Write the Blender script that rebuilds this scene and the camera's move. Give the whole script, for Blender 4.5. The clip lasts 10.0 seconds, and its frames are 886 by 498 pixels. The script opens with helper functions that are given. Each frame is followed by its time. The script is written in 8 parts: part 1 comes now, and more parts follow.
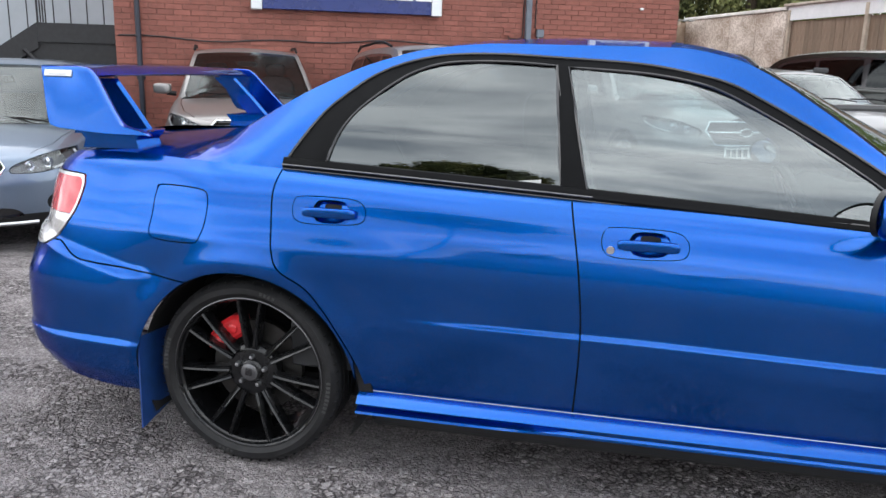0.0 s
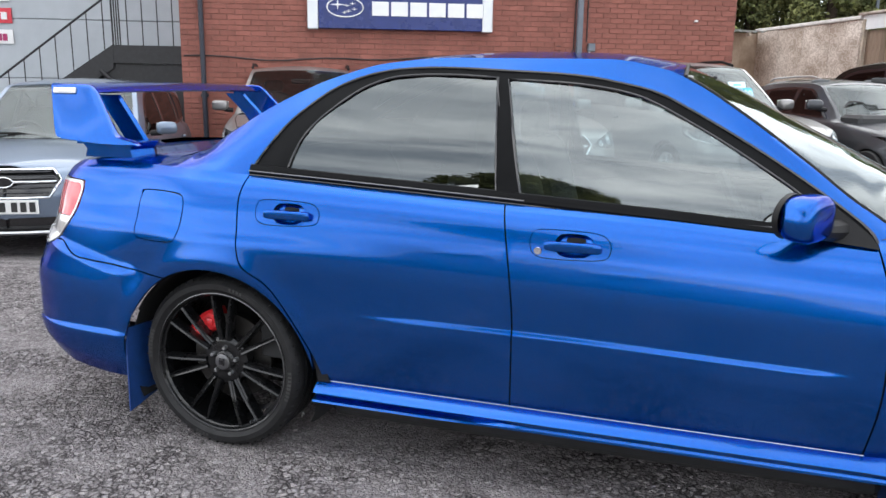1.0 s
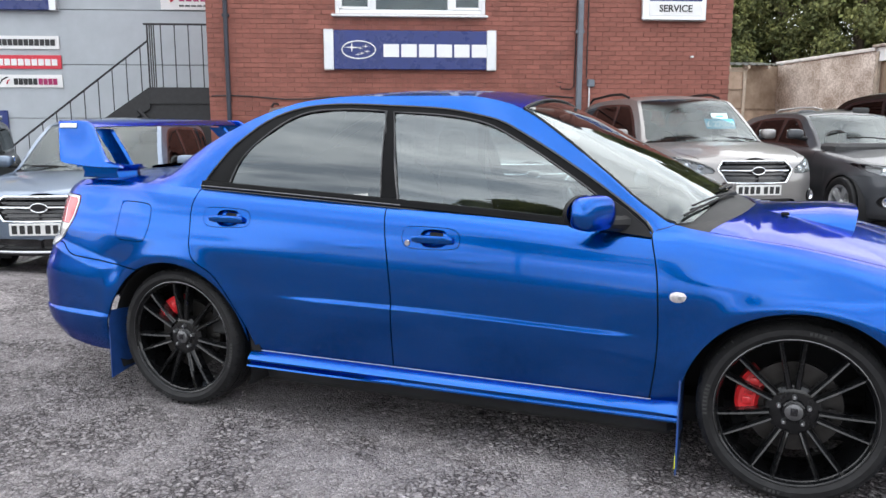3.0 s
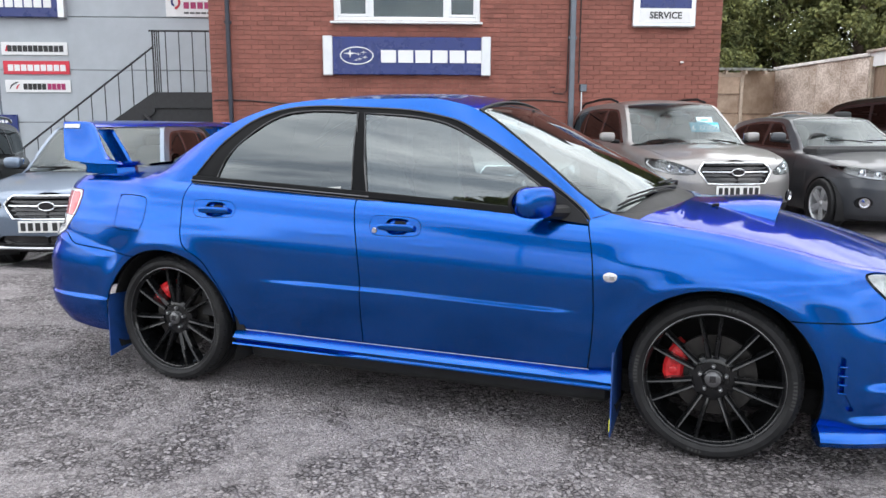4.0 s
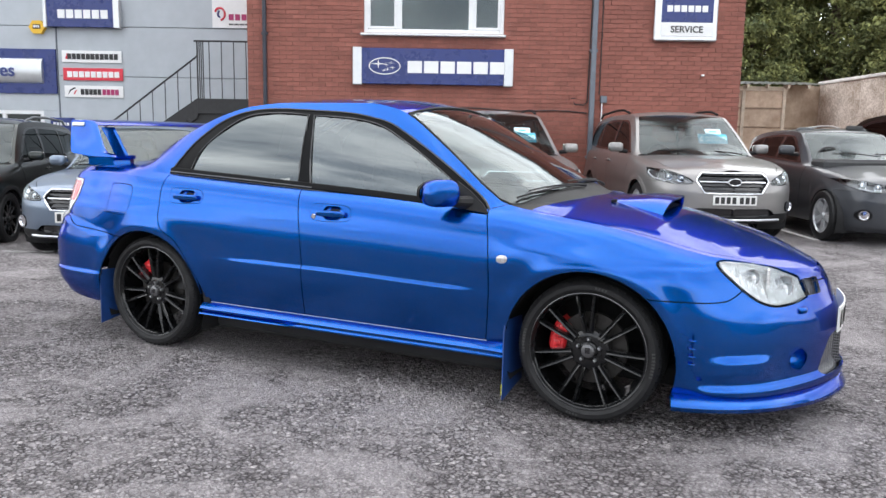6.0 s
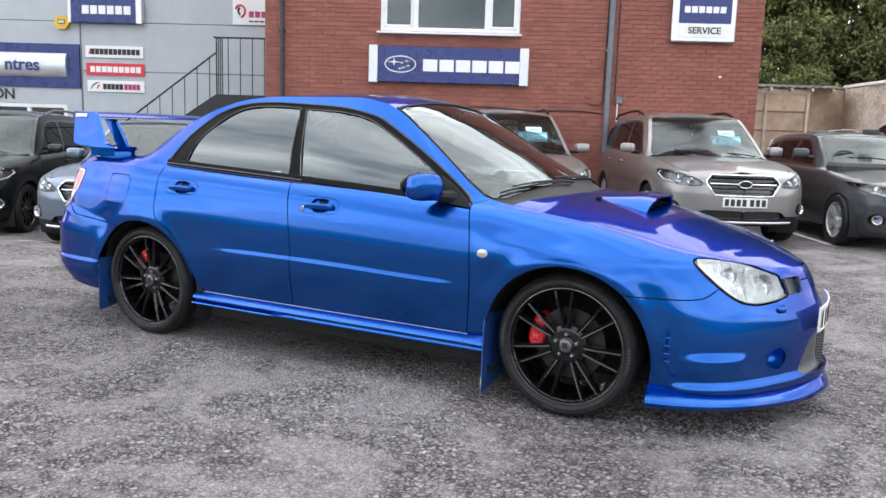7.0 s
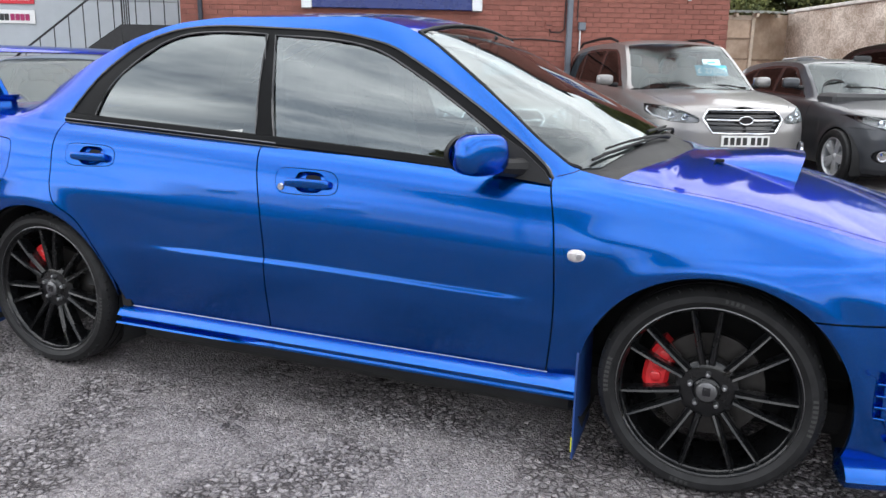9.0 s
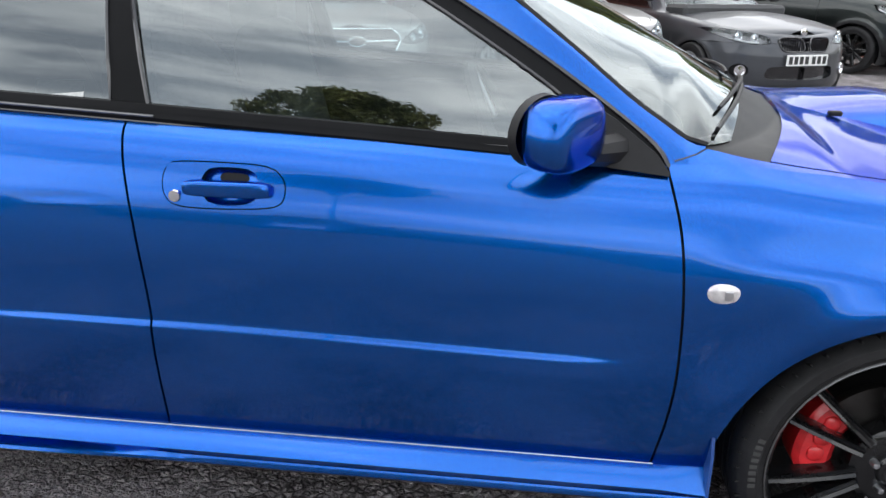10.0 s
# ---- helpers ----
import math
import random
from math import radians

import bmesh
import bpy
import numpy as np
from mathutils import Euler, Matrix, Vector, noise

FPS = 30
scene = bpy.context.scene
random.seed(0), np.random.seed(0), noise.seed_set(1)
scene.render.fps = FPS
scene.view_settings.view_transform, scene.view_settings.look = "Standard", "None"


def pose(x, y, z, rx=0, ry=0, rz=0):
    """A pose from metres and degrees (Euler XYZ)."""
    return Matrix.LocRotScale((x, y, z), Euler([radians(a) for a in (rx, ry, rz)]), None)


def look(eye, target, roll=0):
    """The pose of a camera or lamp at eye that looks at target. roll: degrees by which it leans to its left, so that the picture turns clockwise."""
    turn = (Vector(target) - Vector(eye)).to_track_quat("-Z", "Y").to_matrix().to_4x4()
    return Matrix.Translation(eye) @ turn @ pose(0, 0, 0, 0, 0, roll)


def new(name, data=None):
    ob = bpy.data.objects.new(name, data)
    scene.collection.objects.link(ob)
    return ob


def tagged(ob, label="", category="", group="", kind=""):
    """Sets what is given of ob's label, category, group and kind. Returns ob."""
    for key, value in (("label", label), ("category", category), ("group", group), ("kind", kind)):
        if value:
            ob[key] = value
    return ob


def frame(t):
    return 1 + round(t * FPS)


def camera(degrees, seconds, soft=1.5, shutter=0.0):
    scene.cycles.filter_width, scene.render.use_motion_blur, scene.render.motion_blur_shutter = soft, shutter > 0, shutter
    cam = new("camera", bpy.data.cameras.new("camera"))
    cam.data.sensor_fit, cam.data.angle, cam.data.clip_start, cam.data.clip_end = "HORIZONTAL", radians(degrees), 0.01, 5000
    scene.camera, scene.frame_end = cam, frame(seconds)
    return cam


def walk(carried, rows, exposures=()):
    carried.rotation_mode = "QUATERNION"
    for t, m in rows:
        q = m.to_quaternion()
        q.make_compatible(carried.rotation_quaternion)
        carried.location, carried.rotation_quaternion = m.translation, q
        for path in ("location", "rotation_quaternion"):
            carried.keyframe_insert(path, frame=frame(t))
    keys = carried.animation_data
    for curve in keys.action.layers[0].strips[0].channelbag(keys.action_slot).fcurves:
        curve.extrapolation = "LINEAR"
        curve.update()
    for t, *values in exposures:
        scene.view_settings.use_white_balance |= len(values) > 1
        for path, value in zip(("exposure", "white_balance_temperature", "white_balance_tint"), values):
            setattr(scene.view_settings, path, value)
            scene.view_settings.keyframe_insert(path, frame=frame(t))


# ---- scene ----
cam = camera(59.5, 10.0)
PATH = [
    (0, (-0.161, -3.012, 1.304), (-0.563, -1.105, 0.855), 1.5),
    (0.5, (0.091, -3.012, 1.289), (-0.426, -1.13, 0.853), 1.1),
    (1, (0.281, -3.069, 1.303), (-0.314, -1.206, 0.888), 0.8),
    (1.5, (0.488, -3.22, 1.29), (-0.164, -1.37, 0.903), 0.6),
    (2, (0.729, -3.333, 1.283), (0.042, -1.489, 0.925), 0.4),
    (2.5, (0.918, -3.419, 1.295), (0.216, -1.577, 0.956), 0.2),
    (4, (1.358, -3.799, 1.269), (0.631, -1.963, 0.954), 0.1),
    (4.5, (1.557, -3.843, 1.261), (0.81, -2.013, 0.952), 0.2),
    (5, (1.714, -3.921, 1.25), (0.932, -2.105, 0.948), 0.4),
    (5.5, (1.923, -4.012, 1.242), (1.103, -2.212, 0.948), 0.6),
    (7, (2.301, -3.954, 1.21), (1.387, -2.2, 0.919), 1.8),
    (7.5, (2.235, -3.905, 1.221), (1.327, -2.148, 0.917), 2.0),
    (8, (2.006, -3.725, 1.233), (1.131, -1.958, 0.898), 1.8),
    (8.5, (1.728, -3.415, 1.223), (0.907, -1.631, 0.848), 1.6),
    (9, (1.328, -3.027, 1.217), (0.609, -1.217, 0.764), 1.0),
    (9.5, (0.94, -2.617, 1.221), (0.466, -0.756, 0.662), 0.4),
    (10, (0.534, -2.172, 1.209), (0.311, -0.294, 0.559), 0.8),
]
walk(cam, [(t, look(eye, target, roll)) for t, eye, target, roll in PATH])

# ---- light: bright broken overcast ----
world = bpy.data.worlds.new("sky")
scene.world = world
world.use_nodes = True
wn, wl = world.node_tree.nodes, world.node_tree.links
wn.clear()
w_out = wn.new("ShaderNodeOutputWorld")
w_bg = wn.new("ShaderNodeBackground")
w_sky = wn.new("ShaderNodeTexSky")
w_sky.sky_type, w_sky.sun_disc = "NISHITA", False
SUN_EL, SUN_AZ = radians(60), radians(335)
w_sky.sun_elevation, w_sky.sun_rotation = SUN_EL, SUN_AZ
w_co = wn.new("ShaderNodeTexCoord")
w_map = wn.new("ShaderNodeMapping")
w_map.inputs["Scale"].default_value = (1.3, 1.3, 5.0)
w_noise = wn.new("ShaderNodeTexNoise")
w_noise.inputs["Scale"].default_value = 1.6
w_noise.inputs["Detail"].default_value = 7
w_noise.inputs["Roughness"].default_value = 0.55
w_noise.inputs["Distortion"].default_value = 0.4
w_ramp = wn.new("ShaderNodeValToRGB")
w_ramp.color_ramp.elements[0].position, w_ramp.color_ramp.elements[0].color = 0.36, (4.2, 4.6, 5.2, 1)
w_ramp.color_ramp.elements[1].position, w_ramp.color_ramp.elements[1].color = 0.66, (13.5, 13.6, 13.8, 1)
w_mix = wn.new("ShaderNodeMix")
w_mix.data_type = "RGBA"
w_mix.inputs["Factor"].default_value = 0.9
wl.new(w_co.outputs["Generated"], w_map.inputs["Vector"])
wl.new(w_map.outputs["Vector"], w_noise.inputs["Vector"])
wl.new(w_noise.outputs["Fac"], w_ramp.inputs["Fac"])
wl.new(w_sky.outputs["Color"], w_mix.inputs["A"])
wl.new(w_ramp.outputs["Color"], w_mix.inputs["B"])
wl.new(w_mix.outputs["Result"], w_bg.inputs["Color"])
w_bg.inputs["Strength"].default_value = 0.265
wl.new(w_bg.outputs["Background"], w_out.inputs["Surface"])

sun = new("sun", bpy.data.lights.new("sun", "SUN"))
sun.data.energy, sun.data.angle, sun.data.color = 1.3, radians(100), (1.0, 0.96, 0.9)
# the sky's sun_rotation turns clockwise from +y
_sd = Vector((math.sin(SUN_AZ) * math.cos(SUN_EL), math.cos(SUN_AZ) * math.cos(SUN_EL), math.sin(SUN_EL)))
sun.matrix_world = look(_sd * 50, (0, 0, 0))
scene.view_settings.exposure = 0.0

# ---- materials ----
def mat(name, color, rough=0.5, metal=0.0, coat=0.0, spec=0.5, var=0.0, vscale=8.0, bump=0.0, bscale=200.0, color2=None, stretch=(1, 1, 1), island=0.0, coat_rough=0.03):
    """A principled material with broad stains, fine grain and relief."""
    m = bpy.data.materials.new(name)
    m.use_nodes = True
    nt, nd, ln = m.node_tree, m.node_tree.nodes, m.node_tree.links
    b = nd["Principled BSDF"]
    b.inputs["Base Color"].default_value = (*color, 1)
    b.inputs["Roughness"].default_value = rough
    b.inputs["Metallic"].default_value = metal
    b.inputs["Specular IOR Level"].default_value = spec
    b.inputs["Coat Weight"].default_value = coat
    b.inputs["Coat Roughness"].default_value = coat_rough
    m.diffuse_color = (*color, 1)
    if var or bump or color2 or island:
        tc = nd.new("ShaderNodeTexCoord")
        mp = nd.new("ShaderNodeMapping")
        mp.inputs["Scale"].default_value = stretch
        ln.new(tc.outputs["Object"], mp.inputs["Vector"])
    last = None
    if var or color2:
        n1 = nd.new("ShaderNodeTexNoise")
        n1.inputs["Scale"].default_value, n1.inputs["Detail"].default_value = vscale, 8
        n1.inputs["Roughness"].default_value = 0.65
        ln.new(mp.outputs["Vector"], n1.inputs["Vector"])
        rmp = nd.new("ShaderNodeValToRGB")
        c2 = color2 or tuple(c * (1 - var) for c in color)
        c1 = color if color2 else tuple(min(1, c * (1 + var)) for c in color)
        rmp.color_ramp.elements[0].position, rmp.color_ramp.elements[0].color = 0.35, (*c2, 1)
        rmp.color_ramp.elements[1].position, rmp.color_ramp.elements[1].color = 0.68, (*c1, 1)
        ln.new(n1.outputs["Fac"], rmp.inputs["Fac"])
        last = rmp.outputs["Color"]
        rr = nd.new("ShaderNodeMapRange")
        rr.inputs["To Min"].default_value, rr.inputs["To Max"].default_value = max(0, rough - 0.08), min(1, rough + 0.08)
        ln.new(n1.outputs["Fac"], rr.inputs["Value"])
        ln.new(rr.outputs["Result"], b.inputs["Roughness"])
    if island:
        oi = nd.new("ShaderNodeObjectInfo")
        ge = nd.new("ShaderNodeNewGeometry")
        ad = nd.new("ShaderNodeMath")
        ad.operation = "ADD"
        ln.new(oi.outputs["Random"], ad.inputs[0])
        ln.new(ge.outputs["Random Per Island"], ad.inputs[1])
        fr = nd.new("ShaderNodeMath")
        fr.operation = "FRACT"
        ln.new(ad.outputs[0], fr.inputs[0])
        hs = nd.new("ShaderNodeHueSaturation")
        mr = nd.new("ShaderNodeMapRange")
        mr.inputs["To Min"].default_value, mr.inputs["To Max"].default_value = 1 - island, 1 + island
        ln.new(fr.outputs[0], mr.inputs["Value"])
        ln.new(mr.outputs["Result"], hs.inputs["Value"])
        if last is not None:
            ln.new(last, hs.inputs["Color"])
        else:
            hs.inputs["Color"].default_value = (*color, 1)
        last = hs.outputs["Color"]
    if last is not None:
        ln.new(last, b.inputs["Base Color"])
    if bump:
        n2 = nd.new("ShaderNodeTexNoise")
        n2.inputs["Scale"].default_value, n2.inputs["Detail"].default_value = bscale, 5
        ln.new(mp.outputs["Vector"], n2.inputs["Vector"])
        bp = nd.new("ShaderNodeBump")
        bp.inputs["Strength"].default_value, bp.inputs["Distance"].default_value = bump, 0.01
        ln.new(n2.outputs["Fac"], bp.inputs["Height"])
        ln.new(bp.outputs["Normal"], b.inputs["Normal"])
    return m


def car_paint(name, base, flake, rough=0.28, metal=0.85, edge=None, coat=0.8):
    """Metallic basecoat with fine flake under a clear coat, a little road film on it."""
    m = mat(name, base, rough, metal=metal, coat=coat, coat_rough=0.02)
    # metallic paint does not whiten at a glance along it
    if edge:
        m.node_tree.nodes["Principled BSDF"].inputs["Specular Tint"].default_value = (*edge, 1)
    nd, ln = m.node_tree.nodes, m.node_tree.links
    b = nd["Principled BSDF"]
    tc = nd.new("ShaderNodeTexCoord")
    vo = nd.new("ShaderNodeTexVoronoi")
    vo.inputs["Scale"].default_value = 900
    ln.new(tc.outputs["Object"], vo.inputs["Vector"])
    mx = nd.new("ShaderNodeMix")
    mx.data_type = "RGBA"
    mx.inputs["A"].default_value, mx.inputs["B"].default_value = (*base, 1), (*flake, 1)
    sep = nd.new("ShaderNodeSeparateColor")
    ln.new(vo.outputs["Color"], sep.inputs["Color"])
    ln.new(sep.outputs["Red"], mx.inputs["Factor"])
    ln.new(mx.outputs["Result"], b.inputs["Base Color"])
    no = nd.new("ShaderNodeTexNoise")
    no.inputs["Scale"].default_value, no.inputs["Detail"].default_value = 5.0, 6
    ln.new(tc.outputs["Object"], no.inputs["Vector"])
    mr = nd.new("ShaderNodeMapRange")
    mr.inputs["From Min"].default_value, mr.inputs["From Max"].default_value = 0.35, 0.75
    mr.inputs["To Min"].default_value, mr.inputs["To Max"].default_value = 0.015, 0.06
    ln.new(no.outputs["Fac"], mr.inputs["Value"])
    ln.new(mr.outputs["Result"], b.inputs["Coat Roughness"])
    return m


def glass(name, tint, rough=0.0, film=0.0, gain=1.6):
    """Thin automotive glass: clear through, glossy by Fresnel."""
    m = bpy.data.materials.new(name)
    m.use_nodes = True
    nd, ln = m.node_tree.nodes, m.node_tree.links
    nd.clear()
    out = nd.new("ShaderNodeOutputMaterial")
    tr = nd.new("ShaderNodeBsdfTransparent")
    tr.inputs["Color"].default_value = (*tint, 1)
    gl = nd.new("ShaderNodeBsdfGlossy")
    gl.inputs["Color"].default_value = (0.92, 0.99, 1.0, 1)
    gl.inputs["Roughness"].default_value = rough
    fr = nd.new("ShaderNodeFresnel")
    fr.inputs["IOR"].default_value = 1.55
    ad = nd.new("ShaderNodeMath")
    ad.operation, ad.inputs[1].default_value = "MULTIPLY_ADD", gain
    ad.inputs[2].default_value = film
    ad.use_clamp = True
    ln.new(fr.outputs["Fac"], ad.inputs[0])
    mx = nd.new("ShaderNodeMixShader")
    ln.new(ad.outputs[0], mx.inputs["Fac"])
    ln.new(tr.outputs["BSDF"], mx.inputs[1])
    ln.new(gl.outputs["BSDF"], mx.inputs[2])
    ln.new(mx.outputs["Shader"], out.inputs["Surface"])
    m.diffuse_color = (*tint, 0.3)
    return m


BLUE = car_paint("blue_pearl_paint", (0.0005, 0.066, 0.335), (0.0007, 0.106, 0.445), 0.25, 0.95, edge=(0.005, 0.26, 0.62), coat=0.65)
SILVER = car_paint("tungsten_metallic_paint", (0.205, 0.197, 0.193), (0.34, 0.33, 0.325), 0.33, 0.6, coat=0.6)
GREYBLUE = car_paint("steel_blue_paint", (0.13, 0.17, 0.235), (0.20, 0.255, 0.335), 0.33, 0.7)
DARKGREY = car_paint("dark_grey_paint", (0.036, 0.039, 0.045), (0.07, 0.075, 0.085), 0.40, 0.6, coat=0.5)
DARKGREEN = car_paint("black_green_paint", (0.012, 0.016, 0.015), (0.03, 0.036, 0.034), 0.35)
TINTED = glass("tinted_privacy_glass", (0.13, 0.14, 0.15), film=0.0, gain=3.0)
CLEAR = glass("clear_window_glass", (0.62, 0.71, 0.71), film=0.02, gain=3.4)
PARKSCREEN = glass("parked_windscreen_glass", (0.52, 0.60, 0.60), rough=0.16, film=0.03, gain=0.8)
OFFICE = glass("office_window_glass", (0.75, 0.80, 0.80), film=0.0, gain=1.3)
PARKSIDE = glass("parked_side_glass", (0.05, 0.052, 0.055), film=0.0, gain=0.7)
SCREEN = glass("windscreen_glass", (0.62, 0.68, 0.67), film=0.0, gain=1.25)
LENS = glass("lamp_lens_glass", (0.94, 0.95, 0.96), film=0.0, gain=1.0)
REDLENS = mat("red_lamp_lens", (0.55, 0.02, 0.035), 0.12, coat=1.0, var=0.15, vscale=60)
CHROME = mat("chrome", (0.85, 0.86, 0.88), 0.08, metal=1.0, var=0.04, vscale=20)
STEEL = mat("brushed_steel", (0.55, 0.56, 0.58), 0.32, metal=1.0, var=0.1, vscale=30)
BLACKGLOSS = mat("gloss_black", (0.012, 0.012, 0.014), 0.14, coat=0.6, var=0.1, vscale=12)
BLACKPLASTIC = mat("black_trim_plastic", (0.012, 0.012, 0.013), 0.5, spec=0.22, var=0.25, vscale=15, bump=0.08, bscale=700)
GREYTRIM = mat("dull_grey_black_trim", (0.006, 0.0063, 0.007), 0.42, spec=0.08, var=0.2, vscale=10)
DARK = mat("dark_void", (0.014, 0.014, 0.015), 0.9, var=0.3, vscale=6)
RUBBER = mat("tyre_rubber", (0.017, 0.017, 0.018), 0.5, spec=0.25, var=0.3, vscale=25, bump=0.12, bscale=300)
TYREMARK = mat("tyre_lettering_rubber", (0.04, 0.04, 0.04), 0.7, var=0.2, vscale=60)
RIMBLACK = mat("gloss_black_alloy", (0.005, 0.0053, 0.006), 0.28, coat=0.65, spec=0.18, var=0.2, vscale=14, coat_rough=0.03)
DISC = mat("brake_disc_iron", (0.06, 0.057, 0.055), 0.45, metal=0.9, var=0.2, vscale=30)
CAPGREY = mat("grey_cap_metal", (0.16, 0.16, 0.165), 0.35, metal=0.8, var=0.15, vscale=40)
RED = mat("red_caliper_paint", (0.60, 0.02, 0.025), 0.32, coat=0.5, var=0.18, vscale=30)
MIRROR = mat("mirror_glass", (0.9, 0.9, 0.9), 0.02, metal=1.0)
SEAT = mat("grey_seat_cloth", (0.10, 0.105, 0.11), 0.9, var=0.25, vscale=30, bump=0.2, bscale=400)
DASH = mat("charcoal_dash_plastic", (0.035, 0.036, 0.038), 0.6, var=0.2, vscale=20, bump=0.1, bscale=600)
LINING = mat("pale_headlining_cloth", (0.42, 0.42, 0.41), 0.95, var=0.08, vscale=20)
BRICK = mat("red_facing_brick", (0.275, 0.100, 0.076), 0.85, var=0.16, vscale=5, bump=0.5, bscale=120, island=0.13)
MORTAR = mat("reddish_mortar", (0.25, 0.118, 0.093), 0.95, var=0.2, vscale=20, bump=0.4, bscale=160)
CLAD = mat("pale_grey_steel_cladding", (0.42, 0.455, 0.49), 0.45, var=0.06, vscale=2.0, bump=0.04, bscale=40)
CLADSEAM = mat("cladding_joint_shadow_strip", (0.28, 0.30, 0.32), 0.6, var=0.1, vscale=8)
NAVY = mat("navy_sign_face", (0.012, 0.028, 0.16), 0.28, var=0.12, vscale=3)
SIGNWHITE = mat("white_sign_vinyl", (0.80, 0.80, 0.80), 0.4, var=0.04, vscale=5)
SIGNRED = mat("red_sign_vinyl", (0.62, 0.025, 0.05), 0.35, var=0.08, vscale=5)
SIGNBLACK = mat("black_sign_vinyl", (0.015, 0.015, 0.017), 0.4, var=0.1, vscale=8)
SIGNMAROON = mat("maroon_sign_vinyl", (0.38, 0.02, 0.12), 0.4, var=0.1, vscale=8)
SILVERSIGN = mat("silver_sign_extrusion", (0.62, 0.64, 0.66), 0.32, metal=0.7, var=0.06, vscale=6)
UPVC = mat("white_upvc", (0.78, 0.79, 0.80), 0.35, var=0.05, vscale=6)
WINDARK = mat("dim_office_interior", (0.05, 0.052, 0.055), 0.8, var=0.4, vscale=2)
BLACKIRON = mat("black_painted_iron", (0.016, 0.016, 0.018), 0.45, var=0.3, vscale=14, bump=0.1, bscale=150)
PIPE = mat("grey_downpipe_plastic", (0.14, 0.16, 0.19), 0.5, var=0.15, vscale=5)
PIPEDARK = mat("dark_downpipe_plastic", (0.022, 0.026, 0.04), 0.45, var=0.2, vscale=6)
def ply_sheet():
    """Old plywood sheeting: figured grain in pale and brown, rain streaks and broad stains."""
    m = mat("weathered_ply_sheet", (0.6, 0.52, 0.44), 0.9, bump=0.3, bscale=30)
    nd, ln = m.node_tree.nodes, m.node_tree.links
    tc = nd.new("ShaderNodeTexCoord")
    mp = nd.new("ShaderNodeMapping")
    mp.inputs["Scale"].default_value = (0.8, 0.8, 1.3)
    ln.new(tc.outputs["Object"], mp.inputs["Vector"])
    wave = nd.new("ShaderNodeTexWave")
    wave.inputs["Scale"].default_value, wave.inputs["Distortion"].default_value = 4.0, 18.0
    wave.inputs["Detail"].default_value, wave.inputs["Detail Scale"].default_value = 3.0, 1.1
    stain = nd.new("ShaderNodeTexNoise")
    stain.inputs["Scale"].default_value, stain.inputs["Detail"].default_value = 1.1, 7
    for n in (wave, stain):
        ln.new(mp.outputs["Vector"], n.inputs["Vector"])
    cols = []
    for src, p0, c0, p1, c1 in ((wave, 0.05, (0.52, 0.45, 0.39), 0.95, (0.72, 0.66, 0.60)), (stain, 0.36, (0.62, 0.55, 0.49), 0.62, (1.15, 1.13, 1.11))):
        r = nd.new("ShaderNodeValToRGB")
        r.color_ramp.elements[0].position, r.color_ramp.elements[0].color = p0, (*c0, 1)
        r.color_ramp.elements[1].position, r.color_ramp.elements[1].color = p1, (*c1, 1)
        ln.new(src.outputs["Fac"], r.inputs["Fac"])
        cols.append(r.outputs["Color"])
    mx = nd.new("ShaderNodeMix")
    mx.data_type, mx.blend_type, mx.inputs["Factor"].default_value = "RGBA", "MULTIPLY", 1.0
    ln.new(cols[0], mx.inputs["A"])
    ln.new(cols[1], mx.inputs["B"])
    ln.new(mx.outputs["Result"], nd["Principled BSDF"].inputs["Base Color"])
    return m


PLYSHEET = ply_sheet()
YELLOW = mat("yellow_alarm_box", (0.75, 0.45, 0.03), 0.4, var=0.1, vscale=10)
CONCRETE = mat("weathered_concrete", (0.72, 0.66, 0.60), 0.9, color2=(0.33, 0.27, 0.22), vscale=2.6, bump=0.6, bscale=26, stretch=(1, 1, 1.6))
COPING = mat("pale_coping_stone", (0.66, 0.63, 0.60), 0.9, var=0.18, vscale=3, bump=0.4, bscale=40)
TIMBER = mat("weathered_timber", (0.34, 0.25, 0.18), 0.85, color2=(0.17, 0.12, 0.085), vscale=3.5, bump=0.4, bscale=60, stretch=(1, 1, 0.25), island=0.18)
PLYWOOD = mat("weathered_plywood", (0.60, 0.47, 0.36), 0.85, color2=(0.36, 0.26, 0.185), vscale=2.2, bump=0.3, bscale=40, island=0.12)
PALETIMBER = mat("pale_timber", (0.52, 0.44, 0.35), 0.85, var=0.22, vscale=5, bump=0.3, bscale=60, island=0.15)
LEAF = mat("conifer_foliage", (0.27, 0.275, 0.085), 0.75, color2=(0.05, 0.072, 0.03), vscale=1.3, island=0.4)
LEAF2 = mat("light_deciduous_foliage", (0.24, 0.30, 0.075), 0.7, color2=(0.12, 0.17, 0.04), vscale=0.7, island=0.4)
BARK = mat("brown_bark", (0.10, 0.075, 0.055), 0.95, var=0.35, vscale=6, bump=0.6, bscale=30)
PLATEWHITE = mat("white_number_plate", (0.74, 0.74, 0.72), 0.35, var=0.04, vscale=15)
PLATEBLACK = mat("black_plate_bars", (0.02, 0.02, 0.02), 0.5)
PRICEBLUE = mat("cyan_price_card", (0.10, 0.48, 0.66), 0.4, var=0.06, vscale=8)
PRICEPALE = mat("pale_blue_price_lettering", (0.62, 0.86, 0.92), 0.4)
PAINTWHITE = mat("worn_white_road_paint", (0.62, 0.62, 0.60), 0.75, var=0.3, vscale=9, bump=0.3, bscale=90)


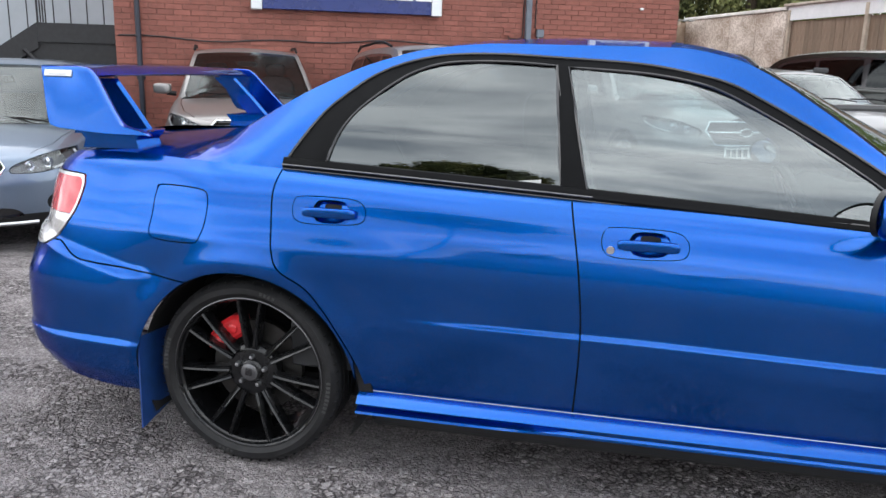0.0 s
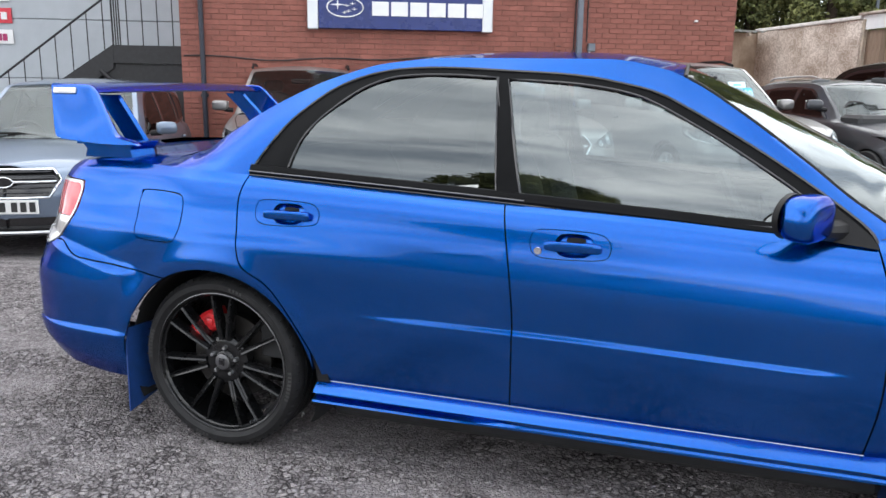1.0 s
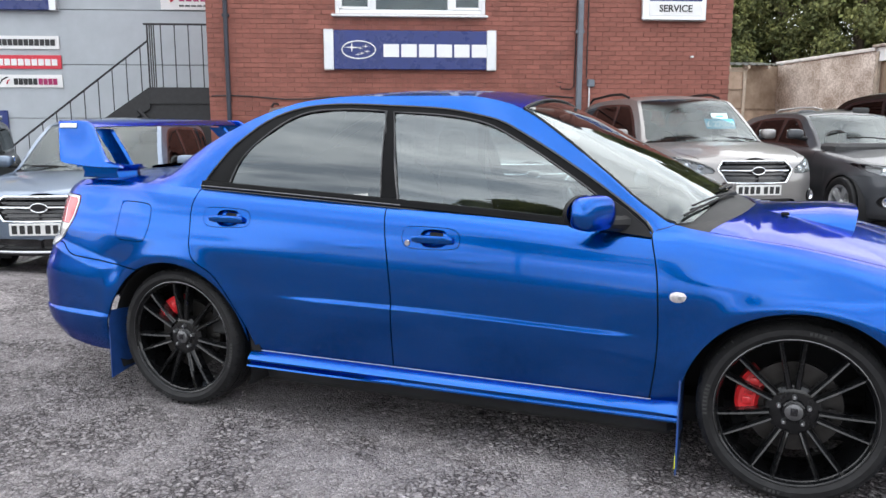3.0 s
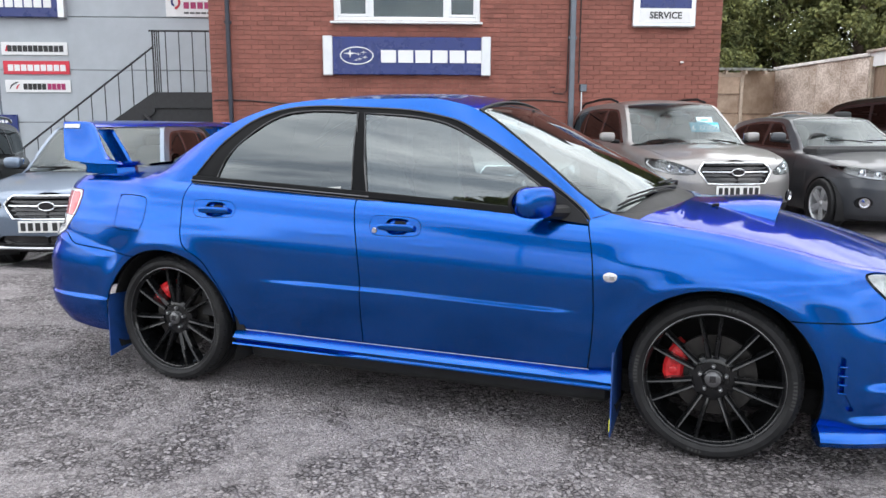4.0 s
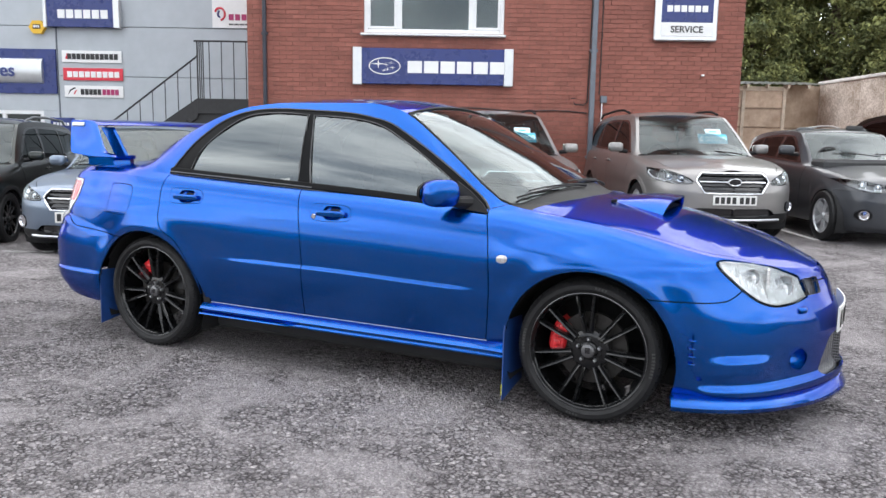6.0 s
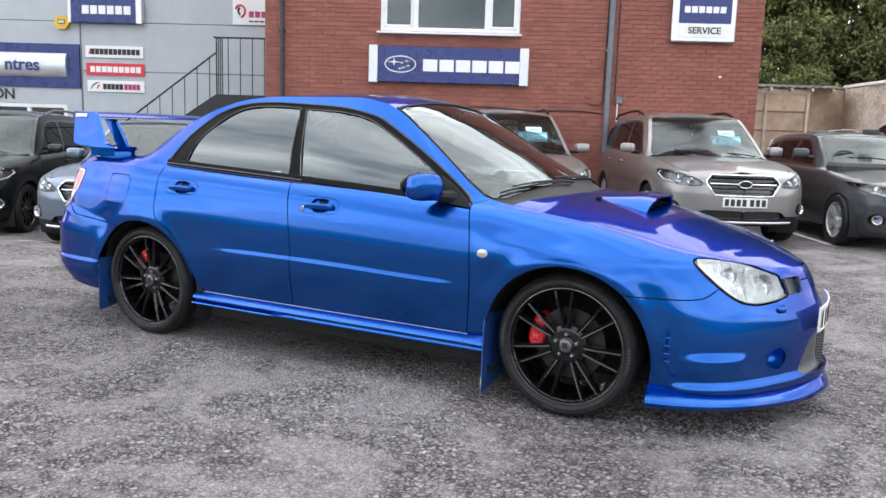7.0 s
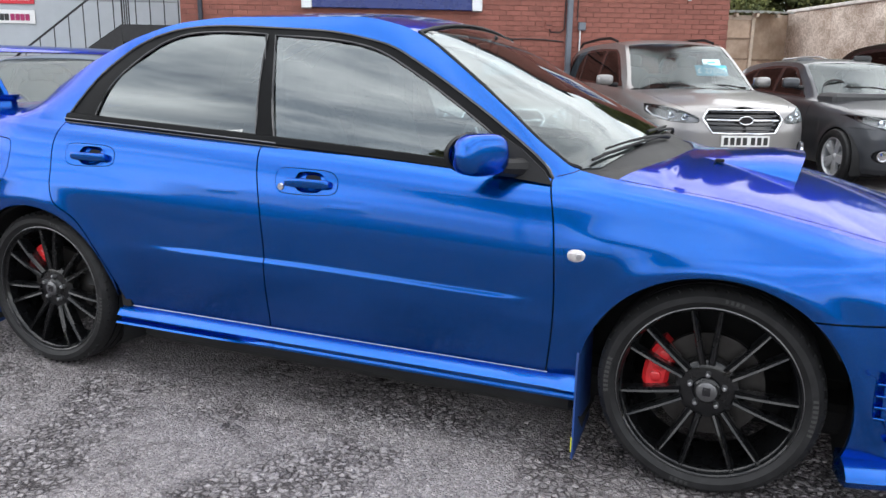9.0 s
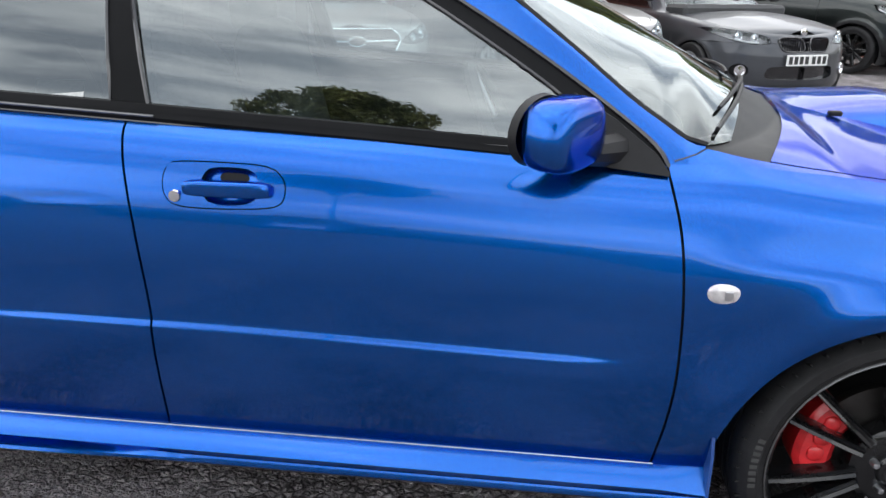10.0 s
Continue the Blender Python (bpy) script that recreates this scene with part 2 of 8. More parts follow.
def asphalt():
    """Aggregate stones in dark binder with crevice shade painted in, trodden patches, damp stains and drifts of pale
    grit.
    """
    m = bpy.data.materials.new("worn_asphalt")
    m.use_nodes = True
    nd, ln = m.node_tree.nodes, m.node_tree.links
    b = nd["Principled BSDF"]
    tc = nd.new("ShaderNodeTexCoord")

    def noise_tex(scale, detail, rough, dist=0.0):
        n = nd.new("ShaderNodeTexNoise")
        n.inputs["Scale"].default_value, n.inputs["Detail"].default_value = scale, detail
        n.inputs["Roughness"].default_value, n.inputs["Distortion"].default_value = rough, dist
        ln.new(tc.outputs["Object"], n.inputs["Vector"])
        return n

    def ramp(src, *stops):
        r = nd.new("ShaderNodeValToRGB")
        el = r.color_ramp.elements
        for k, (pos, c) in enumerate(stops):
            e = el[k] if k < 2 else el.new(pos)
            e.position, e.color = pos, (*c, 1)
        ln.new(src, r.inputs["Fac"])
        return r.outputs["Color"]

    def mix(a_, b_, fac, mode="MIX"):
        n = nd.new("ShaderNodeMix")
        n.data_type, n.blend_type = "RGBA", mode
        if isinstance(fac, float):
            n.inputs["Factor"].default_value = fac
        else:
            ln.new(fac, n.inputs["Factor"])
        ln.new(a_, n.inputs["A"])
        ln.new(b_, n.inputs["B"])
        return n.outputs["Result"]

    # coordinates pushed about a little, so that the stones are uneven
    push = noise_tex(26.0, 3, 0.6)
    vm = nd.new("ShaderNodeVectorMath")
    vm.operation = "MULTIPLY_ADD"
    ln.new(push.outputs["Color"], vm.inputs[0])
    vm.inputs[1].default_value = (0.018, 0.018, 0.0)
    ln.new(tc.outputs["Object"], vm.inputs[2])

    def cells(scale, feature):
        v = nd.new("ShaderNodeTexVoronoi")
        v.feature, v.inputs["Scale"].default_value = feature, scale
        ln.new(vm.outputs["Vector"], v.inputs["Vector"])
        return v

    def calc(op, x_, y_, clamp=False):
        n = nd.new("ShaderNodeMath")
        n.operation, n.use_clamp = op, clamp
        for k, q in enumerate((x_, y_)):
            if isinstance(q, float):
                n.inputs[k].default_value = q
            else:
                ln.new(q, n.inputs[k])
        return n.outputs[0]

    stone, edge = cells(44.0, "F1"), cells(44.0, "DISTANCE_TO_EDGE")
    grit = cells(150.0, "F1")
    sep, sep2 = nd.new("ShaderNodeSeparateColor"), nd.new("ShaderNodeSeparateColor")
    ln.new(stone.outputs["Color"], sep.inputs["Color"])
    ln.new(grit.outputs["Color"], sep2.inputs["Color"])
    # where the binder has worn away the stones stand open, elsewhere fine grit fills them
    open_ = ramp(noise_tex(1.7, 8, 0.68, 0.8).outputs["Fac"], (0.40, (0.15, 0.15, 0.15)), (0.54, (1.0, 1.0, 1.0)))
    tone = ramp(sep.outputs["Red"], (0.0, (0.185, 0.172, 0.176)), (1.0, (0.52, 0.488, 0.488)), (0.5, (0.305, 0.285, 0.289)), (0.9, (0.375, 0.351, 0.355)))
    fine = ramp(sep2.outputs["Green"], (0.0, (0.185, 0.172, 0.176)), (1.0, (0.50, 0.468, 0.470)), (0.6, (0.305, 0.285, 0.289)))
    col = mix(fine, tone, open_)
    # dark binder and the shade in open crevices, both multiplied into the colour
    joint = ramp(edge.outputs["Distance"], (0.02, (0.19, 0.178, 0.182)), (0.24, (1.0, 1.0, 1.0)))
    deep = calc("MULTIPLY", open_, ramp(noise_tex(19.0, 4, 0.7).outputs["Fac"], (0.36, (0.15, 0.15, 0.15)), (0.54, (1.0, 1.0, 1.0))))
    dark = nd.new("ShaderNodeMix")
    dark.data_type, dark.blend_type = "RGBA", "MULTIPLY"
    ln.new(deep, dark.inputs["Factor"])
    ln.new(col, dark.inputs["A"])
    ln.new(joint, dark.inputs["B"])
    col = dark.outputs["Result"]
    patch = ramp(noise_tex(0.55, 8, 0.62, 0.6).outputs["Fac"], (0.36, (0.93, 0.92, 0.92)), (0.66, (1.15, 1.14, 1.14)))
    col = mix(col, patch, 1.0, "MULTIPLY")
    speck = ramp(noise_tex(260.0, 3, 0.7).outputs["Fac"], (0.35, (0.80, 0.80, 0.80)), (0.68, (1.30, 1.29, 1.29)))
    col = mix(col, speck, 1.0, "MULTIPLY")
    ln.new(col, b.inputs["Base Color"])
    b.inputs["Roughness"].default_value = 0.85
    b.inputs["Specular IOR Level"].default_value = 0.25
    lift = calc("MULTIPLY", calc("MINIMUM", edge.outputs["Distance"], 0.22), open_)
    height = calc("ADD", lift, calc("MULTIPLY", grit.outputs["Distance"], -0.16))
    bp = nd.new("ShaderNodeBump")
    bp.inputs["Strength"].default_value, bp.inputs["Distance"].default_value = 1.0, 0.07
    ln.new(height, bp.inputs["Height"])
    ln.new(bp.outputs["Normal"], b.inputs["Normal"])
    return m


ASPHALT = asphalt()

# ---- mesh tools ----
class Geo:
    """Collects vertices and faces for one mesh."""

    def __init__(self):
        self.v, self.f = [], []

    def add(self, verts, faces, m=None):
        n = len(self.v)
        self.v += [tuple(m @ Vector(p)) if m else tuple(p) for p in verts]
        self.f += [tuple(i + n for i in f) for f in faces]
        return self

    def box(self, c, s, bevel=0.0, m=None):
        """Box by centre and full sizes; bevel cuts every edge."""
        hx, hy, hz = (max(k / 2, 1e-4) for k in s)
        b = min(bevel, hx * 0.49, hy * 0.49, hz * 0.49)
        if b <= 0:
            vs = [(c[0] + i * hx, c[1] + j * hy, c[2] + k * hz) for i in (-1, 1) for j in (-1, 1) for k in (-1, 1)]
            fs = [(0, 1, 3, 2), (4, 6, 7, 5), (0, 4, 5, 1), (2, 3, 7, 6), (0, 2, 6, 4), (1, 5, 7, 3)]
            return self.add(vs, fs, m)
        vs, at = [], {}
        for i in (-1, 1):
            for j in (-1, 1):
                for k in (-1, 1):
                    for ax in range(3):
                        q = [hx - b, hy - b, hz - b]
                        q[ax] = (hx, hy, hz)[ax]
                        at[i, j, k, ax] = len(vs)
                        vs.append((c[0] + i * q[0], c[1] + j * q[1], c[2] + k * q[2]))
        fs = []
        for ax in range(3):
            a, bb = [k for k in range(3) if k != ax]
            for sg in (-1, 1):
                ring = []
                for u, w in ((-1, -1), (1, -1), (1, 1), (-1, 1)):
                    key = [0, 0, 0]
                    key[ax], key[a], key[bb] = sg, u, w
                    ring.append(at[(*key, ax)])
                fs.append(ring if (sg > 0) == (ax != 1) else ring[::-1])
        for ax in range(3):
            a, bb = [k for k in range(3) if k != ax]
            for u in (-1, 1):
                for w in (-1, 1):
                    k0, k1 = [0, 0, 0], [0, 0, 0]
                    k0[ax], k1[ax] = -1, 1
                    k0[a] = k1[a] = u
                    k0[bb] = k1[bb] = w
                    fs.append((at[(*k0, a)], at[(*k1, a)], at[(*k1, bb)], at[(*k0, bb)]))
        for i in (-1, 1):
            for j in (-1, 1):
                for k in (-1, 1):
                    fs.append((at[i, j, k, 0], at[i, j, k, 1], at[i, j, k, 2]))
        return self.add(vs, fs, m)

    def tube(self, pts, r, n=8, m=None, closed=False, flat=1.0):
        """Round bar along points; r may be a list. flat squeezes it along z."""
        pts = [Vector(p) for p in pts]
        rs = r if isinstance(r, (list, tuple)) else [r] * len(pts)
        vs, k = [], len(pts)
        for i, p in enumerate(pts):
            a, b = pts[(i - 1) % k if closed else max(i - 1, 0)], pts[(i + 1) % k if closed else min(i + 1, k - 1)]
            d = (b - a).normalized()
            u = d.cross(Vector((0, 0, 1)) if abs(d.z) < 0.95 else Vector((0, 1, 0))).normalized()
            w = d.cross(u)
            vs += [tuple(p + (u * math.cos(q) + w * math.sin(q) * flat) * rs[i]) for q in (2 * math.pi * j / n for j in range(n))]
        fs = []
        for i in range(k if closed else k - 1):
            i2 = (i + 1) % k
            fs += [(i * n + j, i * n + (j + 1) % n, i2 * n + (j + 1) % n, i2 * n + j) for j in range(n)]
        if not closed:
            fs += [tuple(range(n))[::-1], tuple((k - 1) * n + j for j in range(n))]
        return self.add(vs, fs, m)

    def lathe(self, prof, n=48, m=None, a0=0.0, a1=2 * math.pi, loop=False):
        """Turns (radius, y) points round the y axis."""
        full = abs(a1 - a0 - 2 * math.pi) < 1e-6
        ang = [a0 + (a1 - a0) * i / n for i in range(n if full else n + 1)]
        k, vs = len(prof), []
        for q in ang:
            vs += [(r * math.cos(q), y, r * math.sin(q)) for r, y in prof]
        fs, c = [], len(ang)
        for i in range(n):
            i2 = (i + 1) % c
            fs += [(i * k + j, i * k + (j + 1) % k, i2 * k + (j + 1) % k, i2 * k + j) for j in range(k if loop else k - 1)]
        return self.add(vs, fs, m)

    def prism(self, poly, y0, y1, m=None):
        """Extrudes an (x, z) outline from y0 to y1."""
        n = len(poly)
        vs = [(x, y0, z) for x, z in poly] + [(x, y1, z) for x, z in poly]
        fs = [tuple(range(n)), tuple(range(2 * n - 1, n - 1, -1))]
        fs += [(i, i + n, (i + 1) % n + n, (i + 1) % n) for i in range(n)]
        return self.add(vs, fs, m)

    def loft(self, rings, m=None, close=True, caps=True):
        n = len(rings[0])
        vs = [p for ring in rings for p in ring]
        fs = []
        for i in range(len(rings) - 1):
            fs += [(i * n + j, i * n + (j + 1) % n, (i + 1) * n + (j + 1) % n, (i + 1) * n + j) for j in range(n if close else n - 1)]
        if caps and close:
            fs += [tuple(range(n))[::-1], tuple((len(rings) - 1) * n + j for j in range(n))]
        return self.add(vs, fs, m)


def mesh_of(name, g, material, smooth=35, flip_fix=True):
    me = bpy.data.meshes.new(name)
    me.from_pydata(g.v, [], g.f)
    if flip_fix:
        b = bmesh.new()
        b.from_mesh(me)
        bmesh.ops.recalc_face_normals(b, faces=b.faces)
        b.to_mesh(me)
        b.free()
    if smooth:
        me.polygons.foreach_set("use_smooth", [True] * len(me.polygons))
        me.set_sharp_from_angle(angle=radians(smooth))
    me.materials.append(material)
    me.update()
    return me


def part(name, g, material, parent=None, label="", smooth=35, m=None, flip_fix=True):
    """One mesh object, under a thing or a part of it."""
    ob = new(name, g if isinstance(g, bpy.types.Mesh) else mesh_of(name, g, material, smooth, flip_fix))
    if parent is not None:
        ob.parent = parent
    if m is not None:
        ob.matrix_basis = m
    if label:
        ob["label"] = label
    return ob


def thing(name, label, category, m=None, group="", kind=""):
    ob = new(name)
    ob.empty_display_size = 0.2
    if m is not None:
        ob.matrix_basis = m
    return tagged(ob, label, category, group, kind)


def text_geo(body, size, depth=0.004, bold=False):
    """Letters of the built-in font as a mesh in the x-z plane, centred, facing -y."""
    cu = bpy.data.curves.new("text", "FONT")
    cu.body, cu.size, cu.extrude, cu.align_x, cu.align_y = body, size, depth, "CENTER", "CENTER"
    cu.resolution_u = 3
    cu.offset = size * 0.02 if bold else 0
    ob = bpy.data.objects.new("text", cu)
    me = bpy.data.meshes.new_from_object(ob)
    g = Geo()
    g.add([(v.co.x, -v.co.z, v.co.y) for v in me.vertices], [tuple(p.vertices) for p in me.polygons])
    bpy.data.objects.remove(ob)
    bpy.data.meshes.remove(me)
    return g


def pchip(xs, ys):
    """Monotone cubic through points; returns a function of an array."""
    xs, ys = np.asarray(xs, float), np.asarray(ys, float)
    h, d = np.diff(xs), np.diff(ys) / np.diff(xs)
    s = np.zeros(len(xs))
    if len(xs) > 2:
        ok = d[:-1] * d[1:] > 0
        w1, w2 = 2 * h[1:] + h[:-1], h[1:] + 2 * h[:-1]
        with np.errstate(divide="ignore", invalid="ignore"):
            s[1:-1] = np.where(ok, (w1 + w2) / (w1 / d[:-1] + w2 / d[1:]), 0)
    s[0], s[-1] = d[0], d[-1]

    def f(x):
        x = np.clip(np.asarray(x, float), xs[0], xs[-1])
        i = np.clip(np.searchsorted(xs, x) - 1, 0, len(h) - 1)
        t = (x - xs[i]) / h[i]
        return (2 * t**3 - 3 * t**2 + 1) * ys[i] + (t**3 - 2 * t**2 + t) * h[i] * s[i] + (3 * t**2 - 2 * t**3) * ys[i + 1] + (t**3 - t**2) * h[i] * s[i + 1]

    return f


def table(rows):
    return pchip([r[0] for r in rows], [r[1] for r in rows])


def smooth_poly(pts, closed=True, n=8):
    """Catmull-Rom through points; a point with a third value stays a sharp corner."""
    out, k = [], len(pts)
    for i in range(k if closed else k - 1):
        p0, p1, p2, p3 = (pts[j % k] if closed else pts[min(max(j, 0), k - 1)] for j in (i - 1, i, i + 1, i + 2))
        a = np.array(p1[:2]) if len(p1) > 2 else np.array(p0[:2])
        d = np.array(p2[:2]) if len(p2) > 2 else np.array(p3[:2])
        b, c = np.array(p1[:2]), np.array(p2[:2])
        if len(p1) > 2:
            a = 2 * b - c
        if len(p2) > 2:
            d = 2 * c - b
        for q in range(n):
            t = q / n
            out.append(tuple(0.5 * (2 * b + (c - a) * t + (2 * a - 5 * b + 4 * c - d) * t**2 + (3 * b - a - 3 * c + d) * t**3)))
    if not closed:
        out.append(tuple(pts[-1][:2]))
    return out


def inside_poly(px, pz, poly):
    """Signed distance to an outline: below zero within."""
    p = np.asarray(poly, float)
    q = np.roll(p, -1, axis=0)
    d = np.full(px.shape, 1e9)
    odd = np.zeros(px.shape, bool)
    for (x0, z0), (x1, z1) in zip(p, q):
        ex, ez = x1 - x0, z1 - z0
        t = np.clip(((px - x0) * ex + (pz - z0) * ez) / max(ex * ex + ez * ez, 1e-12), 0, 1)
        d = np.minimum(d, np.hypot(px - x0 - t * ex, pz - z0 - t * ez))
        if z0 != z1:
            cross = ((z0 > pz) != (z1 > pz)) & (px < (x1 - x0) * (pz - z0) / (z1 - z0) + x0)
            odd ^= cross
    return np.where(odd, -d, d)


class Skin:
    """A sheet of faces that can be cut along the zero of a field."""

    def __init__(self, v, f):
        self.v, self.f = np.asarray(v, float), f

    @staticmethod
    def grid(a):
        n, k = a.shape[:2]
        return Skin(a.reshape(-1, 3), [(i * k + j, (i + 1) * k + j, (i + 1) * k + j + 1, i * k + j + 1) for i in range(n - 1) for j in range(k - 1)])

    def cut(self, field):
        """Two skins: where the field is below zero, and the rest."""
        d = field(self.v[:, 0], self.v[:, 1], self.v[:, 2])
        d = np.where(np.abs(d) < 1e-5, 1e-5, d)
        neg = d < 0
        vs, lo, hi, made = [], [], [], {}
        n = len(self.v)
        for f in self.f:
            c = sum(bool(neg[i]) for i in f)
            if c == len(f):
                lo.append(f)
            elif c == 0:
                hi.append(f)
            else:
                a, b = [], []
                for i, j in zip(f, f[1:] + f[:1]):
                    (a if neg[i] else b).append(i)
                    if neg[i] != neg[j]:
                        key = (min(i, j), max(i, j))
                        if key not in made:
                            t = d[key[0]] / (d[key[0]] - d[key[1]])
                            made[key] = n + len(vs)
                            vs.append(self.v[key[0]] * (1 - t) + self.v[key[1]] * t)
                        a.append(made[key])
                        b.append(made[key])
                if len(a) > 2:
                    lo.append(tuple(a))
                if len(b) > 2:
                    hi.append(tuple(b))
        v = np.vstack([self.v, vs]) if vs else self.v
        return Skin(v, lo), Skin(v, hi)

    def tidy(self):
        used = sorted({i for f in self.f for i in f})
        at = {o: i for i, o in enumerate(used)}
        return Skin(self.v[used] if used else np.zeros((0, 3)), [tuple(at[i] for i in f) for f in self.f])

    def normals(self):
        n = np.zeros_like(self.v)
        for f in self.f:
            a, b, c = self.v[f[0]], self.v[f[1]], self.v[f[-1]]
            k = np.cross(b - a, c - a)
            for i in f:
                n[i] += k
        return n / np.maximum(np.linalg.norm(n, axis=1, keepdims=True), 1e-12)

    def moved(self, d):
        return Skin(self.v + self.normals() * d, self.f)

    def mirrored(self):
        return Skin(self.v * np.array([1, -1, 1]), [f[::-1] for f in self.f])

    def joined(self, other):
        n = len(self.v)
        return Skin(np.vstack([self.v, other.v]), self.f + [tuple(i + n for i in f) for f in other.f])

    def geo(self, rim=0.0):
        """As Geo, with its borders turned inwards by rim."""
        s = self.tidy()
        g = Geo()
        g.v, g.f = [tuple(p) for p in s.v], list(s.f)
        if rim:
            nn = s.normals()
            count = {}
            for f in s.f:
                for i, j in zip(f, f[1:] + f[:1]):
                    count[(i, j)] = count.get((i, j), 0) + 1
            top, low = {}, {}
            for i, j in [e for e in count if (e[1], e[0]) not in count]:
                if abs(s.v[i][1]) < 1e-4 and abs(s.v[j][1]) < 1e-4:
                    continue
                for k in (i, j):
                    if k not in low:
                        top[k] = len(g.v)
                        g.v.append(tuple(s.v[k] + nn[k] * -0.0004))
                        low[k] = len(g.v)
                        g.v.append(tuple(s.v[k] - nn[k] * rim))
                g.f.append((j, i, top[i], top[j]))
                g.f.append((top[j], top[i], low[i], low[j]))
        return g


def weld(g, d=1e-4):
    """Joins doubled vertices of a Geo."""
    at, idx, vs = {}, [], []
    for p in g.v:
        k = tuple(round(c / d) for c in p)
        if k not in at:
            at[k] = len(vs)
            vs.append(p)
        idx.append(at[k])
    out = Geo()
    out.v = vs
    for f in g.f:
        q = []
        for i in f:
            if not q or idx[i] != q[-1]:
                q.append(idx[i])
        if len(q) > 2 and q[0] == q[-1]:
            q.pop()
        if len(set(q)) == len(q) and len(q) > 2:
            out.f.append(tuple(q))
    return out


def body_skins(plan, zbot, ztop, frac, offs, bulges, edge, centre, crown, side_bulge, step=0.018, nv=56, nb=22, nt=14, extra=None):
    """Half a car (its right side, y < 0): the skirt-to-belt skin and the top skin.
    plan: outline from tail centre to nose centre; offs: for each height fraction, offsets from it by x."""
    px, pw = [p[0] for p in plan], [p[1] for p in plan]
    arc = np.r_[0, np.cumsum(np.hypot(np.diff(px), np.diff(pw)))]
    fx, fw = pchip(arc, px), pchip(arc, pw)
    s = np.linspace(0, arc[-1], int(arc[-1] / step))
    e = 0.01
    x, w = fx(s), fw(s)
    tx, tw = fx(s + e) - fx(s - e), fw(s + e) - fw(s - e)
    # a light running mean takes kinks out of the plan's direction
    ker = np.ones(7) / 7
    tx, tw = np.convolve(np.pad(tx, 3, "edge"), ker, "valid"), np.convolve(np.pad(tw, 3, "edge"), ker, "valid")
    ln = np.hypot(tx, tw)
    nx, nw = -tw / ln, tx / ln
    nx[-1], nw[-1] = 1, 0
    nx[0], nw[0] = -1, 0
    zb, zt = table(zbot)(x), table(ztop)(x)
    ok = [table(o)(x) for o in offs]
    v = np.linspace(0, 1, nv)
    a = np.zeros((len(s), nv, 3))
    for i in range(len(s)):
        o = pchip(frac, [k[i] for k in ok])(v)
        z = zb[i] + (zt[i] - zb[i]) * v
        if extra is not None:
            o = o + extra(x[i], z)
        for bx, bz, sx, sz, amt in bulges:
            o = o + amt * np.exp(-(((x[i] - bx) / sx) ** 2) - ((z - bz) / sz) ** 2)
        a[i, :, 0], a[i, :, 1], a[i, :, 2] = x[i] + nx[i] * o, -(w[i] + nw[i] * o), z
    a[0, :, 1] = a[-1, :, 1] = 0
    top = a[:, -1, :]
    order = np.argsort(top[:, 0])
    tx_, ty_, tz_ = top[order, 0], top[order, 1], top[order, 2]
    xs = np.linspace(tx_[0], tx_[-1], int((tx_[-1] - tx_[0]) / step) + 1)
    dense = np.r_[xs, tx_]
    dense.sort()
    xs = dense[np.r_[True, np.diff(dense) > 0.0035]]
    w0, z0 = -np.interp(xs, tx_, ty_), np.interp(xs, tx_, tz_)
    w3 = np.minimum(table([r[:2] for r in edge])(xs), w0)
    z3, zc = table([(r[0], r[2]) for r in edge])(xs), table(centre)(xs)
    cr, sb = table(crown)(xs), table(side_bulge)(xs)
    t1 = np.linspace(0, 1, nb)[None, :]
    f = t1 + cr[:, None] * t1 * (1 - t1)
    ww = w0[:, None] + (w3 - w0)[:, None] * t1 + sb[:, None] * 4 * t1 * (1 - t1)
    zz = z0[:, None] + (z3 - z0)[:, None] * f
    t2 = np.linspace(0, 1, nt)[None, 1:]
    ww2 = w3[:, None] * (1 - t2)
    zz2 = zc[:, None] - (zc - z3)[:, None] * (1 - t2) ** 2.1
    W, Z = np.hstack([ww, ww2]), np.hstack([zz, zz2])
    b = np.stack([np.repeat(xs[:, None], W.shape[1], 1), -W, Z], axis=2)
    return Skin.grid(a), Skin.grid(b)


def take(skin, field, gap=0.0025):
    """The piece within the outline and the rest, with a shut gap between them."""
    near, rest = skin.cut(lambda x, y, z: field(x, y, z) - gap)
    piece, _ = near.cut(lambda x, y, z: field(x, y, z) + gap)
    return piece, rest


def side_field(poly):
    return lambda x, y, z: inside_poly(x, z, poly)


def front_field(poly, xmin=1.0):
    return lambda x, y, z: np.where(x > xmin, inside_poly(-y, z, poly), 1.0)

# ---- ground and buildings ----
def fall(x, y):
    """The yard dips gently towards the clad building."""
    s = 0.9063 * x + 0.4226 * y
    t = min(max((y - 0.7) / 1.7, 0), 1)
    return -0.036 * min(max(1.5 - s, 0), 9) * t * t * (3 - 2 * t)


